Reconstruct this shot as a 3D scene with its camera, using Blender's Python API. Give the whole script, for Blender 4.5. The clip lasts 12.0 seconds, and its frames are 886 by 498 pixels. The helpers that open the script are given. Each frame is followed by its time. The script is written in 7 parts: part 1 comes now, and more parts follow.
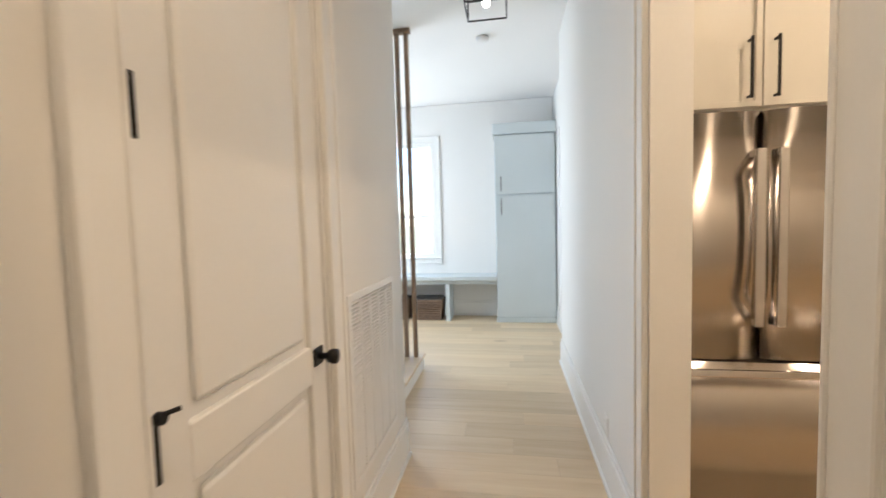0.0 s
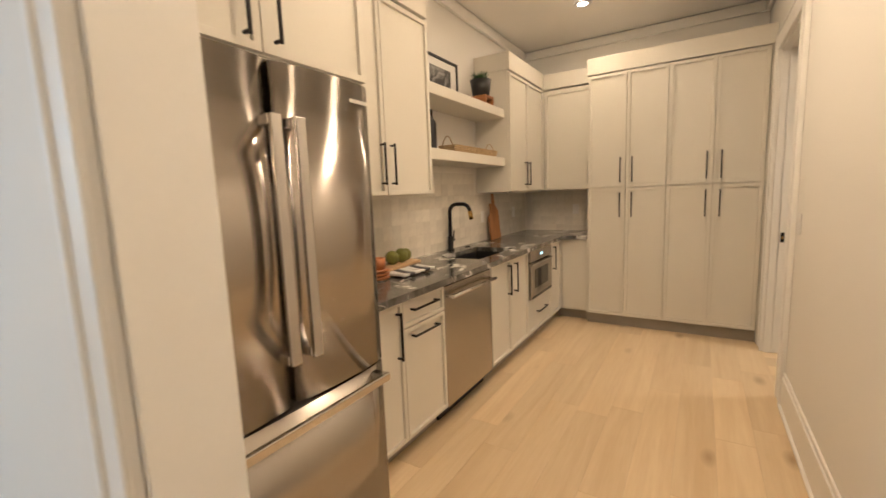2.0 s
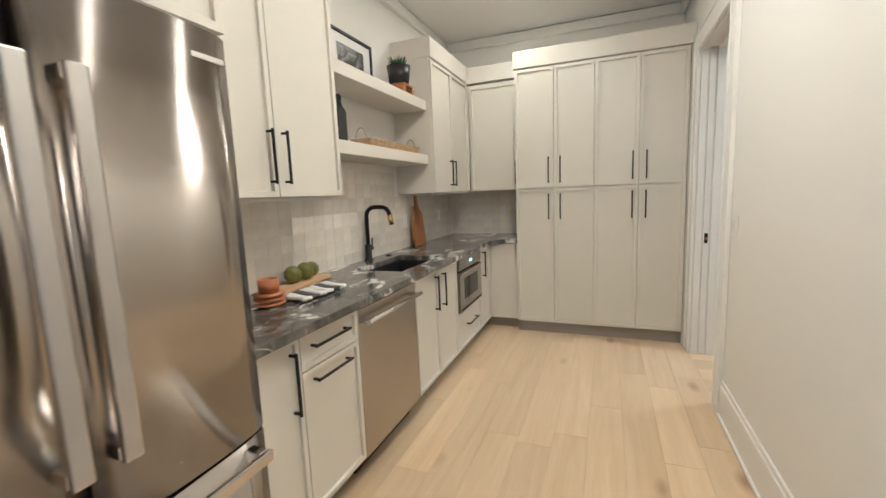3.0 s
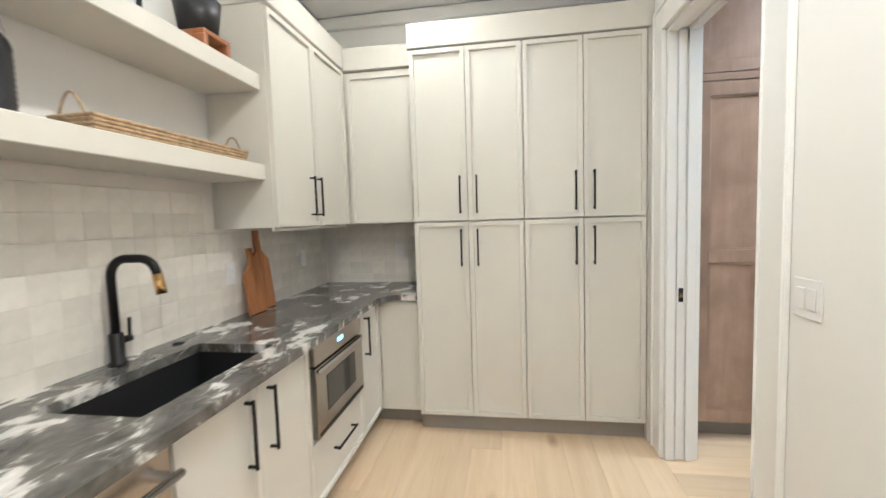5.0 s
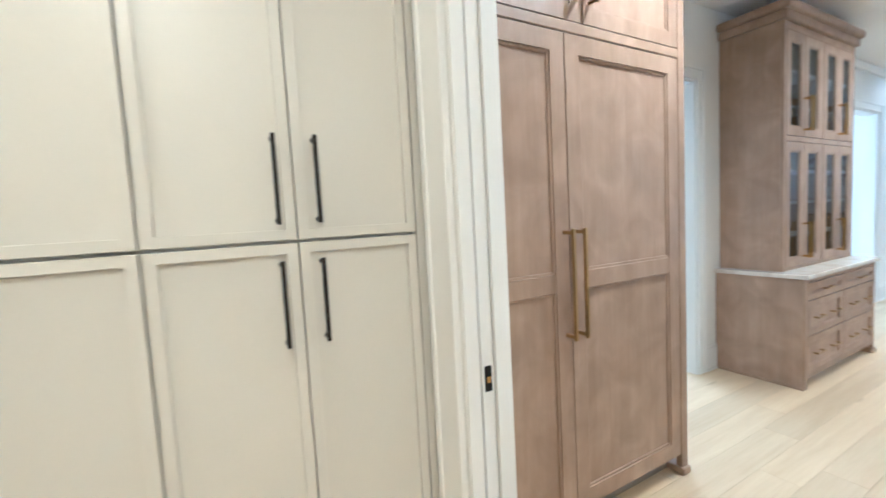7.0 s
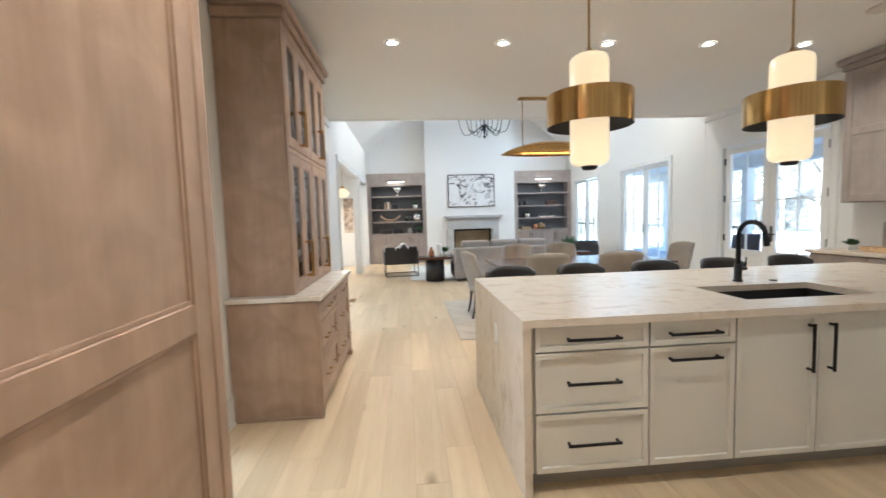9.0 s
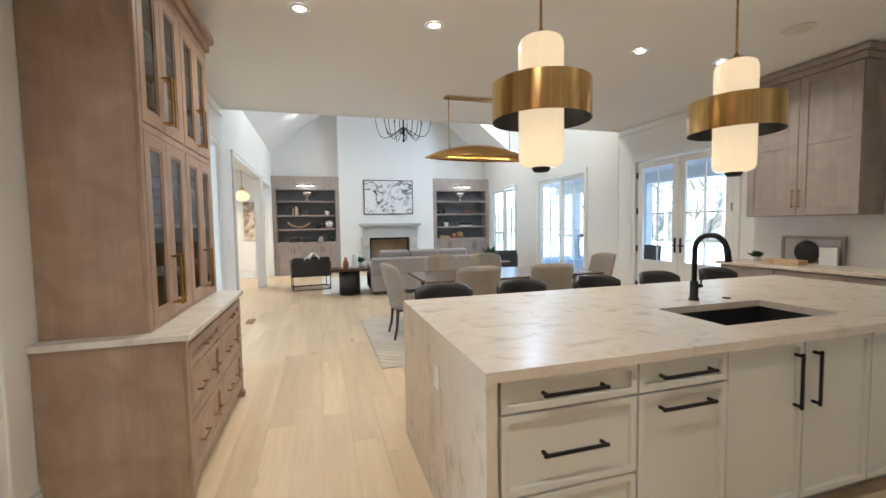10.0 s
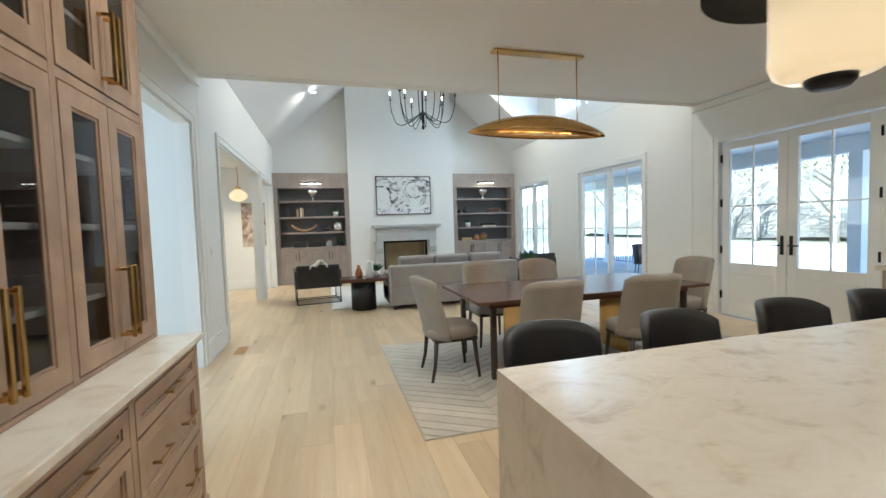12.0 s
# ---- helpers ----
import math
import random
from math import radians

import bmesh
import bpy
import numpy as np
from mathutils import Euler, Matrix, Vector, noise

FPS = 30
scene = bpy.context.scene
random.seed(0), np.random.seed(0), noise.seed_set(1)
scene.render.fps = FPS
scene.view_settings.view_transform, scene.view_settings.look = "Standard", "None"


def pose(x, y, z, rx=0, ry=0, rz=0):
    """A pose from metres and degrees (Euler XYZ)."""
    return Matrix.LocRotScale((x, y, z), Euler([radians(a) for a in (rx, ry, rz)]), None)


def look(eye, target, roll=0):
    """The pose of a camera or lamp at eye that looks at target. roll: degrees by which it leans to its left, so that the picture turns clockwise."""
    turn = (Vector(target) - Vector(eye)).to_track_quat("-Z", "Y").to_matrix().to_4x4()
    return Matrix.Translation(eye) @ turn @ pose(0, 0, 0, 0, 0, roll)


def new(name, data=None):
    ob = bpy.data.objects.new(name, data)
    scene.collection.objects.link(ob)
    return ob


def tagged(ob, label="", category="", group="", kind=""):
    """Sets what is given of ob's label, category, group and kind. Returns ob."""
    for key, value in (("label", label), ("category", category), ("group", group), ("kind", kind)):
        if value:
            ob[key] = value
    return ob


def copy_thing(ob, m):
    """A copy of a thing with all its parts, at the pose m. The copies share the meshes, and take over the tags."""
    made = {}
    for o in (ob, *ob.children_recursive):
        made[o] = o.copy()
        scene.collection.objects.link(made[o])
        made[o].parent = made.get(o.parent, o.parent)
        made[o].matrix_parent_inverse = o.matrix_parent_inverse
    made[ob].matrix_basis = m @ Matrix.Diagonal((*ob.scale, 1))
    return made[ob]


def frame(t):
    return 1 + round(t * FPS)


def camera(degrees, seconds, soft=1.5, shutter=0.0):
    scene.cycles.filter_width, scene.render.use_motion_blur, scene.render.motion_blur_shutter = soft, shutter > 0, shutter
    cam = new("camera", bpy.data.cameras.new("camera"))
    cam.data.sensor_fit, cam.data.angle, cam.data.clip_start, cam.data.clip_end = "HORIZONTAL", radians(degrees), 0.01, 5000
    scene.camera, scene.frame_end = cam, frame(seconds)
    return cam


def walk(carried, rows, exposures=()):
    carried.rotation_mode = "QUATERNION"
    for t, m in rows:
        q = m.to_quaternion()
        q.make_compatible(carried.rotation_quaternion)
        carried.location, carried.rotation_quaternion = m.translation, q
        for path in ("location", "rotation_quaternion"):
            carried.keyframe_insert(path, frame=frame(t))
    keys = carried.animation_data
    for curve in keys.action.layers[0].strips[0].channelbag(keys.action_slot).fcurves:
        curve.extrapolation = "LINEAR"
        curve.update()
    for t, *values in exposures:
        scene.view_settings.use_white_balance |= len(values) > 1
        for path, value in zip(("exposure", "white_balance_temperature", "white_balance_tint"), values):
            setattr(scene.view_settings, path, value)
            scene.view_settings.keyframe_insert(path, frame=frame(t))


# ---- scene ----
# ---------- camera ----------
cam = camera(94.0, 12.0, 1.5, 0.3)
PATH = [
    (0, (0.523, 0.52, 1.404), (0.204, 2.49, 1.283), -1.6),
    (0.5, (0.472, 0.828, 1.41), (0.664, 2.815, 1.283), -1.8),
    (1, (0.463, 1.126, 1.412), (1.383, 2.896, 1.26), -1.9),
    (1.5, (0.588, 1.33, 1.421), (2.025, 2.703, 1.197), -2.0),
    (2, (0.788, 1.449, 1.432), (2.47, 2.5, 1.173), -2.2),
    (2.5, (0.97, 1.543, 1.426), (2.754, 2.405, 1.154), -2.4),
    (4.5, (2.194, 1.81, 1.443), (4.136, 2.254, 1.267), -1.8),
    (5, (2.573, 1.842, 1.46), (4.544, 2.149, 1.314), -1.8),
    (5.5, (2.953, 1.842, 1.433), (4.947, 1.971, 1.339), -2.1),
    (6, (3.299, 1.689, 1.433), (5.297, 1.7, 1.351), -2.7),
    (6.5, (3.702, 1.668, 1.471), (5.63, 1.154, 1.334), -2.8),
    (7, (4.054, 1.578, 1.485), (5.794, 0.603, 1.334), -3.1),
    (7.5, (4.336, 1.393, 1.477), (5.704, -0.057, 1.315), -3.1),
    (9.3, (4.761, 0.494, 1.43), (4.392, -1.466, 1.281), -1.3),
    (9.5, (4.747, 0.356, 1.441), (4.28, -1.584, 1.298), -1.0),
    (10, (4.746, 0.045, 1.437), (4.176, -1.868, 1.318), -0.9),
    (10.5, (4.789, -0.331, 1.451), (4.212, -2.244, 1.362), -1.2),
    (11, (4.781, -0.687, 1.432), (4.235, -2.609, 1.344), -1.6),
    (11.5, (4.733, -1.074, 1.445), (4.191, -2.996, 1.345), -1.8),
    (12, (4.745, -1.431, 1.41), (4.209, -3.355, 1.301), -1.8),
]
EXPOSURES = [(0, 2.12, 5700, 10), (0.5, 2.1, 5750, 9), (1.0, 2.0, 5850, 11), (1.5, 2.05, 6400, 15), (2.0, 2.15, 5850, 10), (2.5, 2.25, 4800, 2), (4.5, 2.75, 4280, 2), (6.0, 2.86, 4250, 0), (7.0, 2.94, 4250, -1), (7.5, 2.76, 4200, -2), (9.5, 2.5, 5200, 5), (10.0, 2.4, 5150, 4), (10.5, 2.4, 5000, 2), (12, 2.18, 5050, -1)]
walk(cam, [(t, look(eye, target, roll)) for t, eye, target, roll in PATH], EXPOSURES)

# ---------- world and light ----------
world = bpy.data.worlds.new("sky")
scene.world = world
world.use_nodes = True
wn = world.node_tree
wn.nodes.clear()
sky = wn.nodes.new("ShaderNodeTexSky")
sky.sky_type, sky.sun_disc = "NISHITA", False
SUN_EL, SUN_AZ = 40.0, 58.0
sky.sun_elevation, sky.sun_rotation = radians(SUN_EL), radians(SUN_AZ)
bg = wn.nodes.new("ShaderNodeBackground")
bg.inputs["Strength"].default_value = 0.15
wo = wn.nodes.new("ShaderNodeOutputWorld")
wn.links.new(sky.outputs[0], bg.inputs[0])
wn.links.new(bg.outputs[0], wo.inputs[0])
sun = new("sun", bpy.data.lights.new("sun", "SUN"))
sun.data.energy, sun.data.angle, sun.data.color = 5.0, radians(0.5), (1.0, 0.95, 0.88)
sun.matrix_world = look((40, 25, 40), (0, 0, 0))

WARM = (1.0, 0.715, 0.44)
SOFT = (1.0, 0.81, 0.60)
DAY = (0.86, 0.94, 1.0)
PANTRY_W, KITCHEN_W = 4.1, 2.2


def area(name, loc, target, sx, sy, power, color, round_shape=False, spread=180):
    lamp = bpy.data.lights.new(name, "AREA")
    lamp.shape = "DISK" if round_shape else "RECTANGLE"
    lamp.size = sx
    if not round_shape:
        lamp.size_y = sy
    lamp.energy, lamp.color, lamp.spread = power, color, radians(spread)
    ob = new(name, lamp)
    ob.matrix_world = look(loc, target)
    return ob


# daylight in the high dormer windows, and out of view added fill lamps at solid walls of the mudroom and side rooms
for yw in (-10.0, -8.8):
    area("dormer_window_light", (-0.775, yw, 4.35), (2.6, yw - 0.4, 2.2), 0.86, 0.66, 10, DAY)
# added daylight fill; no window is built behind these three
area("mudroom_day_fill", (-2.5, 5.2, 1.7), (0, 5.2, 1.2), 1.6, 1.6, 22, DAY)
area("side_room_day_fill", (9.3, -3.5, 1.6), (6, -4.2, 1.2), 3.0, 2.0, 38, DAY)
area("dining_side_day_fill", (9.3, -9.5, 1.6), (6, -9.5, 1.0), 2.5, 1.8, 10, (1.0, 0.93, 0.82))

# ---------- materials ----------
MATS = {}


def mat(name, col, rough=0.5, metal=0.0, var=0.08, scale=3.0, fine=60.0, bump=0.0, stretch=(1, 1, 1), spec=0.5, coat=0.0, per_object=0.0, col2=None, bump_fine=None):
    """Painted, woven, metal or plain surface: two scales of variation, fine relief."""
    m = bpy.data.materials.new(name)
    m.use_nodes = True
    nt = m.node_tree
    p = nt.nodes["Principled BSDF"]
    tc = nt.nodes.new("ShaderNodeTexCoord")
    mp = nt.nodes.new("ShaderNodeMapping")
    mp.inputs["Scale"].default_value = stretch
    nt.links.new(tc.outputs["Object"], mp.inputs[0])
    n1 = nt.nodes.new("ShaderNodeTexNoise")
    n1.inputs["Scale"].default_value, n1.inputs["Detail"].default_value = scale, 4
    n2 = nt.nodes.new("ShaderNodeTexNoise")
    n2.inputs["Scale"].default_value, n2.inputs["Detail"].default_value = fine, 3
    nt.links.new(mp.outputs[0], n1.inputs["Vector"])
    nt.links.new(mp.outputs[0], n2.inputs["Vector"])
    mixf = nt.nodes.new("ShaderNodeMath")
    mixf.operation = "ADD"
    sc = nt.nodes.new("ShaderNodeMath")
    sc.operation, sc.inputs[1].default_value = "MULTIPLY", 0.45
    nt.links.new(n2.outputs["Fac"], sc.inputs[0])
    nt.links.new(n1.outputs["Fac"], mixf.inputs[0])
    nt.links.new(sc.outputs[0], mixf.inputs[1])
    ramp = nt.nodes.new("ShaderNodeValToRGB")
    lo = [max(0, c * (1 - var)) for c in col]
    hi = [min(1, c * (1 + var)) for c in col] if col2 is None else col2
    ramp.color_ramp.elements[0].position, ramp.color_ramp.elements[1].position = 0.45, 1.0
    ramp.color_ramp.elements[0].color, ramp.color_ramp.elements[1].color = (*lo, 1), (*hi, 1)
    nt.links.new(mixf.outputs[0], ramp.inputs[0])
    out = ramp.outputs[0]
    if per_object:
        oi = nt.nodes.new("ShaderNodeObjectInfo")
        mr = nt.nodes.new("ShaderNodeMapRange")
        mr.inputs["To Min"].default_value, mr.inputs["To Max"].default_value = 1 - per_object, 1 + per_object
        nt.links.new(oi.outputs["Random"], mr.inputs["Value"])
        hsv = nt.nodes.new("ShaderNodeHueSaturation")
        nt.links.new(mr.outputs[0], hsv.inputs["Value"])
        nt.links.new(out, hsv.inputs["Color"])
        out = hsv.outputs[0]
    nt.links.new(out, p.inputs["Base Color"])
    rr = nt.nodes.new("ShaderNodeMapRange")
    rr.inputs["To Min"].default_value, rr.inputs["To Max"].default_value = max(0.02, rough * 0.85), min(1, rough * 1.15)
    nt.links.new(n1.outputs["Fac"], rr.inputs["Value"])
    nt.links.new(rr.outputs[0], p.inputs["Roughness"])
    p.inputs["Metallic"].default_value = metal
    p.inputs["Specular IOR Level"].default_value = spec
    p.inputs["Coat Weight"].default_value = coat
    if bump:
        b = nt.nodes.new("ShaderNodeBump")
        b.inputs["Strength"].default_value, b.inputs["Distance"].default_value = bump, bump_fine or 0.002
        nt.links.new(n2.outputs["Fac"], b.inputs["Height"])
        nt.links.new(b.outputs[0], p.inputs["Normal"])
    MATS[name] = m
    return m


def wood(name, dark, light, axis=0, scale=1.0, rough=0.45, per_object=0.12, bump=0.15, knots=False, blotch=0.0):
    """Wood with grain along one axis, a tone of its own for each piece."""
    m = bpy.data.materials.new(name)
    m.use_nodes = True
    nt = m.node_tree
    p = nt.nodes["Principled BSDF"]
    tc = nt.nodes.new("ShaderNodeTexCoord")
    oi = nt.nodes.new("ShaderNodeObjectInfo")
    shift = nt.nodes.new("ShaderNodeVectorMath")
    shift.operation = "MULTIPLY_ADD"
    comb = nt.nodes.new("ShaderNodeCombineXYZ")
    for k in range(3):
        nt.links.new(oi.outputs["Random"], comb.inputs[k])
    shift.inputs[1].default_value = (37, 53, 11)
    nt.links.new(comb.outputs[0], shift.inputs[0])
    nt.links.new(tc.outputs["Object"], shift.inputs[2])
    mp = nt.nodes.new("ShaderNodeMapping")
    st = [14 * scale] * 3
    st[axis] = 1.1 * scale
    mp.inputs["Scale"].default_value = st
    nt.links.new(shift.outputs[0], mp.inputs[0])
    n1 = nt.nodes.new("ShaderNodeTexNoise")
    n1.inputs["Scale"].default_value, n1.inputs["Detail"].default_value, n1.inputs["Distortion"].default_value = 1.0, 6, 0.6
    n2 = nt.nodes.new("ShaderNodeTexNoise")
    n2.inputs["Scale"].default_value, n2.inputs["Detail"].default_value = 6.0, 4
    nt.links.new(mp.outputs[0], n1.inputs["Vector"])
    nt.links.new(mp.outputs[0], n2.inputs["Vector"])
    add = nt.nodes.new("ShaderNodeMath")
    add.operation = "MULTIPLY_ADD"
    add.inputs[1].default_value = 0.4
    nt.links.new(n2.outputs["Fac"], add.inputs[0])
    nt.links.new(n1.outputs["Fac"], add.inputs[2])
    ramp = nt.nodes.new("ShaderNodeValToRGB")
    ramp.color_ramp.elements[0].position, ramp.color_ramp.elements[1].position = 0.5, 0.95
    ramp.color_ramp.elements[0].color, ramp.color_ramp.elements[1].color = (*dark, 1), (*light, 1)
    nt.links.new(add.outputs[0], ramp.inputs[0])
    out = ramp.outputs[0]
    if knots:
        mk = nt.nodes.new("ShaderNodeMapping")
        ks = [5.0] * 3
        ks[axis] = 2.2
        mk.inputs["Scale"].default_value = ks
        nt.links.new(shift.outputs[0], mk.inputs[0])
        vo = nt.nodes.new("ShaderNodeTexVoronoi")
        vo.inputs["Scale"].default_value = 0.55
        nt.links.new(mk.outputs[0], vo.inputs["Vector"])
        kr = nt.nodes.new("ShaderNodeMapRange")
        kr.inputs["From Min"].default_value, kr.inputs["From Max"].default_value = 0.02, 0.13
        kr.inputs["To Min"].default_value, kr.inputs["To Max"].default_value = 0.75, 0.0
        nt.links.new(vo.outputs["Distance"], kr.inputs["Value"])
        mx = nt.nodes.new("ShaderNodeMix")
        mx.data_type = "RGBA"
        nt.links.new(kr.outputs[0], mx.inputs["Factor"])
        nt.links.new(out, mx.inputs[6])
        mx.inputs[7].default_value = (dark[0] * 0.45, dark[1] * 0.38, dark[2] * 0.3, 1)
        out = mx.outputs[2]
    if blotch:
        nb = nt.nodes.new("ShaderNodeTexNoise")
        nb.inputs["Scale"].default_value, nb.inputs["Detail"].default_value, nb.inputs["Distortion"].default_value = 4.5, 5, 0.8
        nt.links.new(shift.outputs[0], nb.inputs["Vector"])
        rb_ = nt.nodes.new("ShaderNodeValToRGB")
        rb_.color_ramp.elements[0].position, rb_.color_ramp.elements[1].position = 0.34, 0.68
        rb_.color_ramp.elements[0].color = (1 - blotch, 1 - 1.15 * blotch, 1 - 1.25 * blotch, 1)
        rb_.color_ramp.elements[1].color = (1 + blotch, 1 + blotch, 1 + blotch, 1)
        nt.links.new(nb.outputs["Fac"], rb_.inputs[0])
        mb = nt.nodes.new("ShaderNodeMix")
        mb.data_type, mb.blend_type = "RGBA", "MULTIPLY"
        mb.inputs["Factor"].default_value = 1.0
        nt.links.new(out, mb.inputs[6])
        nt.links.new(rb_.outputs[0], mb.inputs[7])
        out = mb.outputs[2]
    mr = nt.nodes.new("ShaderNodeMapRange")
    mr.inputs["To Min"].default_value, mr.inputs["To Max"].default_value = 1 - per_object, 1 + per_object
    nt.links.new(oi.outputs["Random"], mr.inputs["Value"])
    hsv = nt.nodes.new("ShaderNodeHueSaturation")
    nt.links.new(mr.outputs[0], hsv.inputs["Value"])
    nt.links.new(out, hsv.inputs["Color"])
    nt.links.new(hsv.outputs[0], p.inputs["Base Color"])
    p.inputs["Roughness"].default_value = rough
    b = nt.nodes.new("ShaderNodeBump")
    b.inputs["Strength"].default_value, b.inputs["Distance"].default_value = bump, 0.001
    nt.links.new(add.outputs[0], b.inputs["Height"])
    nt.links.new(b.outputs[0], p.inputs["Normal"])
    MATS[name] = m
    return m


def stone(name, stops, scale=2.0, rough=0.15, distort=1.5, stretch=(1, 1, 1), rot=0.0, vein=None, vein_scale=3.0, vein_width=0.04):
    """Veined stone slab: layered, warped noise through a colour ramp, with optional sharp veins."""
    m = bpy.data.materials.new(name)
    m.use_nodes = True
    nt = m.node_tree
    p = nt.nodes["Principled BSDF"]
    tc = nt.nodes.new("ShaderNodeTexCoord")
    mp = nt.nodes.new("ShaderNodeMapping")
    mp.inputs["Scale"].default_value = stretch
    mp.inputs["Rotation"].default_value = (0, 0, radians(rot))
    nt.links.new(tc.outputs["Object"], mp.inputs[0])
    n1 = nt.nodes.new("ShaderNodeTexNoise")
    n1.inputs["Scale"].default_value, n1.inputs["Detail"].default_value, n1.inputs["Distortion"].default_value = scale, 9, distort
    n1.inputs["Roughness"].default_value = 0.62
    nt.links.new(mp.outputs[0], n1.inputs["Vector"])
    ramp = nt.nodes.new("ShaderNodeValToRGB")
    els = ramp.color_ramp.elements
    while len(els) < len(stops):
        els.new(0.5)
    for e, (pos, c) in zip(els, stops):
        e.position, e.color = pos, (*c, 1)
    nt.links.new(n1.outputs["Fac"], ramp.inputs[0])
    out = ramp.outputs[0]
    if vein:
        n2 = nt.nodes.new("ShaderNodeTexNoise")
        n2.inputs["Scale"].default_value, n2.inputs["Detail"].default_value, n2.inputs["Distortion"].default_value = vein_scale, 5, 2.2
        nt.links.new(mp.outputs[0], n2.inputs["Vector"])
        s = nt.nodes.new("ShaderNodeMath")
        s.operation, s.inputs[1].default_value = "SUBTRACT", 0.5
        nt.links.new(n2.outputs["Fac"], s.inputs[0])
        a = nt.nodes.new("ShaderNodeMath")
        a.operation = "ABSOLUTE"
        nt.links.new(s.outputs[0], a.inputs[0])
        r = nt.nodes.new("ShaderNodeMapRange")
        r.inputs["From Max"].default_value = vein_width
        r.inputs["To Min"].default_value, r.inputs["To Max"].default_value = 0.85, 0
        nt.links.new(a.outputs[0], r.inputs["Value"])
        n3 = nt.nodes.new("ShaderNodeTexNoise")
        n3.inputs["Scale"].default_value, n3.inputs["Detail"].default_value = vein_scale * 0.9, 3
        nt.links.new(mp.outputs[0], n3.inputs["Vector"])
        r3 = nt.nodes.new("ShaderNodeMapRange")
        r3.inputs["From Min"].default_value, r3.inputs["From Max"].default_value = 0.44, 0.6
        nt.links.new(n3.outputs["Fac"], r3.inputs["Value"])
        mul = nt.nodes.new("ShaderNodeMath")
        mul.operation = "MULTIPLY"
        nt.links.new(r.outputs[0], mul.inputs[0])
        nt.links.new(r3.outputs[0], mul.inputs[1])
        mx = nt.nodes.new("ShaderNodeMix")
        mx.data_type = "RGBA"
        nt.links.new(mul.outputs[0], mx.inputs["Factor"])
        nt.links.new(out, mx.inputs[6])
        mx.inputs[7].default_value = (*vein, 1)
        out = mx.outputs[2]
    nt.links.new(out, p.inputs["Base Color"])
    p.inputs["Roughness"].default_value = rough
    MATS[name] = m
    return m


def glow(name, col, strength):
    m = bpy.data.materials.new(name)
    m.use_nodes = True
    p = m.node_tree.nodes["Principled BSDF"]
    p.inputs["Base Color"].default_value = (*col, 1)
    p.inputs["Roughness"].default_value = 0.15
    p.inputs["Emission Color"].default_value = (*col, 1)
    p.inputs["Emission Strength"].default_value = strength
    MATS[name] = m
    return m


def clear_glass(name, tint=(1, 1, 1)):
    m = bpy.data.materials.new(name)
    m.use_nodes = True
    nt = m.node_tree
    nt.nodes.clear()
    tr = nt.nodes.new("ShaderNodeBsdfTransparent")
    tr.inputs[0].default_value = (*tint, 1)
    gl = nt.nodes.new("ShaderNodeBsdfGlossy")
    gl.inputs["Roughness"].default_value = 0.01
    lw = nt.nodes.new("ShaderNodeLayerWeight")
    lw.inputs["Blend"].default_value = 0.5
    pw = nt.nodes.new("ShaderNodeMath")
    pw.operation, pw.inputs[1].default_value = "POWER", 5.0
    nt.links.new(lw.outputs["Facing"], pw.inputs[0])
    fr = nt.nodes.new("ShaderNodeMath")
    fr.operation, fr.inputs[1].default_value, fr.inputs[2].default_value = "MULTIPLY_ADD", 0.85, 0.045
    nt.links.new(pw.outputs[0], fr.inputs[0])
    mx = nt.nodes.new("ShaderNodeMixShader")
    nt.links.new(fr.outputs[0], mx.inputs[0])
    nt.links.new(tr.outputs[0], mx.inputs[1])
    nt.links.new(gl.outputs[0], mx.inputs[2])
    o = nt.nodes.new("ShaderNodeOutputMaterial")
    nt.links.new(mx.outputs[0], o.inputs[0])
    MATS[name] = m
    return m


WALL = mat("wall_paint", (0.80, 0.785, 0.75), 0.75, var=0.02, scale=0.8, fine=220, bump=0.05)
TRIM = mat("trim_paint", (0.82, 0.81, 0.78), 0.38, var=0.02, scale=1.5, fine=90, bump=0.03)
CEIL = mat("ceiling_paint", (0.88, 0.865, 0.84), 0.85, var=0.02, scale=0.8, fine=160, bump=0.05)
CAB = mat("greige_cabinet_paint", (0.66, 0.635, 0.57), 0.36, var=0.025, scale=2, fine=120, bump=0.03)
# less than half as bright as the cabinet paint; toe kicks and grille sheet
CABDARK = mat("dark_greige", (0.30, 0.275, 0.24), 0.5, var=0.05)
BLUECAB = mat("pale_blue_grey_paint", (0.60, 0.65, 0.655), 0.4, var=0.025, scale=2, fine=120, bump=0.03)
PLANK = wood("pale_oak_plank", (0.60, 0.454, 0.28), (0.69, 0.554, 0.367), 0, 0.8, 0.38, 0.095, 0.12, knots=True)
SUBFLOOR = mat("floor_joint", (0.50, 0.375, 0.24), 0.8, var=0.1)
OAK_Z = wood("taupe_oak_upright", (0.34, 0.230, 0.156), (0.405, 0.285, 0.20), 2, 0.9, 0.42, 0.04, 0.06, blotch=0.13)
OAK_Y = wood("taupe_oak_along", (0.34, 0.230, 0.156), (0.405, 0.285, 0.20), 1, 0.9, 0.42, 0.04, 0.06, blotch=0.13)
OAKGREY = wood("grey_taupe_oak", (0.305, 0.255, 0.222), (0.365, 0.308, 0.272), 2, 0.9, 0.45, 0.04, 0.06, blotch=0.08)
SLAT = wood("slat_oak", (0.16, 0.10, 0.06), (0.30, 0.20, 0.12), 2, 1.0, 0.5, 0.1)
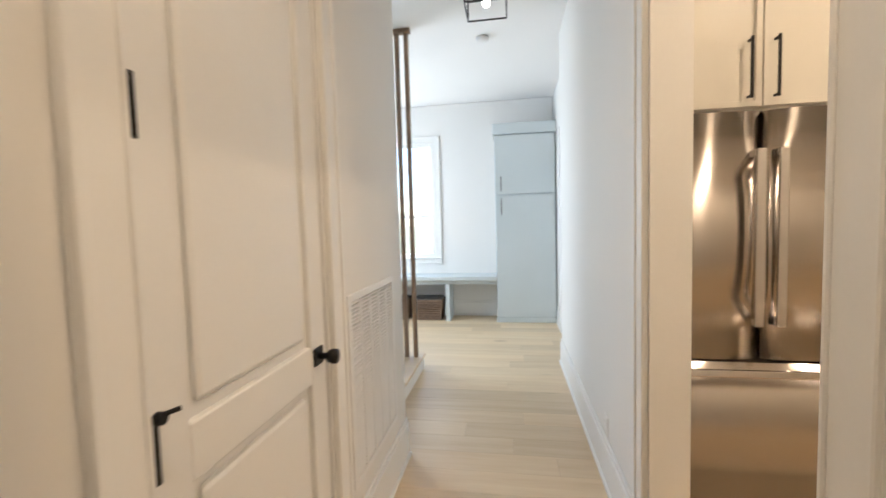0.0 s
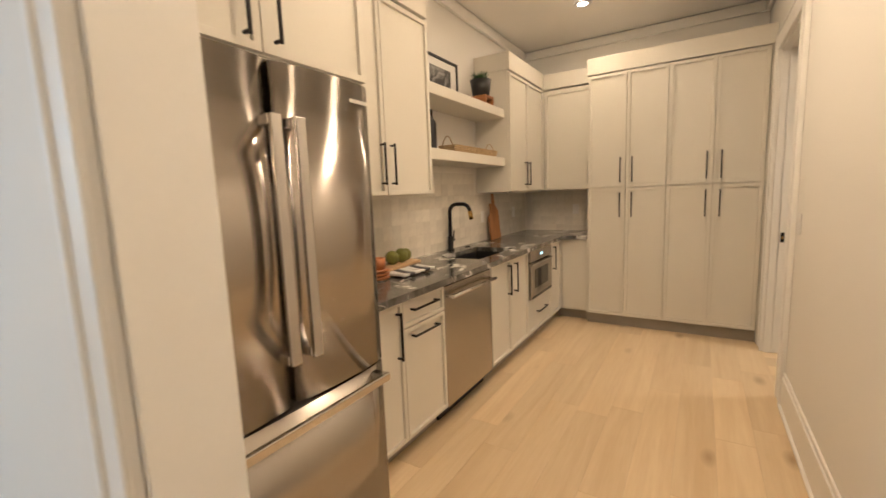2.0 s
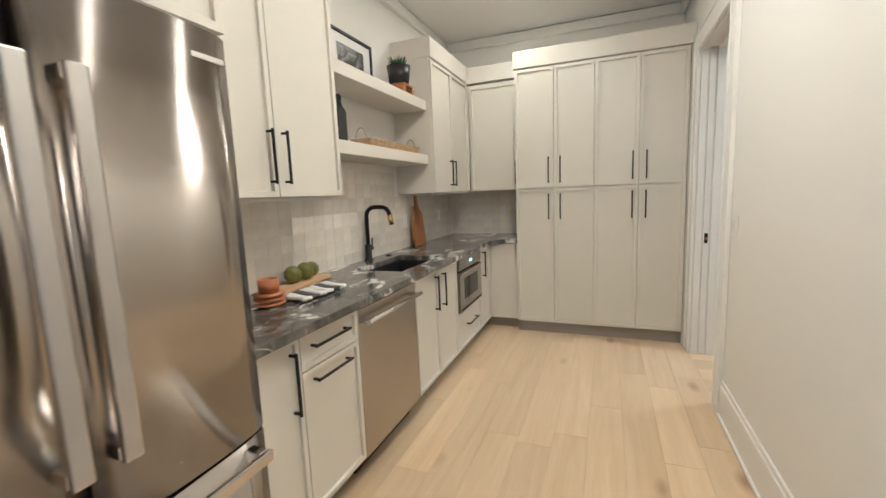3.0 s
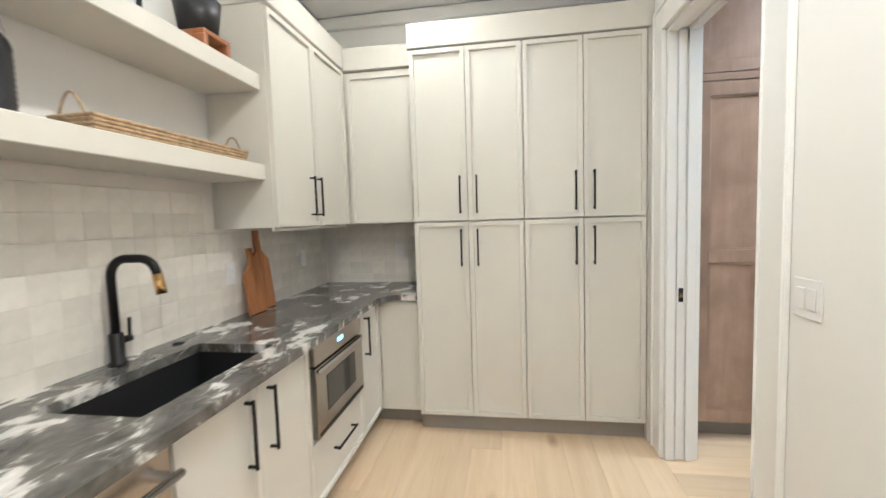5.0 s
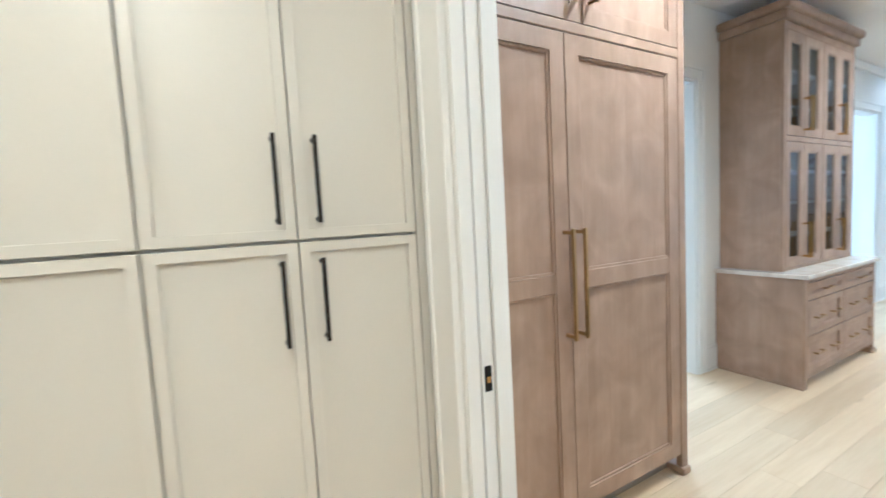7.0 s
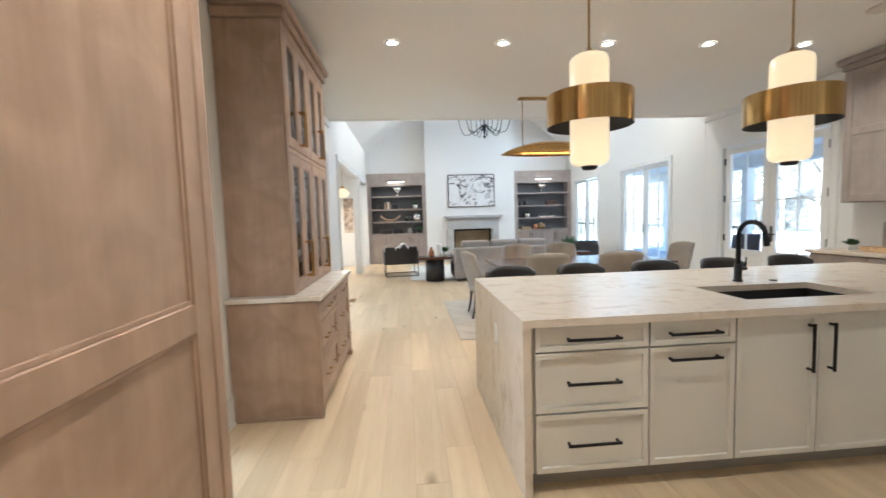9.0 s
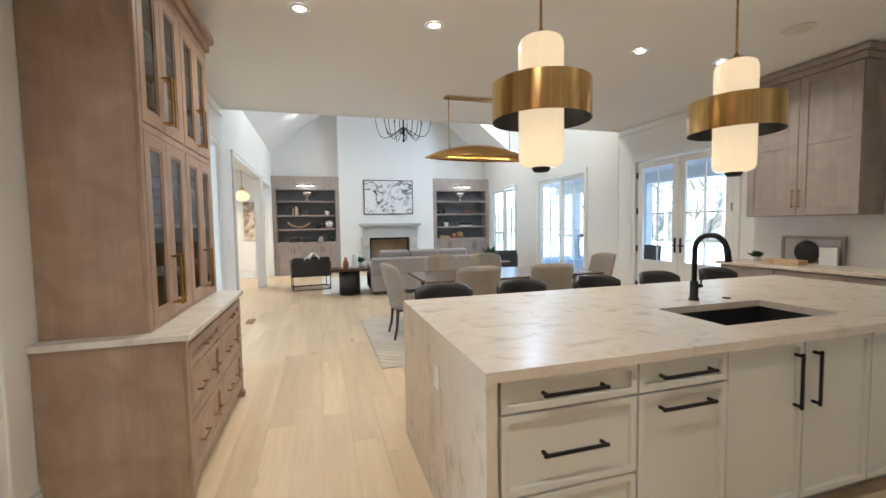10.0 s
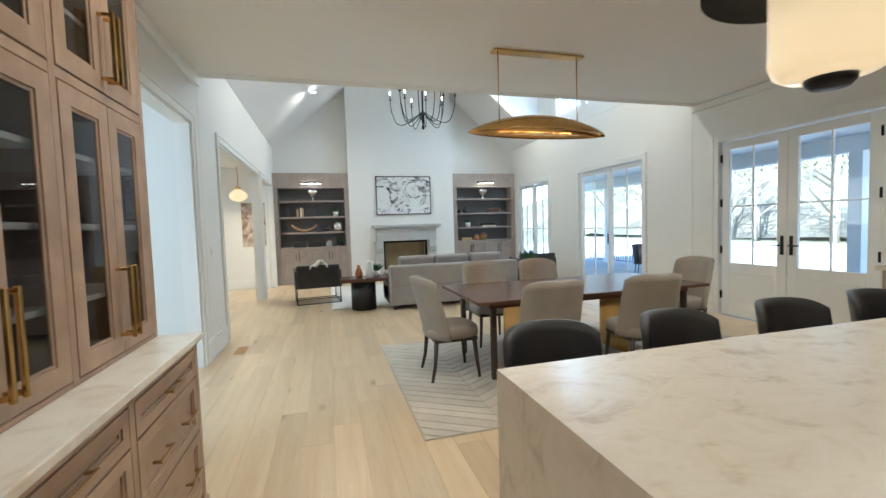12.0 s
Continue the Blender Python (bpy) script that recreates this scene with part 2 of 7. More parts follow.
WALNUT = wood("walnut", (0.055, 0.026, 0.016), (0.15, 0.07, 0.042), 0, 1.0, 0.25, 0.05)
LEGWOOD = wood("dark_leg_wood", (0.03, 0.02, 0.014), (0.085, 0.055, 0.038), 2, 1.2, 0.4, 0.1)
BOARD = wood("acacia_board", (0.25, 0.09, 0.03), (0.55, 0.25, 0.09), 2, 1.0, 0.4, 0.3)
BOARDPALE = wood("maple_board", (0.45, 0.28, 0.14), (0.66, 0.46, 0.26), 0, 1.0, 0.5, 0.05)
STEEL = mat("brushed_steel", (0.45, 0.415, 0.378), 0.20, 1.0, var=0.02, scale=0.7, fine=14, bump=0.03, stretch=(1, 1, 40), bump_fine=0.0002)
_p = STEEL.node_tree.nodes["Principled BSDF"]
_p.inputs["Anisotropic"].default_value, _p.inputs["Anisotropic Rotation"].default_value = 1.0, 0.25
_t = STEEL.node_tree.nodes.new("ShaderNodeTangent")
_t.direction_type, _t.axis = "RADIAL", "Z"
STEEL.node_tree.links.new(_t.outputs[0], _p.inputs["Tangent"])
STEELBAR = mat("polished_steel", (0.62, 0.60, 0.58), 0.18, 1.0, var=0.03)
BLACK = mat("matte_black_metal", (0.014, 0.014, 0.015), 0.42, 0.6, var=0.2, fine=150, bump=0.05)
BRASS = mat("brushed_brass", (0.62, 0.41, 0.155), 0.19, 1.0, var=0.2, scale=2.5, fine=80, bump=0.05, stretch=(30, 30, 1), bump_fine=0.0004)
OLDBRASS = mat("aged_brass", (0.40, 0.27, 0.13), 0.36, 1.0, var=0.15, fine=60)
GRANITE = stone("black_veined_granite", [(0.30, (0.030, 0.029, 0.028)), (0.46, (0.10, 0.096, 0.086)), (0.555, (0.165, 0.157, 0.140)), (0.595, (0.58, 0.56, 0.52)), (0.70, (0.80, 0.78, 0.74))], 5.2, 0.14, 0.45, (1, 1.5, 1), 28, (0.62, 0.58, 0.53), 2.2, 0.012)
QUARTZ = stone("taj_quartzite", [(0.30, (0.49, 0.405, 0.305)), (0.44, (0.625, 0.545, 0.44)), (0.56, (0.66, 0.585, 0.485)), (0.72, (0.57, 0.485, 0.375))], 5.5, 0.26, 0.6, (1, 1.6, 1.0), 32)
# paler than the oak: daylight on the shelf edges is in the colour
BOARDEDGE = mat("lit_shelf_tone", (0.72, 0.66, 0.57), 0.4, var=0.05)
HUTSTONE = stone("cream_quartzite", [(0.3, (0.60, 0.52, 0.43)), (0.5, (0.74, 0.69, 0.61)), (0.7, (0.78, 0.74, 0.68))], 3.5, 0.2, 1.3)
LIMESTONE = mat("cast_limestone", (0.50, 0.49, 0.47), 0.8, var=0.08, scale=4, fine=120, bump=0.15)
BRICKBOX = mat("firebrick", (0.36, 0.27, 0.16), 0.9, var=0.2, scale=5, fine=80, bump=0.3)
TILE = mat("zellige_glaze", (0.77, 0.73, 0.655), 0.20, var=0.09, scale=6, fine=22, bump=0.3, per_object=0.06, coat=0.3, bump_fine=0.003)
GROUT = mat("grout", (0.76, 0.72, 0.66), 0.9, var=0.06)
SLABSPLASH = mat("pale_slab_splash", (0.74, 0.72, 0.69), 0.2, var=0.05, scale=3)
SINKBLACK = mat("black_composite", (0.006, 0.006, 0.007), 0.6, var=0.2, fine=300, bump=0.1)
FABRIC = mat("greige_weave", (0.34, 0.30, 0.255), 0.95, var=0.12, scale=5, fine=420, bump=0.5)
SOFAFAB = mat("grey_linen", (0.34, 0.305, 0.275), 0.95, var=0.10, scale=4, fine=420, bump=0.4)
PALEFAB = mat("white_throw", (0.76, 0.75, 0.73), 0.95, var=0.06, fine=300, bump=0.5)
LEATHER = mat("charcoal_leather", (0.030, 0.029, 0.030), 0.36, var=0.2, scale=6, fine=140, bump=0.25)
BROWNLEATHER = mat("dark_brown_leather", (0.040, 0.027, 0.021), 0.34, var=0.25, scale=6, fine=140, bump=0.25)
RUG = mat("rug_pile", (0.58, 0.53, 0.46), 0.98, var=0.12, scale=3, fine=300, bump=0.8, per_object=0.06)
RUGWHITE = mat("cream_rug_pile", (0.72, 0.71, 0.68), 0.98, var=0.06, fine=300, bump=0.8)
WICKER = mat("wicker", (0.44, 0.315, 0.17), 0.8, var=0.35, scale=40, fine=160, bump=0.8)
DARKWICKER = mat("brown_wicker", (0.17, 0.11, 0.07), 0.85, var=0.35, scale=40, fine=160, bump=0.8)
CERBLACK = mat("black_ribbed_ceramic", (0.018, 0.018, 0.02), 0.45, var=0.15)
CERWHITE = mat("white_ceramic", (0.75, 0.74, 0.71), 0.3, var=0.05)
PLASTIC = mat("white_plastic", (0.80, 0.79, 0.77), 0.35, var=0.02)
LEAF = mat("leaf_green", (0.05, 0.12, 0.04), 0.5, var=0.4, scale=20, per_object=0.2)
FRUIT = mat("avocado_skin", (0.15, 0.155, 0.03), 0.5, var=0.4, scale=25, fine=120, bump=0.6)
TERRA = mat("copper_clay", (0.42, 0.16, 0.06), 0.4, var=0.2)
CHROME = mat("mercury_silver", (0.75, 0.73, 0.70), 0.12, 1.0, var=0.05)
PAPER = mat("paper_page", (0.72, 0.66, 0.55), 0.9, var=0.08, scale=30)
DARKBOOK = mat("dark_book_cover", (0.05, 0.045, 0.05), 0.6, var=0.2)
SHELFDARK = mat("shelf_back_grey", (0.16, 0.16, 0.165), 0.6, var=0.08)
# near black: the shade inside the hutch is put into this colour
CUPDARK = mat("shaded_cupboard_inside", (0.018, 0.016, 0.018), 0.6, var=0.1)
OUTWHITE = mat("porch_paint", (0.72, 0.74, 0.76), 0.6, var=0.03)
PORCHFLOOR = mat("porch_stone", (0.38, 0.38, 0.38), 0.7, var=0.1, scale=2, fine=40)
GROUND = mat("winter_grass", (0.17, 0.165, 0.10), 0.95, var=0.35, scale=0.4, fine=8)
HILL = mat("winter_woods", (0.15, 0.14, 0.105), 0.95, var=0.5, scale=0.25, fine=2.2, bump=0.4, bump_fine=0.4)
RUGDARK = mat("rug_groove", (0.49, 0.445, 0.385), 0.98, var=0.1, fine=300, bump=0.6)
BARK = mat("bark", (0.40, 0.37, 0.33), 0.9, var=0.3, scale=8)
FOLIAGE = mat("sparse_foliage", (0.16, 0.185, 0.075), 0.8, var=0.5, scale=2)
GLASS = clear_glass("window_glass")
# grey tint darkens what lies behind the hutch doors
CABGLASS = clear_glass("cabinet_glass", (0.66, 0.68, 0.71))
OPAL = glow("opal_glass", (1.0, 0.72, 0.40), 0.135)
BULB = glow("bulb", (1.0, 0.85, 0.65), 4.0)
LENS = glow("downlight_lens", (1.0, 0.86, 0.68), 4.0)
DISPLAY = glow("oven_display", (0.45, 0.85, 1.0), 0.35)
OVENGLASS = mat("dark_oven_glass", (0.03, 0.028, 0.028), 0.06, var=0.1)
MATBOARD = mat("mat_board", (0.75, 0.74, 0.72), 0.8, var=0.02)
LABELMARK = mat("steel_label", (0.75, 0.73, 0.70), 0.3, 0.5, var=0.02)
STRIPE = mat("striped_towel_black", (0.09, 0.09, 0.10), 0.95, var=0.2, fine=300, bump=0.4)


def abstract_paint(name, seed, warm):
    """Canvas with black and grey ink sweeps on white."""
    return stone(name, [(0.36, (0.02, 0.02, 0.025)), (0.41, (0.35, 0.33, 0.32)), (0.46, (0.74, 0.73, 0.72)), (0.60, (0.78, 0.77, 0.76)), (0.72, warm)], 1.6, 0.6, 2.4, (1.0 + seed, 1, 1.4), 0, (0.05, 0.05, 0.06), 1.7 + seed, 0.02)


ART1 = abstract_paint("ink_canvas", 0.15, (0.70, 0.66, 0.62))
ART2 = stone("brown_canvas", [(0.36, (0.13, 0.085, 0.06)), (0.45, (0.40, 0.30, 0.22)), (0.54, (0.60, 0.53, 0.45)), (0.70, (0.47, 0.37, 0.28))], 1.8, 0.6, 2.2)
ART3 = stone("grey_photo", [(0.4, (0.03, 0.03, 0.03)), (0.6, (0.3, 0.3, 0.3))], 8, 0.4)

# ---------- mesh helpers ----------
BASE = {}


def box(x0, x1, y0, y1, z0, z1, bevel=0.0, seg=1, bm=None):
    b = bm if bm is not None else bmesh.new()
    lo = (min(x0, x1), min(y0, y1), min(z0, z1))
    hi = (max(x0, x1), max(y0, y1), max(z0, z1))
    v = [b.verts.new((hi[0] if i & 1 else lo[0], hi[1] if i & 2 else lo[1], hi[2] if i & 4 else lo[2])) for i in range(8)]
    fs = [b.faces.new([v[i] for i in q]) for q in ((0, 2, 3, 1), (4, 5, 7, 6), (0, 1, 5, 4), (2, 6, 7, 3), (0, 4, 6, 2), (1, 3, 7, 5))]
    if bevel > 0:
        es = list({e for f in fs for e in f.edges})
        bmesh.ops.bevel(b, geom=es, offset=bevel, segments=seg, affect="EDGES", profile=0.5)
    return b


def boxes(rows, bevel=0.0, seg=1):
    out = bmesh.new()
    for r in rows:
        box(*r, bevel=bevel, seg=seg, bm=out)
    return out


def lathe(profile, n=24, at=(0, 0, 0), axis="z", bm=None, flute=0.0, flutes=0):
    b = bm if bm is not None else bmesh.new()
    rings = []
    for r, z in profile:
        ring = []
        for i in range(n):
            a = 2 * math.pi * i / n
            rr = r * (1 + (flute * math.cos(flutes * a) if flutes else 0))
            p = (rr * math.cos(a), rr * math.sin(a), z)
            if axis == "x":
                p = (p[2], p[0], p[1])
            elif axis == "y":
                p = (p[0], p[2], p[1])
            ring.append(b.verts.new((p[0] + at[0], p[1] + at[1], p[2] + at[2])))
        rings.append(ring)
    for r0, r1 in zip(rings, rings[1:]):
        for i in range(n):
            j = (i + 1) % n
            f = b.faces.new((r0[i], r0[j], r1[j], r1[i]))
            f.smooth = True
    if profile[0][0] > 1e-4:
        b.faces.new(rings[0][::-1])
    if profile[-1][0] > 1e-4:
        b.faces.new(rings[-1])
    return b


def tube(pts, r, n=8, bm=None, r_end=None, closed_ends=True):
    b = bm if bm is not None else bmesh.new()
    pts = [Vector(p) for p in pts]
    rings = []
    up = Vector((0, 0, 1))
    for i, p in enumerate(pts):
        d = (pts[min(i + 1, len(pts) - 1)] - pts[max(i - 1, 0)]).normalized()
        ref = up if abs(d.dot(up)) < 0.95 else Vector((1, 0, 0))
        if i and abs(d.dot(last)) < 0.95:
            ref = last
        s = d.cross(ref).normalized()
        t = s.cross(d).normalized()
        last = t
        k = i / (len(pts) - 1)
        rr = r if r_end is None else r + (r_end - r) * k
        rings.append([b.verts.new(p + s * rr * math.cos(2 * math.pi * j / n) + t * rr * math.sin(2 * math.pi * j / n)) for j in range(n)])
    for r0, r1 in zip(rings, rings[1:]):
        for i in range(n):
            f = b.faces.new((r0[i], r0[(i + 1) % n], r1[(i + 1) % n], r1[i]))
            f.smooth = True
    if closed_ends:
        b.faces.new(rings[0][::-1])
        b.faces.new(rings[-1])
    return b


def shell(fn, nu, nv, thick, bm=None):
    """A curved sheet fn(u, v), u and v in 0..1, with thickness."""
    b = bm if bm is not None else bmesh.new()
    P = [[Vector(fn(i / nu, j / nv)) for j in range(nv + 1)] for i in range(nu + 1)]
    front, back = [], []
    for i in range(nu + 1):
        fr, ba = [], []
        for j in range(nv + 1):
            du = P[min(i + 1, nu)][j] - P[max(i - 1, 0)][j]
            dv = P[i][min(j + 1, nv)] - P[i][max(j - 1, 0)]
            nrm = du.cross(dv).normalized()
            fr.append(b.verts.new(P[i][j] + nrm * thick / 2))
            ba.append(b.verts.new(P[i][j] - nrm * thick / 2))
        front.append(fr)
        back.append(ba)
    for i in range(nu):
        for j in range(nv):
            for g, flip in ((front, False), (back, True)):
                q = (g[i][j], g[i + 1][j], g[i + 1][j + 1], g[i][j + 1])
                f = b.faces.new(q[::-1] if flip else q)
                f.smooth = True
    rim = [(i, 0) for i in range(nu)] + [(nu, j) for j in range(nv)] + [(i, nv) for i in range(nu, 0, -1)] + [(0, j) for j in range(nv, 0, -1)]
    for k in range(len(rim)):
        a, c = rim[k], rim[(k + 1) % len(rim)]
        f = b.faces.new((front[a[0]][a[1]], back[a[0]][a[1]], back[c[0]][c[1]], front[c[0]][c[1]]))
        f.smooth = True
    bmesh.ops.recalc_face_normals(b, faces=b.faces)
    return b


def prism(poly, z0, z1, bevel=0.0, axis="z"):
    b = bmesh.new()

    def put(x, y, z):
        return {"z": (x, y, z), "y": (x, z, y), "x": (z, x, y)}[axis]

    lo = [b.verts.new(put(x, y, z0)) for x, y in poly]
    hi = [b.verts.new(put(x, y, z1)) for x, y in poly]
    b.faces.new(lo[::-1])
    b.faces.new(hi)
    for i in range(len(poly)):
        j = (i + 1) % len(poly)
        b.faces.new((lo[i], lo[j], hi[j], hi[i]))
    bmesh.ops.recalc_face_normals(b, faces=b.faces)
    if bevel:
        bmesh.ops.bevel(b, geom=list(b.edges), offset=bevel, segments=2, affect="EDGES", profile=0.5)
    return b


def to_object(name, bm, material):
    me = bpy.data.meshes.new(name)
    bm.to_mesh(me)
    bm.free()
    me.materials.append(material)
    return new(name, me)


def structure(name, bm, material, label="", category=""):
    return tagged(to_object(name, bm, material), label, category, "", "structure")


def thing(name, at, label, category, group="", turn=0.0, local=False):
    """An empty at the thing's base. local: its parts are drawn round its own origin; else in world metres."""
    ob = new(name)
    ob.empty_display_size = 0.1
    ob.matrix_world = pose(*at, 0, 0, turn)
    BASE[ob.name] = Vector((0, 0, 0)) if local else Vector(at)
    return tagged(ob, label, category, group)


def part(name, bm, material, parent, label=""):
    off = BASE.get(parent.name, Vector((0, 0, 0)))
    if off.length > 0:
        bmesh.ops.translate(bm, verts=bm.verts, vec=-off)
    ob = to_object(name, bm, material)
    ob.parent = parent
    BASE[ob.name] = off
    if label:
        ob["label"] = label
    return ob


def single(name, bm, material, at, label, category, group=""):
    """A thing of one mesh, drawn in world metres, its origin at its base."""
    bmesh.ops.translate(bm, verts=bm.verts, vec=-Vector(at))
    ob = to_object(name, bm, material)
    ob.location = at
    return tagged(ob, label, category, group)


def pull(a, b, out, thick=0.011, stand=0.034):
    """A square bar pull from a to b; out: unit direction away from the front."""
    a, b, out = Vector(a), Vector(b), Vector(out)
    d = (b - a).normalized()
    side = d.cross(out)
    m = bmesh.new()

    def bar(p, q, w):
        dd = (q - p).normalized()
        s1 = side if abs(dd.dot(side)) < 0.5 else out
        s2 = dd.cross(s1).normalized()
        vs = []
        for base in (p, q):
            for e, f in ((-1, -1), (1, -1), (1, 1), (-1, 1)):
                vs.append(m.verts.new(base + s1 * w / 2 * e + s2 * w / 2 * f))
        fs = [m.faces.new(vs[0:4][::-1]), m.faces.new(vs[4:8])]
        for i in range(4):
            j = (i + 1) % 4
            fs.append(m.faces.new((vs[i], vs[j], vs[4 + j], vs[4 + i])))
        bmesh.ops.bevel(m, geom=list({ed for f in fs for ed in f.edges}), offset=w * 0.16, segments=1, affect="EDGES")

    bar(a + out * stand, b + out * stand, thick)
    for p in (a + d * thick, b - d * thick):
        bar(p, p + out * stand, thick)
    bmesh.ops.recalc_face_normals(m, faces=m.faces)
    return m


def ring(axis, u0, u1, z0, z1, front, back, w, rec=None, bevel=0.0012):
    """A rectangular frame as one closed mesh. rec: depth of a field that fills it, or None for an open frame."""
    b = bmesh.new()

    def put(u, d, z):
        return b.verts.new((u, d, z) if axis == "x" else (d, u, z))

    outer = [(u0, z0), (u1, z0), (u1, z1), (u0, z1)]
    inner = [(u0 + w, z0 + w), (u1 - w, z0 + w), (u1 - w, z1 - w), (u0 + w, z1 - w)]
    of, ob_ = [put(u, front, z) for u, z in outer], [put(u, back, z) for u, z in outer]
    inf = [put(u, front, z) for u, z in inner]
    deep = back if rec is None else rec
    inb = [put(u, deep, z) for u, z in inner]
    for i in range(4):
        j = (i + 1) % 4
        b.faces.new((of[i], of[j], inf[j], inf[i]))
        b.faces.new((of[i], ob_[i], ob_[j], of[j]))
        b.faces.new((inf[i], inf[j], inb[j], inb[i]))
        if rec is None:
            b.faces.new((ob_[i], inb[i], inb[j], ob_[j]))
    if rec is not None:
        b.faces.new(inb)
        b.faces.new(ob_[::-1])
    bmesh.ops.recalc_face_normals(b, faces=b.faces)
    edges = [e for e in b.edges if all(v in of for v in e.verts) or all(v in inf for v in e.verts)]
    bmesh.ops.bevel(b, geom=edges, offset=bevel, segments=2, affect="EDGES", profile=0.5)
    return b


def front_panel(axis, u0, u1, z0, z1, plane, out, frame_w=0.03, thick=0.024, rec=0.016):
    """A framed (slim shaker) front. axis 'x': it spans x and faces along y (out = +1 or -1); 'y': spans y, faces x."""
    return ring(axis, u0, u1, z0, z1, plane + out * thick, plane, frame_w, plane + out * (thick - rec))


def basin(x0, x1, y0, y1, z0, z1, t=0.011):
    """An open-topped sink bowl as one mesh with sloping, softened corners."""
    b = bmesh.new()
    lo = [b.verts.new(p) for p in ((x0, y0, z1), (x1, y0, z1), (x1, y1, z1), (x0, y1, z1))]
    oo = [b.verts.new(p) for p in ((x0 - t, y0 - t, z1), (x1 + t, y0 - t, z1), (x1 + t, y1 + t, z1), (x0 - t, y1 + t, z1))]
    s = 0.012
    bi = [b.verts.new(p) for p in ((x0 + s, y0 + s, z0), (x1 - s, y0 + s, z0), (x1 - s, y1 - s, z0), (x0 + s, y1 - s, z0))]
    bo = [b.verts.new(p) for p in ((x0 - t, y0 - t, z0 - t), (x1 + t, y0 - t, z0 - t), (x1 + t, y1 + t, z0 - t), (x0 - t, y1 + t, z0 - t))]
    for i in range(4):
        j = (i + 1) % 4
        b.faces.new((lo[i], lo[j], bi[j], bi[i]))
        b.faces.new((oo[i], oo[j], lo[j], lo[i]))
        b.faces.new((oo[j], oo[i], bo[i], bo[j]))
    b.faces.new(bi)
    b.faces.new(bo[::-1])
    bmesh.ops.recalc_face_normals(b, faces=b.faces)
    bmesh.ops.bevel(b, geom=[e for e in b.edges if all(v in bi for v in e.verts)], offset=0.02, segments=3, affect="EDGES", profile=0.5)
    return b


def slab_box(axis, u0, u1, v0, v1, z0, z1, bevel=0.0):
    return box(u0, u1, v0, v1, z0, z1, bevel) if axis == "x" else box(v0, v1, u0, u1, z0, z1, bevel)

# ---------- structure ----------
H = 3.12


def wall(name, axis, p0, p1, u0, u1, z0, z1, openings=(), material=None, label="smooth warm white painted wall"):
    """A thick wall from u0 to u1 along axis, between the planes p0 and p1, with openings (u0, u1, z0, z1) through it."""
    b = bmesh.new()
    cur = u0
    for a, c, e, f in sorted(openings):
        if a > cur:
            slab(b, axis, cur, a, p0, p1, z0, z1)
        if e > z0:
            slab(b, axis, a, c, p0, p1, z0, e)
        if f < z1:
            slab(b, axis, a, c, p0, p1, f, z1)
        cur = c
    if cur < u1:
        slab(b, axis, cur, u1, p0, p1, z0, z1)
    return structure(name, b, material or WALL, label, "wall")


def slab(b, axis, u0, u1, p0, p1, z0, z1):
    if axis == "x":
        box(u0, u1, p0, p1, z0, z1, bm=b)
    else:
        box(p0, p1, u0, u1, z0, z1, bm=b)


WX, EX = -0.75, 6.06          # faces of the great room's long walls
wall("wall_hall_left", "y", -0.26, -0.12, -0.45, 2.9, 0, 3.18, [(1.13, 1.89, 0, 2.46)])
wall("wall_stair_return", "x", 2.76, 2.9, -2.6, -0.265, 0, 3.18)
wall("wall_hall_right", "y", 1.02, 1.15, -0.45, 4.70, 0, 3.18, [(1.235, 2.11, 0, 2.46)])
wall("wall_mudroom_right", "y", 1.165, 1.30, 4.56, 6.9, 0, 3.18, [(4.85, 5.69, 0, 2.46)])
wall("wall_mudroom_back", "x", 6.75, 6.9, -2.74, 1.16, 0, 3.18, [(-1.83, -0.60, 0.90, 2.63)])
wall("wall_mudroom_left", "y", -2.74, -2.6, 2.76, 6.745, 0, 3.18, [])
wall("wall_pantry_back", "x", 3.38, 3.5, 1.155, 6.05, 0, H)
wall("wall_pantry_end", "y", 5.93, 6.05, 0.955, 3.375, 0, H)
wall("wall_pantry_kitchen", "x", 0.79, 0.95, 1.155, 6.015, 0, H, [(4.18, 5.09, 0, 2.46)])
wall("wall_hall_rear", "x", -0.45, -0.31, -0.115, 1.015, 0, 3.18)
wall("wall_kitchen_jog", "x", -0.60, -0.455, WX, 1.15, 0, H)
FD = (-6.14, -4.30, 0.0, 2.49)
SL1 = (-9.60, -7.66, 0.0, 2.50)
SL2 = (-12.66, -10.95, 0.0, 2.50)
CW1, CW2 = (-10.5, -9.5, 3.95, 4.75), (-9.3, -8.3, 3.95, 4.75)
wall("wall_west", "y", WX - 0.14, WX, -6.6, -0.45, 0, H, [FD])
wall("wall_west_living", "y", WX - 0.14, WX, -13.45, -6.605, 0, 3.62, [SL1, SL2])
wall("wall_dormer", "y", WX - 0.14, WX, -11.4, -7.8, 3.625, 5.1, [CW1, CW2])
ED1, ED2, ED3, ED4 = (-2.02, -0.80, 0, 2.5), (-6.27, -4.25, 0, 2.56), (-10.62, -7.40, 0, 2.58), (-12.70, -10.95, 0, 2.58)
wall("wall_east", "y", EX, EX + 0.14, -6.6, 0.785, 0, H, [ED1, ED2])
wall("wall_east_living", "y", EX, EX + 0.14, -13.45, -6.605, 0, 3.62, [ED3, ED4])
RIDGE, RZ, EAVE = 2.635, 6.45, 3.52
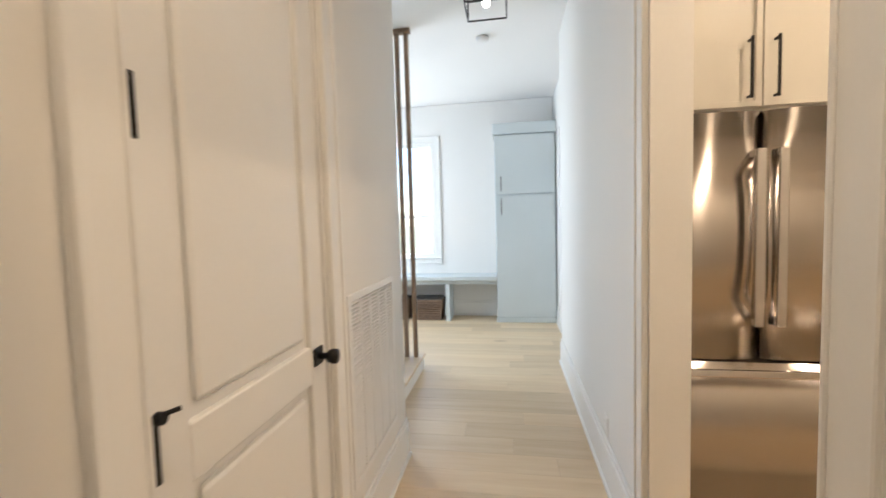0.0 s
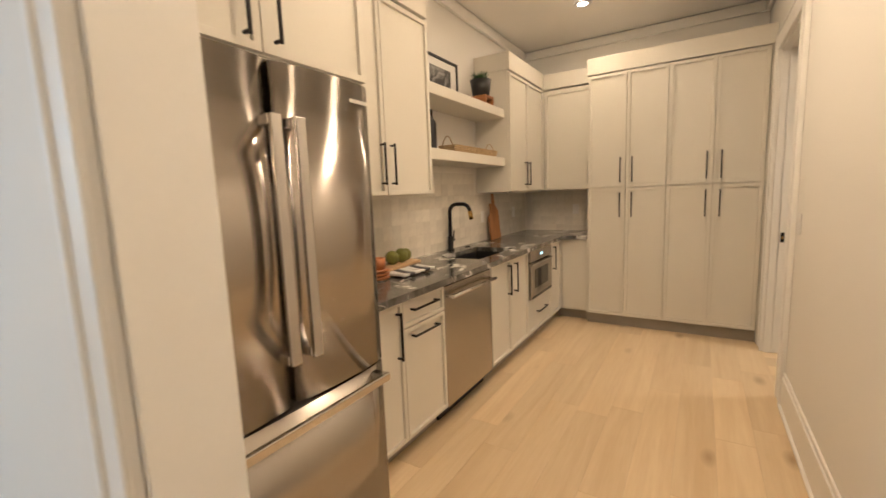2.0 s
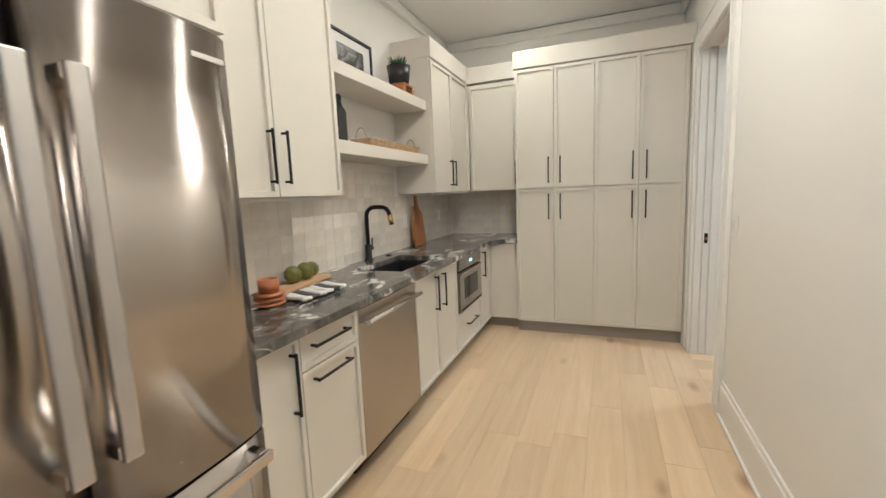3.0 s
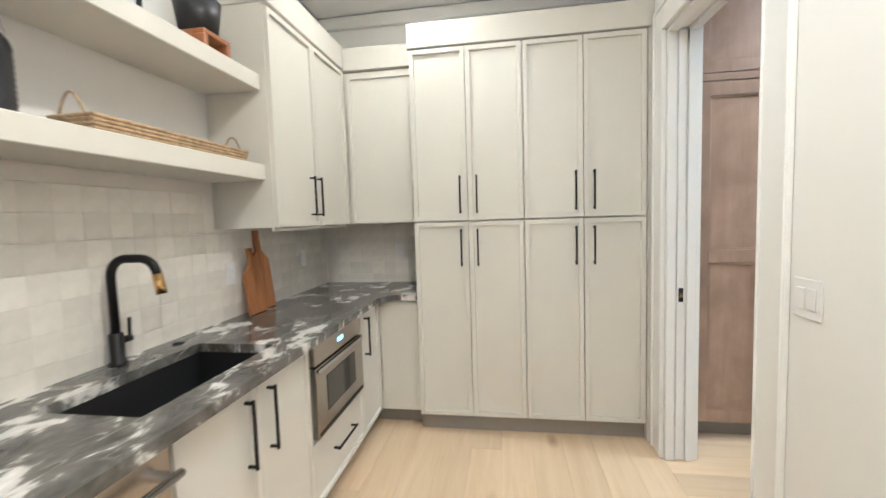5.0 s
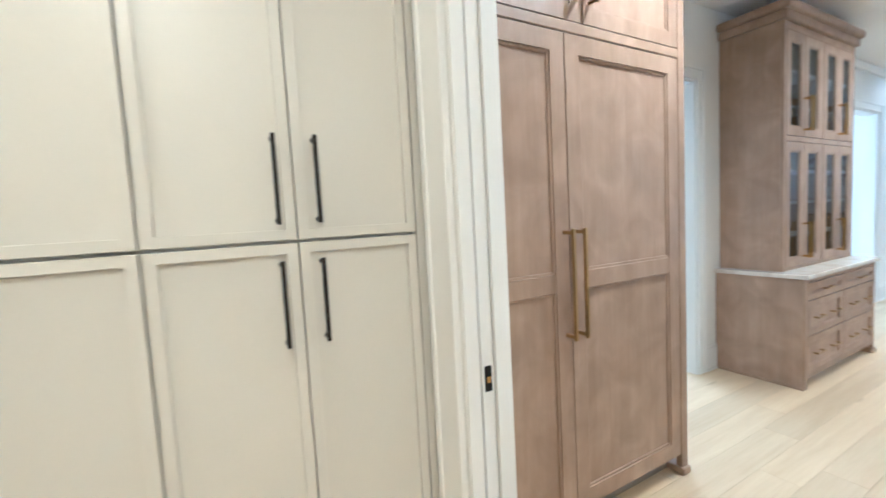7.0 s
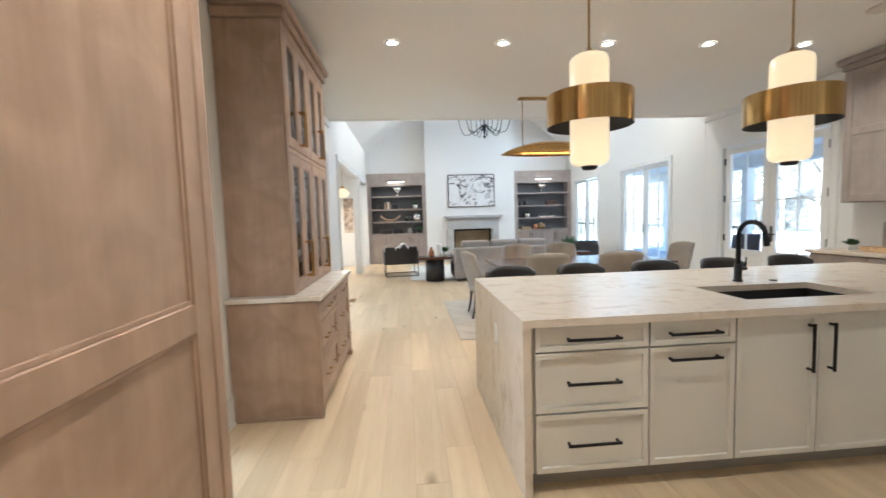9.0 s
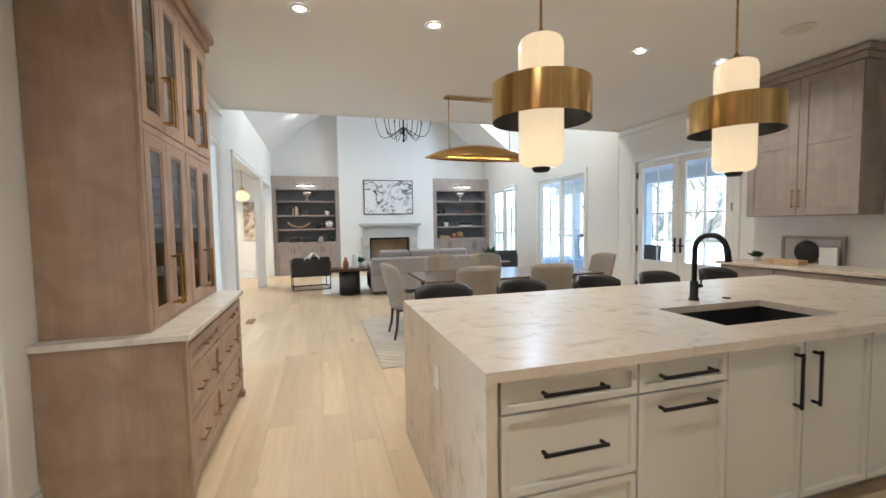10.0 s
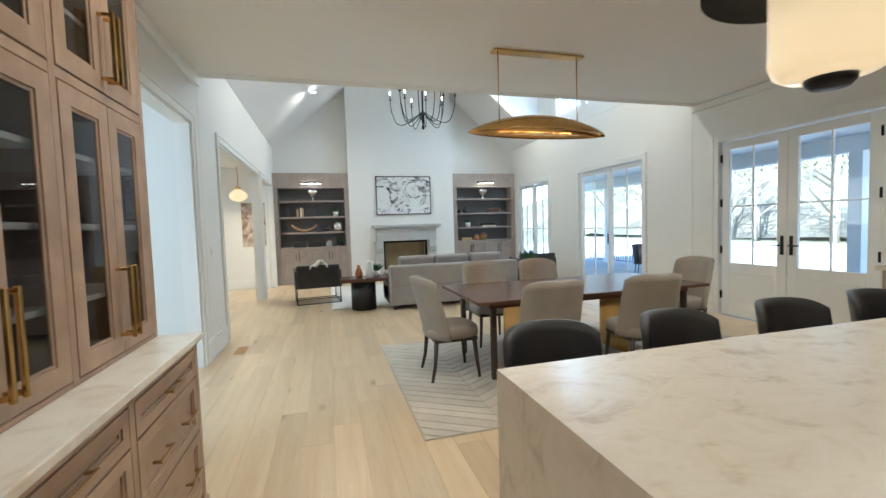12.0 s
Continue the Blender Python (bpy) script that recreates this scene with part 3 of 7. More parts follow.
structure("wall_south_gable", prism([(WX - 0.14, 0), (EX + 0.14, 0), (EX + 0.14, EAVE + 0.3), (RIDGE, RZ + 0.3), (WX - 0.14, EAVE + 0.3)], -13.6, -13.3, 0, "y"), WALL, "warm white gable wall behind the fireplace", "wall")
structure("wall_over_opening", prism([(WX, H + 0.005), (EX, H + 0.005), (EX, EAVE + 0.3), (RIDGE, RZ + 0.3), (WX, EAVE + 0.3)], -6.6, -6.45, 0, "y"), WALL, "white wall above the wide living room opening", "wall")
structure("wall_chimney_breast", prism([(1.2, 0), (1.999, 0), (1.999, 1.062), (3.291, 1.062), (3.291, 0), (4.14, 0), (4.14, 5.3), (RIDGE, RZ + 0.2), (1.2, 5.3)], -13.295, -12.9, 0, "y"), WALL, "tall white plastered chimney breast rising into the vault", "wall")

structure("ceiling_hall", box(-2.74, 1.30, -0.45, 6.9, 3.185, 3.3), CEIL, "smooth white ceiling of hall and mudroom", "ceiling")
structure("ceiling_pantry", box(1.155, 6.05, 0.79, 3.5, H + 0.005, H + 0.14), CEIL, "smooth white pantry ceiling", "ceiling")
structure("ceiling_kitchen", boxes([(WX - 0.14, EX + 0.14, -6.44, -0.455, H + 0.005, H + 0.2), (1.155, EX + 0.14, -0.455, 0.785, H + 0.005, H + 0.2)]), CEIL, "flat white kitchen ceiling", "ceiling")


def slope(xa, za, xb, zb, y0, y1, thick=0.12):
    b = bmesh.new()
    v = [b.verts.new(p) for p in ((xa, y0, za), (xb, y0, zb), (xb, y1, zb), (xa, y1, za), (xa, y0, za + thick), (xb, y0, zb + thick), (xb, y1, zb + thick), (xa, y1, za + thick))]
    for q in ((0, 1, 2, 3), (7, 6, 5, 4), (0, 4, 5, 1), (1, 5, 6, 2), (2, 6, 7, 3), (3, 7, 4, 0)):
        b.faces.new([v[i] for i in q])
    bmesh.ops.recalc_face_normals(b, faces=b.faces)
    return b


def join(*bms):
    out = bmesh.new()
    for b in bms:
        me = bpy.data.meshes.new("tmp")
        b.to_mesh(me)
        b.free()
        out.from_mesh(me)
        bpy.data.meshes.remove(me)
    return out


k = (RZ - EAVE) / (RIDGE - WX)
XD = WX + (5.1 - EAVE) / k
structure("ceiling_vault_east", slope(EX + 0.14, EAVE, RIDGE, RZ, -13.5, -6.45), CEIL, "sloping white vault ceiling", "ceiling")
structure("ceiling_vault_west", join(slope(WX - 0.14, EAVE, RIDGE, RZ, -13.5, -11.4), slope(WX - 0.14, EAVE, RIDGE, RZ, -7.8, -6.45), slope(XD, 5.1, RIDGE, RZ, -11.4, -7.8)), CEIL, "sloping white vault ceiling with a dormer", "ceiling")
structure("ceiling_dormer", join(box(WX - 0.14, XD + 0.1, -11.4, -7.8, 5.105, 5.2), prism([(WX, EAVE + 0.1), (XD, 5.1), (WX, 5.1)], -11.5, -11.405, 0, "y"), prism([(WX, EAVE + 0.1), (XD, 5.1), (WX, 5.1)], -7.795, -7.7, 0, "y")), CEIL, "white dormer lining with cheeks", "ceiling")

# rooms beside the great room
wall("wall_side_room_far", "y", 9.4, 9.5, -12.75, 0.735, 0, 3.0)
wall("wall_side_room_divide", "x", -6.95, -6.85, 6.165, 9.395, 0, 3.0)
wall("wall_side_room_south", "x", -12.75, -12.62, 6.165, 9.395, 0, 3.0, label="cream wall of the side room")
wall("wall_side_room_north", "x", 0.6, 0.735, 6.165, 9.395, 0, 3.0)
structure("ceiling_side_room", box(6.165, 9.5, -12.75, 0.735, 3.005, 3.1), CEIL, "white side room ceiling", "ceiling")

# ---------- trim ----------


def baseboard(runs, name="baseboard"):
    """runs: axis, plane, outward sign, u0, u1."""
    b = bmesh.new()
    for axis, p, s, u0, u1 in runs:
        for t, z0, z1 in ((0.018, 0.021, 0.205), (0.012, 0.2055, 0.235), (0.030, 0.0, 0.02)):
            if axis == "x":
                box(u0, u1, p + s * 0.001, p + s * t, z0 + 0.001, z1, 0.003, 1, b)
            else:
                box(p + s * 0.001, p + s * t, u0, u1, z0 + 0.001, z1, 0.003, 1, b)
    return structure(name, b, TRIM, "tall white painted baseboard with a shoe mould", "baseboard")


baseboard([("y", -0.12, 1, 2.0, 2.9), ("y", -0.12, 1, -0.3, 1.02), ("y", 1.02, -1, 2.22, 4.70), ("y", 1.02, -1, -0.3, 1.14), ("x", 6.75, -1, -2.6, 0.32), ("y", 1.165, -1, 5.80, 6.29)], "baseboard_hall")
baseboard([("x", 0.95, 1, 1.155, 4.028)], "baseboard_pantry")
baseboard([("y", EX, -1, -2.35, -2.14), ("y", EX, -1, -7.28, -6.39), ("y", EX, -1, -10.83, -10.74), ("y", WX, 1, -7.55, -6.25), ("y", WX, 1, -10.85, -9.71), ("x", -12.62, 1, 6.17, 9.39), ("y", 9.4, -1, -12.6, 0.6), ("x", -6.85, 1, 6.17, 9.39)], "baseboard_great_room")


def casing(name, axis, plane, s, u0, u1, z1, w=0.105, sill=None, material=None):
    """Moulded casing round an opening on one face of a wall."""
    b = bmesh.new()
    z0 = 0.001 if sill is None else sill - w
    for t, a, c in ((0.02, 0.0, w), (0.028, w - 0.022, w - 0.001), (0.026, 0.001, 0.013)):
        rows = [(u0 - c, u0 - a, z0, z1 + c), (u1 + a, u1 + c, z0, z1 + c), (u0 - a, u1 + a, z1 + a, z1 + c)]
        if sill is not None:
            rows.append((u0 - a, u1 + a, sill - c, sill - a))
        for e, f, g, h in rows:
            if axis == "x":
                box(e, f, plane + s * 0.001, plane + s * t, g, h, 0.003, 1, b)
            else:
                box(plane + s * 0.001, plane + s * t, e, f, g, h, 0.003, 1, b)
    return structure(name, b, material or TRIM, "white painted moulded casing", "trim")


def jamb(name, axis, p0, p1, u0, u1, z1, t=0.02, stop=True):
    b = bmesh.new()
    mid = (p0 + p1) / 2
    for a, c, e, f in ((u0, u0 + t, 0.001, z1), (u1 - t, u1, 0.001, z1), (u0 + t, u1 - t, z1 - t, z1)):
        slab(b, axis, a, c, p0 - 0.002, p1 + 0.002, e, f)
    if stop:
        for a, c, e, f in ((u0 + t, u0 + t + 0.012, 0.001, z1 - t), (u1 - t - 0.012, u1 - t, 0.001, z1 - t)):
            slab(b, axis, a, c, mid - 0.018, mid + 0.018, e, f)
    return structure(name, b, TRIM, "white painted door lining", "trim")


casing("trim_hall_door", "y", -0.12, 1, 1.13, 1.89, 2.46)
casing("trim_pantry_hall_side", "y", 1.02, -1, 1.235, 2.11, 2.46)
jamb("trim_pantry_lining", "y", 1.02, 1.156, 1.235, 2.11, 2.46, 0.016, False)
casing("trim_mudroom_door", "y", 1.165, -1, 4.85, 5.69, 2.46)
casing("trim_pocket_pantry_side", "x", 0.95, 1, 4.18, 5.09, 2.46, 0.15)
casing("trim_pocket_kitchen_side", "x", 0.79, -1, 4.18, 5.09, 2.46, 0.13)
for n, (a, c, e, f) in (("one", ED1), ("two", ED2), ("three", ED3), ("four", ED4)):
    casing("trim_opening_" + n, "y", EX, -1, a, c, f)
    jamb("trim_lining_" + n, "y", EX, EX + 0.14, a, c, f, 0.016, False)
casing("trim_french_door", "y", WX, 1, FD[0], FD[1], FD[3])
casing("trim_slider_one", "y", WX, 1, SL1[0], SL1[1], SL1[3])
casing("trim_slider_two", "y", WX, 1, SL2[0], SL2[1], SL2[3])
casing("trim_mudroom_window", "x", 6.75, -1, -1.83, -0.60, 2.63, 0.1, 0.90)
structure("trim_pocket_slot", boxes([(4.181, 4.198, 0.792, 0.948, 0.001, 2.44), (4.198, 5.07, 0.792, 0.84, 2.44, 2.459), (4.198, 5.07, 0.90, 0.948, 2.44, 2.459), (5.072, 5.089, 0.792, 0.840, 0.001, 2.458), (5.072, 5.089, 0.902, 0.948, 0.001, 2.458)], 0.002), TRIM, "white lining of the pocket door opening", "trim")
# crown lines in the pantry and kitchen
structure("trim_crown_pantry", boxes([(1.16, 5.925, 3.335, 3.378, 3.02, 3.118), (5.885, 5.929, 0.955, 3.335, 3.02, 3.118), (1.16, 5.885, 0.952, 0.992, 3.02, 3.118)], 0.01, 2), TRIM, "white crown moulding", "trim")
structure("trim_crown_kitchen", boxes([(EX - 0.045, EX - 0.002, -6.6, -3.9, 3.02, 3.118), (WX + 0.002, WX + 0.045, -6.6, -3.95, 3.02, 3.118)], 0.01, 2), TRIM, "white crown moulding", "trim")

# ---------- doors and windows ----------


def hall_door():
    d = thing("door_1", (-0.14, 1.15, 0), "closed white two-panel door with black knob and hinges", "door")
    d["kind"] = "structure"
    y0, y1, xo = 1.148, 1.872, -0.128
    b = bmesh.new()
    st = 0.10
    for a, c, e, f in ((y0, y0 + st, 0.012, 2.44), (y1 - st, y1, 0.012, 2.44), (y0 + st, y1 - st, 2.32, 2.44), (y0 + st, y1 - st, 0.885, 1.01), (y0 + st, y1 - st, 0.012, 0.24)):
        box(xo - 0.035, xo, a, c, e, f, 0.004, 1, b)
    box(xo - 0.034, xo - 0.02, y0 + st - 0.01, y1 - st + 0.01, 0.2, 2.35, 0, 1, b)
    part("slab", b, TRIM, d)
    for e, f in ((1.01, 2.32), (0.24, 0.885)):
        part("raised_panel", box(xo - 0.024, xo - 0.005, y0 + st + 0.03, y1 - st - 0.03, e + 0.03, f - 0.03, 0.0135, 2), TRIM, d)
    knob = part("door_knob", join(box(xo, xo + 0.009, 1.78, 1.84, 0.94, 1.0, 0.002), lathe([(0.011, 0.0), (0.011, 0.032), (0.021, 0.036), (0.025, 0.05), (0.024, 0.066), (0.0, 0.07)], 20, (xo + 0.006, 1.81, 0.97), "x")), BLACK, d, "round matte black knob on a square plate")
    for z in (1.62, 1.01, 0.25, 2.25):
        part("hinge", join(lathe([(0.011, -0.055), (0.011, 0.055)], 12, (xo + 0.021, 1.137, z)), box(xo + 0.001, xo + 0.004, 1.139, 1.161, z - 0.05, z + 0.05)), BLACK, d, "matte black hinge")
    part("door_stop", join(tube([(xo + 0.012, 1.14, 1.07), (xo + 0.03, 1.158, 1.075), (xo + 0.045, 1.178, 1.078)], 0.005), lathe([(0.012, 0.0), (0.012, 0.014)], 10, (xo + 0.02, 1.15, 1.07), "x")), BLACK, d, "black hinge-pin door stop")


hall_door()
jamb("trim_hall_door_lining", "y", -0.26, -0.12, 1.13, 1.89, 2.46, 0.012, False)


def glazed_leaf(parent, name, y0, y1, z0, z1, x, stile=0.11, rail_b=0.6, rail_t=0.12, cols=2, rows=2, panel=False):
    """A glazed door or sash in the plane x, spanning y."""
    b = bmesh.new()
    t = 0.024
    for a, c, e, f in ((y0, y0 + stile, z0, z1), (y1 - stile, y1, z0, z1), (y0 + stile, y1 - stile, z1 - rail_t, z1), (y0 + stile, y1 - stile, z0, z0 + rail_b)):
        box(x - t, x + t, a, c, e, f, 0.004, 1, b)
    leaf = part(name, b, TRIM, parent)
    gy0, gy1, gz0, gz1 = y0 + stile, y1 - stile, z0 + rail_b, z1 - rail_t
    g = part("pane", box(x - 0.004, x + 0.004, gy0, gy1, gz0, gz1), GLASS, leaf)
    g.visible_shadow = False
    for i in range(1, cols):
        yy = gy0 + (gy1 - gy0) * i / cols
        part("muntin", box(x - 0.014, x + 0.014, yy - 0.009, yy + 0.009, gz0, gz1, 0.003), TRIM, leaf)
    for j in range(1, rows):
        zz = gz0 + (gz1 - gz0) * j / rows
        part("muntin", box(x - 0.013, x + 0.013, gy0, gy1, zz - 0.009, zz + 0.009, 0.003), TRIM, leaf)
    if panel:
        part("lower_panel", box(x + t - 0.004, x + t + 0.004, y0 + stile + 0.05, y1 - stile - 0.05, z0 + 0.2, z0 + rail_b - 0.12, 0.004), TRIM, leaf)
    return leaf


fd = thing("door_2", (WX - 0.05, -5.22, 0), "closed white double french doors with black levers and four panes each", "door")
fd["kind"] = "structure"
mid = -5.235
for y0, y1, ly, sgn in ((FD[0] + 0.02, mid - 0.004, mid - 0.055, -1), (mid + 0.004, FD[1] - 0.02, mid + 0.055, 1)):
    leaf = glazed_leaf(fd, "door_leaf", y0, y1, 0.015, 2.47, WX - 0.04, 0.115, 0.75, 0.11, 2, 2, True)
    part("lever_handle", join(box(WX - 0.016, WX - 0.006, ly - 0.02, ly + 0.02, 0.92, 1.16, 0.003), tube([(WX - 0.01, ly, 1.04), (WX + 0.045, ly, 1.04), (WX + 0.05, ly + sgn * 0.03, 1.04), (WX + 0.05, ly + sgn * 0.12, 1.04)], 0.009)), BLACK, leaf, "matte black lever on a long plate")
    hy = y0 + 0.003 if sgn < 0 else y1 - 0.003
    for z in (0.3, 0.95, 1.62, 2.25):
        part("hinge", box(WX - 0.016, WX + 0.004, hy - 0.012, hy + 0.012, z - 0.055, z + 0.055, 0.002), BLACK, leaf, "matte black hinge")


def slider(name, op):
    d = thing(name, (WX - 0.07, (op[0] + op[1]) / 2, 0), "white framed sliding glass door with grilles", "door")
    d["kind"] = "structure"
    m2 = (op[0] + op[1]) / 2
    glazed_leaf(d, "sliding_panel", op[0] + 0.02, m2 + 0.04, 0.02, op[3] - 0.02, WX - 0.04, 0.075, 0.12, 0.075, 2, 2)
    glazed_leaf(d, "fixed_panel", m2 - 0.035, op[1] - 0.02, 0.02, op[3] - 0.02, WX - 0.095, 0.075, 0.12, 0.075, 2, 2)
    part("pull_handle", join(box(WX - 0.016, WX - 0.004, m2 - 0.02, m2 + 0.01, 0.95, 1.15, 0.003)), BLACK, d, "black pull")


slider("door_3", SL1)
slider("door_4", SL2)
for i, op in enumerate((CW1, CW2)):
    w = thing("window_%d" % (i + 2), (WX - 0.07, (op[0] + op[1]) / 2, op[2]), "high white dormer window", "window")
    w["kind"] = "structure"
    glazed_leaf(w, "window_frame", op[0] + 0.01, op[1] - 0.01, op[2] + 0.01, op[3] - 0.01, WX - 0.06, 0.06, 0.06, 0.06, 2, 1)
mw = thing("window_1", (-1.2, 6.8, 0.9), "white double-hung mudroom window", "window")
mw["kind"] = "structure"
b = boxes([(-1.83, -1.78, 6.78, 6.84, 0.90, 2.63), (-0.65, -0.60, 6.78, 6.84, 0.90, 2.63), (-1.78, -0.65, 6.78, 6.84, 2.58, 2.63), (-1.78, -0.65, 6.78, 6.84, 0.90, 0.95), (-1.78, -0.65, 6.78, 6.83, 1.50, 1.545)], 0.003)
part("window_frame", b, TRIM, mw)
for z0, z1 in ((0.95, 1.5), (1.545, 2.58)):
    g = part("pane", box(-1.78, -0.65, 6.805, 6.812, z0, z1), GLASS, mw)
    g.visible_shadow = False
part("window_sill", box(-1.93, -0.50, 6.70, 6.775, 0.875, 0.898, 0.005), TRIM, mw)
# pocket door edge, slid into the wall, and its latch
pk = thing("door_5", (5.1, 0.87, 0), "white pocket door slid into the wall", "door")
pk["kind"] = "structure"
part("slab", box(5.076, 5.9, 0.850, 0.892, 0.01, 2.44, 0.002), TRIM, pk)
ep = part("edge_pull", box(5.072, 5.077, 0.859, 0.883, 0.945, 1.025, 0.001), BLACK, pk, "small black edge pull")
part("latch", box(5.0705, 5.0725, 0.864, 0.878, 0.972, 0.992, 0.0005), BRASS, ep, "brass latch")
md = thing("door_6", (1.2, 5.27, 0), "white closed mudroom door", "door")
md["kind"] = "structure"
part("slab", box(1.21, 1.25, 4.87, 5.67, 0.01, 2.44, 0.003), TRIM, md)
part("raised_panel", box(1.204, 1.212, 5.01, 5.53, 1.1, 2.3, 0.006), TRIM, md)
part("raised_panel", box(1.204, 1.212, 5.01, 5.53, 0.25, 0.9, 0.006), TRIM, md)

# ---------- stair landing and slat screen in the hall ----------
structure("stair_landing", boxes([(-2.595, -0.325, 2.905, 4.40, 0.001, 0.118)]), TRIM, "white riser of the low stair landing", "stair")
structure("stair_landing_tread", box(-2.595, -0.312, 2.905, 4.42, 0.119, 0.145, 0.005), PLANK, "pale oak landing tread", "stair")
ss = thing("stair_screen", (-0.7, 4.3, 0.145), "screen of slim upright oak slats beside the stair", "screen")
part("head_rail", box(-1.2, -0.34, 4.27, 4.33, 3.145, 3.182, 0.003), SLAT, ss)
for i in range(9):
    x = -0.378 - 0.088 * i
    part("slat", box(x - 0.019, x + 0.019, 4.28, 4.32, 0.145, 3.145, 0.003), SLAT, ss)

# return air grille
gr = thing("return_air_grille", (-0.12, 2.36, 0.33), "large white louvred return air grille in the hall wall", "grille")
part("frame", boxes([(-0.119, -0.108, 2.05, 2.08, 0.33, 1.13), (-0.119, -0.108, 2.66, 2.69, 0.33, 1.13), (-0.119, -0.108, 2.08, 2.66, 1.10, 1.13), (-0.119, -0.108, 2.08, 2.66, 0.33, 0.36), *[(-0.119, -0.109, 2.19 + 0.12 * i, 2.205 + 0.12 * i, 0.36, 1.10) for i in range(4)]], 0.002), PLASTIC, gr)
# thin dark sheet on the wall, in place of the shaded duct behind
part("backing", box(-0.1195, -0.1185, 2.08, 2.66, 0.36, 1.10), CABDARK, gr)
louvre = None
for i in range(44):
    z = 0.372 + i * 0.0166
    bm = bmesh.new()
    vs = [bm.verts.new(p) for p in ((-0.118, 2.08, z + 0.005), (-0.110, 2.08, z), (-0.118, 2.66, z + 0.005), (-0.110, 2.66, z), (-0.118, 2.08, z + 0.010), (-0.110, 2.08, z + 0.006), (-0.118, 2.66, z + 0.010), (-0.110, 2.66, z + 0.006))]
    for q in ((0, 2, 3, 1), (4, 5, 7, 6), (1, 3, 7, 5), (0, 4, 6, 2), (0, 1, 5, 4), (2, 6, 7, 3)):
        bm.faces.new([vs[j] for j in q])
    if louvre is None:
        louvre = part("louvre", bm, PLASTIC, gr)
    else:
        bm.free()
        o = new("louvre", louvre.data)
        o.parent = gr
        o.location = (0, 0, i * 0.0166)


# ---------- lamps in the ceilings ----------
def downlight(x, y, z, power, color, spread=145):
    d = thing("recessed_downlight", (x, y, z), "small round recessed ceiling downlight, lit", "ceiling light", "recessed downlights", 0, True)
    part("trim_ring", lathe([(0.048, -0.002), (0.078, -0.003), (0.08, -0.007), (0.05, -0.009), (0.048, -0.002)], 28), PLASTIC, d)
    part("lens", lathe([(0.0, -0.0025), (0.049, -0.0025), (0.049, -0.001), (0.0, -0.001)], 28), LENS, d)
    area("downlight_lamp", (x, y, z - 0.015), (x, y, 0), 0.09, 0, power, color, True, spread)


for x, y in ((4.93, 2.43), (3.4, 1.9), (2.15, 1.5)):
    downlight(x, y, H, PANTRY_W * (0.55 if x > 4.5 else 1.3), WARM, 180)
for x in (4.84, 3.76, 2.70, 1.64, 0.58):
    downlight(x, -3.42, H, KITCHEN_W * (1.6 if x > 4.5 else 1.5 if x < 1 else 0.85), SOFT)
# row at assumed places, added to brighten the hutch and the wall beside it
for x in (4.84, 3.3, 1.7):
    downlight(x, -0.35, H, KITCHEN_W * (2.4 if x > 4.5 else 0.25), SOFT)
# unseen fitting added to brighten the hall door
downlight(0.45, 0.75, 3.18, 3.0, WARM, 160)
for x, y in ((4.9, -11.2), (0.4, -11.2), (4.9, -8.6), (0.4, -7.4)):
    zz = RZ - k * abs(x - RIDGE) - 0.01
    downlight(x, y, zz, 5.0, SOFT, 160)

# ---------- mudroom ----------
lk = thing("locker_cabinet", (0.72, 6.5, 0), "tall pale blue-grey locker cabinet with black pulls", "cabinet")
part("body", box(0.335, 1.15, 6.335, 6.745, 0.0, 2.60, 0.003), BLUECAB, lk)
part("crown", box(0.315, 1.16, 6.30, 6.745, 2.602, 2.75, 0.006), BLUECAB, lk)
part("plinth", box(0.328, 1.155, 6.307, 6.334, 0.0, 0.07, 0.004), BLUECAB, lk)
for z0, z1, hz in ((1.79, 2.585, (1.83, 2.03)), (0.08, 1.775, (1.50, 1.73))):
    dr = part("door", front_panel("x", 0.35, 1.135, z0, z1, 6.335, -1, 0.012, 0.02, 0.003), BLUECAB, lk)
    part("handle", pull((0.42, 6.315, hz[0]), (0.42, 6.315, hz[1]), (0, -1, 0)), BLACK, dr, "black bar pull")
bn = thing("mudroom_bench", (-1.2, 6.55, 0), "long pale blue-grey built-in bench with open cubbies", "bench")
part("seat", box(-2.59, 0.333, 6.31, 6.745, 0.595, 0.65, 0.006), BLUECAB, bn)
part("apron", box(-2.59, 0.333, 6.38, 6.40, 0.53, 0.594, 0.003), BLUECAB, bn)
for x in (-2.56, -1.45, -0.37):
    part("divider", box(x - 0.03, x + 0.03, 6.34, 6.74, 0.0, 0.529, 0.003), BLUECAB, bn)


def basket(x, y, w, d, h, mat_, label):
    t = thing("storage_basket", (x, y, 0), label, "basket", "baskets under the bench", 0, True)
    n = 9
    for i in range(n):
        f = 0.88 + 0.12 * i / (n - 1)
        z = h * i / n
        b = box(-w / 2 * f, w / 2 * f, -d / 2 * f, d / 2 * f, z, z + h / n * 0.98, h / n * 0.3, 1)
        part("woven_band", b, mat_, t)
    for s in (-1, 1):
        part("handle", tube([(s * w * 0.12 - 0.05, -d / 2 - 0.004, h * 0.8), (s * w * 0.12, -d / 2 - 0.02, h * 0.62), (s * w * 0.12 + 0.05, -d / 2 - 0.004, h * 0.8)], 0.008), mat_, t)
    part("dark_liner", box(-w * 0.45, w * 0.45, -d * 0.42, d * 0.42, h * 0.9, h + 0.03, 0.01), CERBLACK, t, "dark folded liner")
    return t


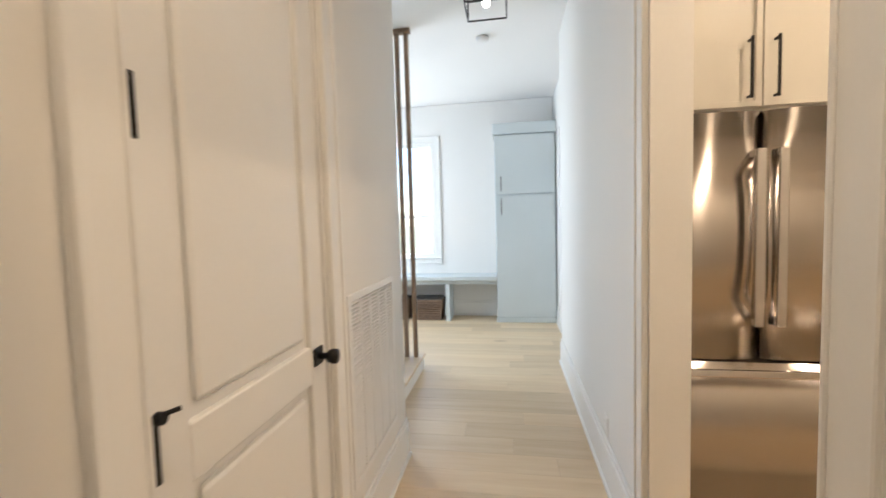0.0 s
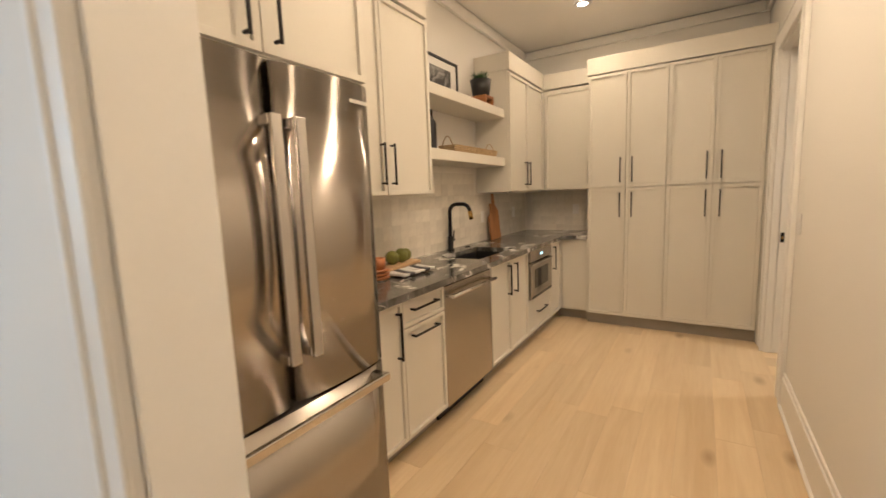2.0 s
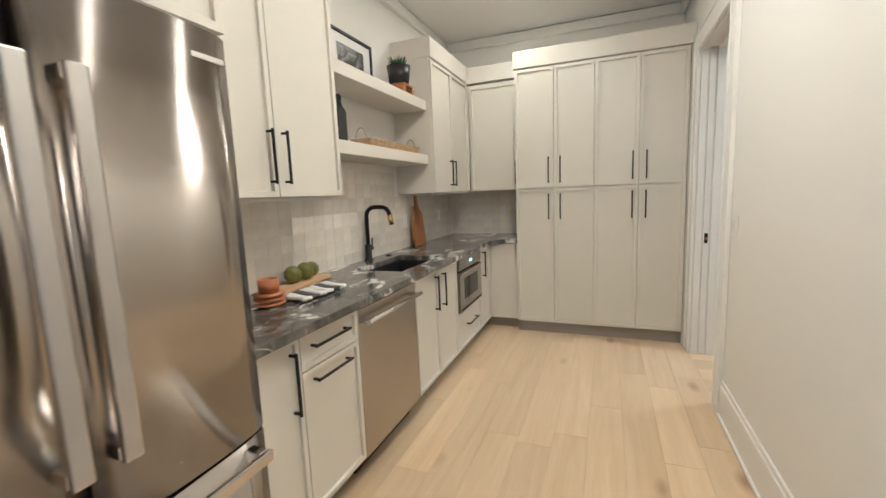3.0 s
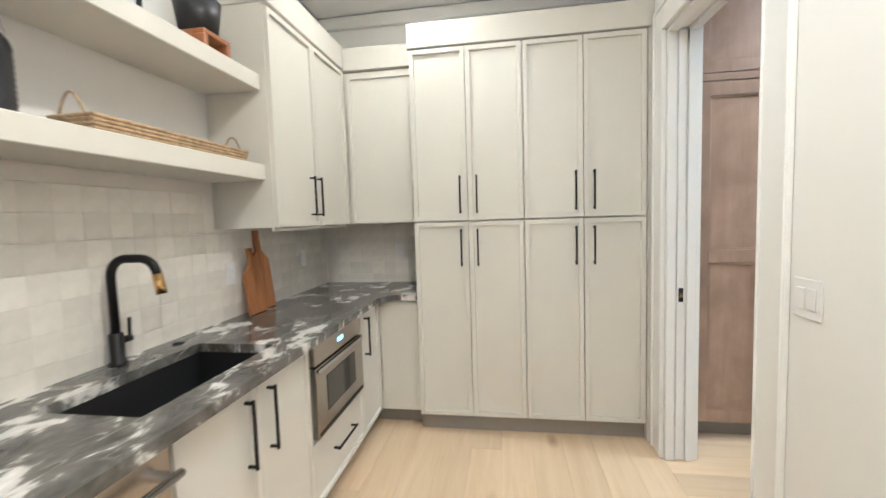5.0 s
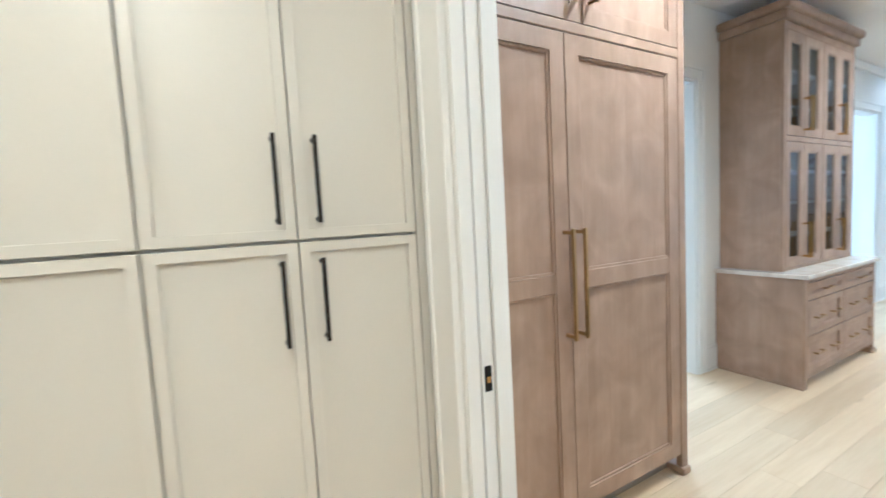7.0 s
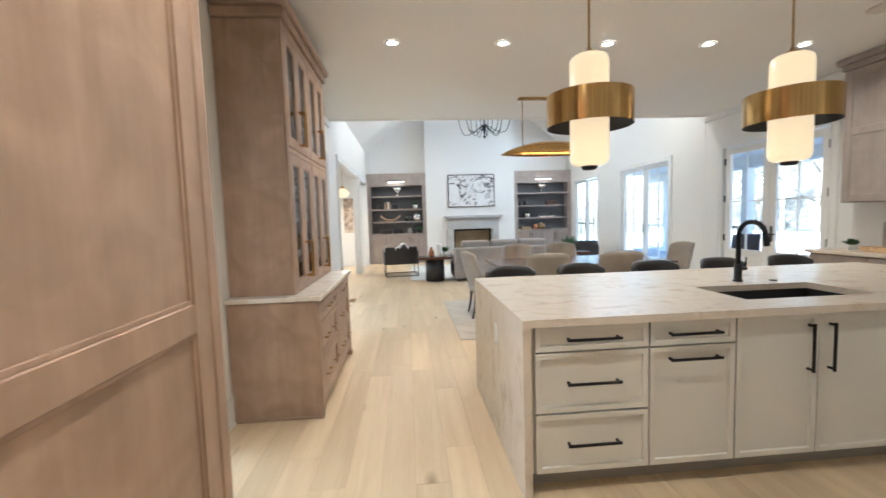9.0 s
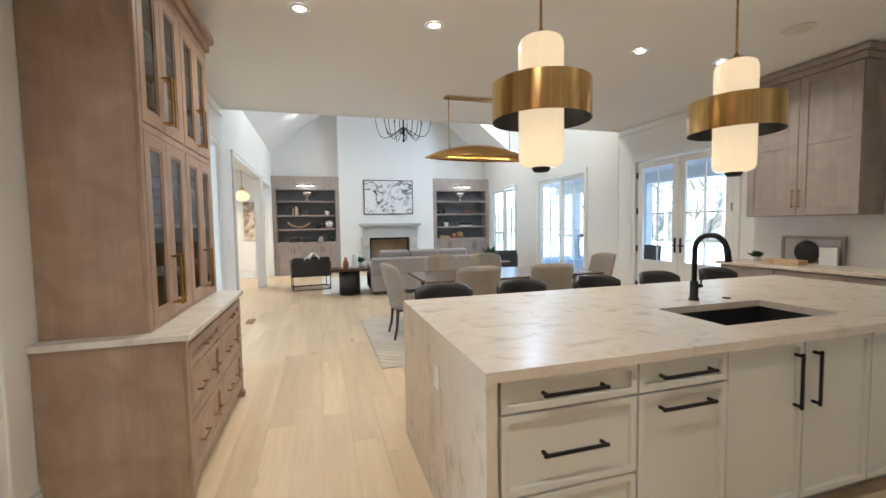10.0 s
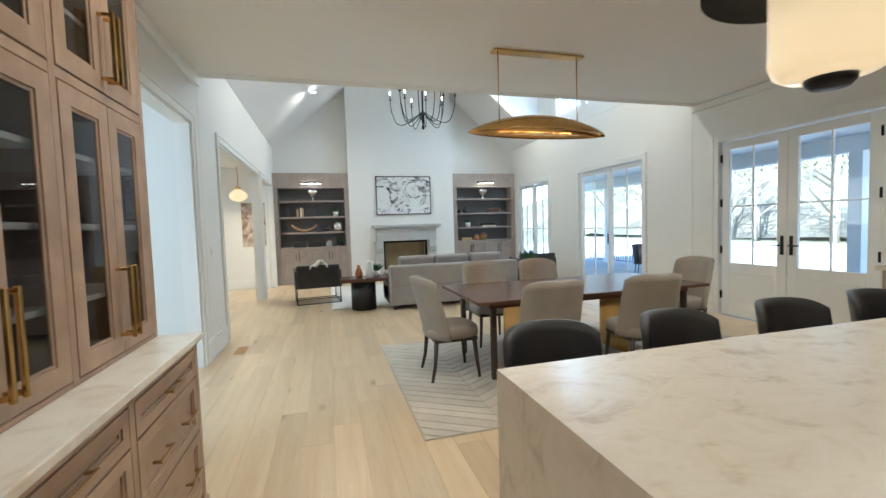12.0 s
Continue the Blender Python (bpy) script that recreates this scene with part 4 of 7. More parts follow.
basket(-0.68, 6.54, 0.46, 0.32, 0.30, DARKWICKER, "brown wicker basket with a dark liner under the bench")
basket(-1.17, 6.54, 0.42, 0.32, 0.30, DARKWICKER, "brown wicker basket with a dark liner under the bench")
basket(-1.95, 6.56, 0.46, 0.32, 0.28, WICKER, "tan wicker basket under the bench")
# hall ceiling lantern and detector
hl = thing("cage_ceiling_light", (0.38, 3.75, 3.18), "black square wire cage flush ceiling light", "ceiling light", "", 0, True)
b = bmesh.new()
for z in (-0.03, -0.18):
    for s in (-1, 1):
        box(-0.15, 0.15, s * 0.15 - 0.005, s * 0.15 + 0.005, z - 0.005, z + 0.005, bm=b)
        box(s * 0.15 - 0.005, s * 0.15 + 0.005, -0.145, 0.145, z - 0.005, z + 0.005, bm=b)
for sx in (-1, 1):
    for sy in (-1, 1):
        box(sx * 0.15 - 0.005, sx * 0.15 + 0.005, sy * 0.15 - 0.005, sy * 0.15 + 0.005, -0.18, -0.03, bm=b)
part("cage", b, BLACK, hl)
part("canopy", lathe([(0.0, 0.0), (0.07, 0.0), (0.07, -0.03), (0.02, -0.035), (0.02, -0.10), (0.0, -0.10)][::-1], 20), BLACK, hl)
part("bulb", lathe([(0.0, -0.16), (0.02, -0.152), (0.03, -0.13), (0.02, -0.105), (0.012, -0.10), (0.0, -0.10)], 16), BULB, hl)
single("smoke_detector", lathe([(0.0, 3.14), (0.05, 3.142), (0.062, 3.15), (0.066, 3.178), (0.0, 3.178)], 24, (0.30, 4.62, 0)), PLASTIC, (0.3, 4.62, 3.14), "round white smoke detector on the hall ceiling", "detector")


def outlet(x, y, z, face, name="outlet_plate", label="white double outlet plate", w=0.075, rockers=2, cat="outlet"):
    """A wall plate; face: '+x', '-x', '+y', '-y'."""
    t = thing(name, (x, y, z - 0.06), label, cat)
    s = 1 if face[0] == "+" else -1

    def slab3(u0, u1, d0, d1, z0, z1, bev):
        if face[1] == "x":
            return box(x + s * d0, x + s * d1, y + u0, y + u1, z + z0, z + z1, bev)
        return box(x + u0, x + u1, y + s * d0, y + s * d1, z + z0, z + z1, bev)

    part("plate", slab3(-w / 2, w / 2, 0.0005, 0.006, -0.06, 0.06, 0.002), PLASTIC, t)
    for i in range(rockers):
        if cat == "switch":
            c = (i - (rockers - 1) / 2) * 0.046
            part("rocker", slab3(c - 0.016, c + 0.016, 0.006, 0.010, -0.033, 0.033, 0.002), PLASTIC, t)
        else:
            c = (i - 0.5) * 0.044
            part("socket", slab3(-0.017, 0.017, 0.006, 0.008, c - 0.014, c + 0.014, 0.003), PLASTIC, t)
    return t


outlet(1.02, 2.78, 0.30, "-x")
outlet(3.949, 0.95, 1.186, "+y", "light_switch", "white double rocker light switch plate on the pantry wall", 0.12, 2, "switch")

# ---------- pantry: refrigerator ----------
fr = thing("refrigerator", (1.65, 2.95, 0), "brushed stainless french door refrigerator with bottom freezer", "refrigerator")
part("body", box(1.208, 2.112, 2.68, 3.37, 0.03, 1.862, 0.006), STEEL, fr)
part("base_grille", box(1.22, 2.10, 2.68, 2.70, 0.0, 0.05), BLACK, fr)


def bowed(x0, x1, z0, z1, yb, bow, thick):
    """A door skin, bowed a little outwards."""
    b = bmesh.new()
    n = 10
    f, r = [], []
    for i in range(n + 1):
        u = i / n
        x = x0 + (x1 - x0) * u
        edge = min(u, 1 - u) * (x1 - x0)
        yy = yb - thick - bow * (1 - (2 * u - 1) ** 2) + (0.012 * max(0, 1 - edge / 0.015) ** 2)
        f.append((b.verts.new((x, yy, z0)), b.verts.new((x, yy, z1))))
        r.append((b.verts.new((x, yb, z0)), b.verts.new((x, yb, z1))))
    for i in range(n):
        q = b.faces.new((f[i][0], f[i + 1][0], f[i + 1][1], f[i][1]))
        q.smooth = True
        b.faces.new((r[i][1], r[i + 1][1], r[i + 1][0], r[i][0]))
        b.faces.new((f[i][1], f[i + 1][1], r[i + 1][1], r[i][1]))
        b.faces.new((f[i][0], r[i][0], r[i + 1][0], f[i + 1][0]))
    b.faces.new((f[0][0], f[0][1], r[0][1], r[0][0]))
    b.faces.new((f[n][1], f[n][0], r[n][0], r[n][1]))
    return b


def fridge_handle(a, b, upright):
    """A flat steel bar whose ends turn in to the door on short posts."""
    if upright:
        x, z0, z1 = a, *b
        rows = [(x - 0.019, x + 0.019, 2.528, 2.548, z0, z1)]
        ends = [(x - 0.018, x + 0.018, 2.547, 2.60, z, z + 0.032) for z in (z0 + 0.001, z1 - 0.033)]
    else:
        z, x0, x1 = a, *b
        rows = [(x0, x1, 2.522, 2.542, z - 0.017, z + 0.017)]
        ends = [(x, x + 0.032, 2.541, 2.60, z - 0.016, z + 0.016) for x in (x0 + 0.001, x1 - 0.033)]
    return join(boxes(rows, 0.005, 2), boxes(ends, 0.003))


for x0, x1, hx in ((1.207, 1.654, 1.612), (1.660, 2.113, 1.702)):
    dr = part("door", bowed(x0, x1, 0.738, 1.872, 2.675, 0.016, 0.07), STEEL, fr)
    part("handle", fridge_handle(hx, (0.905, 1.695), True), STEELBAR, dr, "polished flat bar handle")
dw_ = part("freezer_drawer", bowed(1.207, 2.113, 0.05, 0.726, 2.675, 0.016, 0.07), STEEL, fr)
part("handle", fridge_handle(0.692, (1.25, 2.055), False), STEELBAR, dw_, "polished flat bar handle")
part("badge", box(1.99, 2.085, 2.592, 2.602, 1.795, 1.808), LABELMARK, fr, "plain pale name badge bar")
# black strips set back in the gaps between the door fronts
part("door_gap", box(1.21, 2.11, 2.62, 2.672, 0.724, 0.740), BLACK, fr, "black strip in the door gap")
part("centre_gap", box(1.6515, 1.6625, 2.63, 2.672, 0.74, 1.868), BLACK, fr, "black strip in the door gap")

# ---------- pantry: cabinets along the back wall ----------
FY = 2.765          # fronts of the base units
UY = 3.03          # fronts of the wall units


def upper_unit(name, x0, x1, ndoors, handles, label, z0=1.44, z1=2.55, top=2.735, plane=UY, depth_to=3.375, hz=(1.50, 1.74)):
    u = thing(name, ((x0 + x1) / 2, depth_to, z0), label, "cabinet", "pantry wall cabinets")
    part("body", box(x0, x1, plane, depth_to, z0, z1 + 0.02, 0.002), CAB, u)
    part("fascia", box(x0 - 0.002, x1 + 0.002, plane - 0.026, depth_to, z1 + 0.022, top, 0.003), CAB, u)
    w = (x1 - x0) / ndoors
    for i in range(ndoors):
        d = part("door", front_panel("x", x0 + i * w + 0.003, x0 + (i + 1) * w - 0.003, z0 + 0.004, z1, plane - 0.001, -1, 0.026), CAB, u)
        hx = handles[i]
        part("handle", pull((hx, plane - 0.021, hz[0]), (hx, plane - 0.021, hz[1]), (0, -1, 0)), BLACK, d, "black square bar pull")
    part("light_rail", box(x0 + 0.004, x1 - 0.004, plane + 0.004, plane + 0.02, z0 - 0.018, z0 - 0.001, 0.002), CAB, u)
    return u


upper_unit("wall_cabinet", 2.21, 3.185, 2, (2.655, 2.745), "greige slim-framed wall cabinet with black bar pulls")
upper_unit("wall_cabinet", 4.56, 5.54, 2, (4.94, 5.03), "greige slim-framed wall cabinet beside floating shelves")
of = upper_unit("over_fridge_cabinet", 1.19, 2.14, 2, (1.605, 1.715), "deep greige cabinet above the refrigerator", 1.895, 2.55, 2.735, 2.66, 3.375, (1.93, 2.20))
pn = single("fridge_side_panel", boxes([(2.117, 2.14, 2.70, 3.375, 0.0, 1.89)], 0.002), CAB, (2.11, 3.0, 0), "tall greige panel beside the refrigerator", "panel")
single("fridge_side_panel", boxes([(1.185, 1.203, 2.70, 3.375, 0.0, 1.89)], 0.002), CAB, (1.2, 3.0, 0), "tall greige panel beside the refrigerator", "panel")
# corner wall unit on the end wall
cu = thing("corner_wall_cabinet", (5.9, 2.73, 1.44), "greige corner wall cabinet with one black pull", "cabinet", "pantry wall cabinets")
part("body", box(5.57, 5.925, 2.46, 3.375, 1.44, 2.55, 0.002), CAB, cu)
part("fascia", box(5.545, 5.925, 2.46, 3.375, 2.56, 2.72, 0.003), CAB, cu)
dr = part("door", front_panel("y", 2.465, 2.985, 1.444, 2.52, 5.57, -1, 0.026), CAB, cu)
part("handle", pull((5.55, 2.50, 1.50), (5.55, 2.50, 1.74), (-1, 0, 0)), BLACK, dr, "black square bar pull")

for z0, z1, lab in ((1.685, 1.765, "thick greige floating shelf above the sink"), (2.135, 2.215, "thick greige floating upper shelf")):
    single("floating_shelf", box(3.19, 4.555, 3.06, 3.377, z0, z1, 0.004), CAB, (3.87, 3.377, z0), lab, "shelf", "floating shelves")


def base_unit(name, x0, x1, label, front):
    u = thing(name, ((x0 + x1) / 2, 3.05, 0), label, "cabinet", "pantry base cabinets")
    part("body", box(x0 + 0.001, x1 - 0.001, FY + 0.001, 3.375, 0.11, 0.66 if "sink" in name else 0.902, 0.002), CAB, u)
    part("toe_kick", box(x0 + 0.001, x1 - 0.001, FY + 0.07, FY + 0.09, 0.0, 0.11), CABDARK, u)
    for kind, a, c, z0, z1, h in front:
        d = part("door" if kind == "d" else "drawer", front_panel("x", a + 0.003, c - 0.003, z0, z1, FY, -1, 0.022), CAB, u)
        if h:
            part("handle", pull((h[0], FY - 0.02, h[1]), (h[2], FY - 0.02, h[3]), (0, -1, 0)), BLACK, d, "black square bar pull")
    return u


base_unit("base_cabinet", 2.145, 2.44, "narrow greige base cabinet with black pull", [("d", 2.145, 2.44, 0.12, 0.896, (2.385, 0.595, 2.385, 0.85))])
base_unit("base_cabinet", 2.44, 2.85, "greige base cabinet with a drawer over a pull-out", [("w", 2.44, 2.85, 0.745, 0.896, (2.50, 0.835, 2.75, 0.835)), ("d", 2.44, 2.85, 0.12, 0.738, (2.50, 0.69, 2.75, 0.69))])
base_unit("sink_base_cabinet", 3.515, 4.29, "greige two-door sink base cabinet", [("d", 3.515, 3.895, 0.12, 0.896, (3.828, 0.61, 3.828, 0.86)), ("d", 3.895, 4.29, 0.12, 0.896, (3.963, 0.61, 3.963, 0.86))])
base_unit("oven_base_cabinet", 4.29, 4.96, "greige base cabinet housing a built-in oven", [("w", 4.29, 4.96, 0.12, 0.43, (4.50, 0.30, 4.76, 0.30))])
base_unit("corner_base_cabinet", 4.96, 5.33, "greige corner base cabinet", [("d", 4.96, 5.325, 0.12, 0.896, (5.03, 0.61, 5.03, 0.86))])
rb = thing("return_base_cabinet", (5.6, 2.9, 0), "greige base cabinet returning to the tall units", "cabinet", "pantry base cabinets")
part("body", box(5.352, 5.925, 2.462, 3.375, 0.11, 0.902, 0.002), CAB, rb)
part("front", front_panel("y", 2.464, 2.735, 0.12, 0.896, 5.352, -1, 0.012, 0.018, 0.003), CAB, rb)
part("toe_kick", box(5.42, 5.44, 2.462, 2.80, 0.0, 0.11), CABDARK, rb)
# dishwasher
dish = thing("dishwasher", (3.18, 3.05, 0), "stainless dishwasher with a tubular bar handle", "dishwasher")
part("tub", box(2.86, 3.505, FY + 0.03, 3.37, 0.09, 0.90), BLACK, dish)
part("door", box(2.857, 3.508, FY - 0.022, FY + 0.03, 0.105, 0.885, 0.004), STEEL, dish)
part("handle", join(tube([(2.875, FY - 0.07, 0.82), (3.49, FY - 0.07, 0.82)], 0.0125, 14), box(2.885, 2.915, FY - 0.07, FY - 0.02, 0.81, 0.83, 0.003), box(3.45, 3.48, FY - 0.07, FY - 0.02, 0.81, 0.83, 0.003)), STEELBAR, dish, "polished tubular handle")
part("toe_kick", box(2.86, 3.505, FY + 0.06, FY + 0.08, 0.0, 0.09), BLACK, dish)
# drawer oven
ov = thing("built_in_oven", (4.625, 3.05, 0.44), "stainless built-in drawer microwave oven with a blue lit display", "oven")
part("body", box(4.33, 4.92, FY + 0.0, FY + 0.4, 0.442, 0.898), BLACK, ov)
part("control_panel", box(4.32, 4.93, FY - 0.035, FY - 0.001, 0.792, 0.896, 0.003), STEEL, ov)
dr = part("door", box(4.32, 4.93, FY - 0.04, FY - 0.001, 0.442, 0.782, 0.004), STEEL, ov)
part("window", box(4.43, 4.80, FY - 0.043, FY - 0.039, 0.54, 0.715, 0.001), OVENGLASS, dr, "dark glass window")
part("trim_bar", box(4.335, 4.915, FY - 0.052, FY - 0.041, 0.757, 0.775, 0.003), STEELBAR, dr)
part("vent_strip", box(4.335, 4.915, FY - 0.043, FY - 0.039, 0.455, 0.47), BLACK, dr)
part("display", box(4.585, 4.655, FY - 0.0375, FY - 0.034, 0.835, 0.856, 0.0005), DISPLAY, ov, "pale blue lit display")

# worktop with sink cut-out
wt = bmesh.new()
SX0, SX1, SY0, SY1 = 3.525, 4.18, 2.84, 3.20
for r in ((2.145, SX0, 2.70, 3.376), (SX1, 5.927, 2.70, 3.376), (SX0, SX1, 2.70, SY0), (SX0, SX1, SY1, 3.376), (5.31, 5.927, 2.462, 2.70)):
    box(r[0], r[1], r[2], r[3], 0.906, 0.944, bm=wt)
for p in ((5.309, 2.699),):
    lo, hi = [], []
    for x, y in ((p[0] + 0.001, p[1] + 0.001), (p[0] - 0.085, p[1] + 0.001), (p[0] + 0.001, p[1] - 0.085)):
        lo.append(wt.verts.new((x, y, 0.9065)))
        hi.append(wt.verts.new((x, y, 0.9439)))
    wt.faces.new(lo)
    wt.faces.new(hi[::-1])
    wt.faces.new((lo[1], lo[2], hi[2], hi[1]))
bmesh.ops.recalc_face_normals(wt, faces=wt.faces)
bmesh.ops.remove_doubles(wt, verts=wt.verts, dist=0.0005)
single("worktop", wt, GRANITE, (3.9, 3.0, 0.906), "polished dark grey granite worktop with white veins", "worktop")
sk = thing("undermount_sink", (3.88, 3.02, 0.69), "black undermount sink in the granite worktop", "sink")
part("basin", basin(SX0, SX1, SY0, SY1, 0.69, 0.9055), SINKBLACK, sk)
part("drain", lathe([(0.0, 0.6905), (0.045, 0.6905), (0.045, 0.694), (0.0, 0.694)], 20, (3.88, 3.02, 0)), BLACK, sk)


def faucet(at, toward, height, reach, body, tip, label, turn_r=0.07):
    """A tall swan-neck tap; toward: unit direction of the spout."""
    f = thing("kitchen_faucet", at, label, "faucet", "", 0, True)
    tx, ty = toward
    pts = [(0, 0, 0.05), (0, 0, height - turn_r)]
    for i in range(1, 9):
        a = math.pi * 0.5 * i / 8
        pts.append((tx * turn_r * (1 - math.cos(a)), ty * turn_r * (1 - math.cos(a)), height - turn_r + turn_r * math.sin(a)))
    pts.append((tx * (reach - turn_r), ty * (reach - turn_r), height))
    for i in range(1, 8):
        a = math.radians(80) * i / 7
        pts.append((tx * (reach - turn_r + turn_r * math.sin(a)), ty * (reach - turn_r + turn_r * math.sin(a)), height - turn_r * (1 - math.cos(a))))
    part("base", lathe([(0.0, 0.0), (0.031, 0.0), (0.031, 0.012), (0.025, 0.016), (0.025, 0.12), (0.018, 0.125), (0.0, 0.125)], 20), body, f)
    part("neck", tube(pts, 0.016, 12), body, f)
    e = Vector(pts[-1])
    d = Vector((tx * 0.17, ty * 0.17, -0.985))
    part("spray_head", tube([e, e + d * 0.075], 0.0185, 14), tip, f, "spray head")
    sx, sy = -ty, tx
    part("lever", join(tube([(0, 0, 0.09), (sx * 0.06, sy * 0.06, 0.09)], 0.014, 12), tube([(sx * 0.055, sy * 0.055, 0.09), (sx * 0.06, sy * 0.06, 0.17)], 0.006, 8)), body, f)
    return f


faucet((3.90, 3.31, 0.944), (0, -1), 0.405, 0.20, BLACK, BRASS, "matte black swan-neck pantry faucet with a brass spray head")
single("worktop_button", lathe([(0.0, 0.944), (0.024, 0.944), (0.024, 0.951), (0.0, 0.953)], 18, (4.17, 3.29, 0)), BLACK, (4.17, 3.29, 0.944), "small black push button on the worktop", "button")

# tall units on the end wall
tu = thing("tall_pantry_cabinet", (5.6, 1.7, 0), "tall greige pantry cupboards with eight slim-framed doors and black pulls", "cabinet")
TX = 5.30
part("body", boxes([(TX + 0.006, 5.925, 0.96, 2.455, 0.11, 2.555)], 0.002), CAB, tu)
part("fascia", box(TX - 0.03, 5.925, 0.955, 2.462, 2.562, 2.72, 0.004), CAB, tu)
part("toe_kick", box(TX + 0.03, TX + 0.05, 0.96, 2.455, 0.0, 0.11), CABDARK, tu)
part("filler", box(TX - 0.018, TX + 0.2, 0.955, 0.985, 0.0, 2.56, 0.002), CAB, tu)
ys = (0.99, 1.362, 1.730, 2.088, 2.453)
hy = (1.302, 1.412, 2.029, 2.137)
for i in range(4):
    a, c = ys[i] + (0.0025 if i != 2 else 0.004), ys[i + 1] - (0.0025 if i != 1 else 0.004)
    for z0, z1, h in ((1.446, 2.552, (1.49, 1.735)), (0.12, 1.436, (1.147, 1.39))):
        d = part("door", front_panel("y", a, c, z0, z1, TX, -1, 0.029), CAB, tu)
        part("handle", pull((TX - 0.02, hy[i], h[0]), (TX - 0.02, hy[i], h[1]), (-1, 0, 0)), BLACK, d, "black square bar pull")

# ---------- great room: panelled refrigerator ----------


def framed_door(parent, name, y0, y1, z0, z1, x, rails, material, stile=0.085, glass=False, label=""):
    """Deep framed door facing -x in the plane x; rails: heights of the middle rails."""
    d = part(name, ring("y", y0, y1, z0, z1, x, x + 0.022, stile), material, parent, label)
    zs = [z0 + stile / 2] + list(rails) + [z1 - stile / 2]
    for z in rails:
        part("rail", box(x + 0.0006, x + 0.021, y0 + stile, y1 - stile, z - stile / 2, z + stile / 2, 0.003), material, d)
    for za, zb in zip(zs, zs[1:]):
        e, f = za + stile / 2, zb - stile / 2
        if glass:
            gp_ = part("glass_pane", box(x + 0.010, x + 0.014, y0 + stile - 0.004, y1 - stile + 0.004, e - 0.004, f + 0.004), CABGLASS, d)
            gp_.visible_shadow = False
        else:
            part("panel", box(x + 0.013, x + 0.022, y0 + stile - 0.004, y1 - stile + 0.004, e - 0.004, f + 0.004), material, d)
        part("bead", ring("y", y0 + stile, y1 - stile, e, f, x + 0.006, x + 0.0128, 0.012, None, 0.0015), material, d)
    return d


pf = thing("panelled_refrigerator", (5.7, 0.05, 0), "built-in taupe oak panelled refrigerator with brass handles", "refrigerator")
PX = 5.345
part("case", boxes([(PX + 0.03, EX - 0.004, -0.62, 0.785, 0.10, 2.98)], 0.003), OAK_Z, pf)
for a, c in ((-0.635, -0.58), (0.695, 0.785)):
    part("stile", box(PX - 0.004, PX + 0.03, a, c, 0.0, 2.98, 0.003), OAK_Z, pf)
part("rail", box(PX - 0.003, PX + 0.029, -0.58, 0.695, 2.235, 2.28, 0.003), OAK_Y, pf)
part("foot", box(PX - 0.02, PX + 0.12, -0.64, -0.57, 0.0, 0.04, 0.006), OAK_Z, pf)
part("toe_kick", box(PX + 0.08, PX + 0.1, -0.57, 0.78, 0.0, 0.10), CABDARK, pf)
for y0, y1, hyy in ((-0.577, 0.219, 0.187), (0.225, 0.692, 0.257)):
    d = framed_door(pf, "door", y0, y1, 0.115, 2.23, PX, [1.175], OAK_Z, 0.082)
    part("handle", pull((PX, hyy, 0.93), (PX, hyy, 1.41), (-1, 0, 0), 0.016, 0.055), OLDBRASS, d, "aged brass square bar handle")
for y0, y1, hyy in ((-0.577, 0.105, 0.065), (0.111, 0.692, 0.150)):
    d = framed_door(pf, "upper_door", y0, y1, 2.285, 2.96, PX, [], OAK_Z, 0.07)
    part("handle", pull((PX, hyy, 2.36), (PX, hyy, 2.56), (-1, 0, 0), 0.014, 0.05), OLDBRASS, d, "aged brass square bar handle")
part("crown", boxes([(PX - 0.03, EX - 0.004, -0.655, 0.785, 2.982, 3.115)], 0.02, 2), OAK_Y, pf)

# ---------- great room: hutch ----------
hu = thing("china_hutch", (5.75, -3.08, 0), "tall taupe oak hutch with glass doors and cream stone ledge", "hutch")
HB, HU_ = 5.42, 5.59
part("base_body", boxes([(HB + 0.02, EX - 0.004, -3.79, -2.32, 0.10, 0.868), (HB + 0.08, EX - 0.004, -3.79, -2.325, 0.0, 0.10)], 0.003), OAK_Z, hu)
for a, z0 in ((-2.36, 0.0), (-3.795, 0.0), (-3.075, 0.10)):
    part("stile", box(HB - 0.004, HB + 0.02, a, a + 0.043, z0, 0.868, 0.003), OAK_Z, hu)
for z0, z1 in ((0.08, 0.125), (0.835, 0.868)):
    part("rail", box(HB - 0.002, HB + 0.018, -3.75, -2.36, z0, z1, 0.003), OAK_Y, hu)
part("side_panel", box(HB + 0.01, EX - 0.006, -2.32, -2.31, 0.0, 0.868, 0.003), OAK_Z, hu)
part("plinth", box(HB - 0.006, EX - 0.006, -2.309, -2.297, 0.0, 0.022, 0.004), OAK_Y, hu)
part("foot", box(HB - 0.02, HB + 0.1, -3.80, -3.73, 0.0, 0.05, 0.006), OAK_Z, hu)
for y0, y1 in ((-3.745, -3.08), (-3.028, -2.365)):
    for z0, z1 in ((0.70, 0.83), (0.42, 0.69), (0.13, 0.41)):
        d = framed_door(hu, "drawer", y0, y1, z0, z1, HB - 0.004, [], OAK_Y, 0.045)
        m_ = (y0 + y1) / 2
        for dy in ((0,) if z0 > 0.6 else (-0.16, 0.16)):
            part("handle", pull((HB - 0.004, m_ + dy - 0.075, (z0 + z1) / 2), (HB - 0.004, m_ + dy + 0.075, (z0 + z1) / 2), (-1, 0, 0), 0.011, 0.03), OLDBRASS, d, "aged brass bar pull")
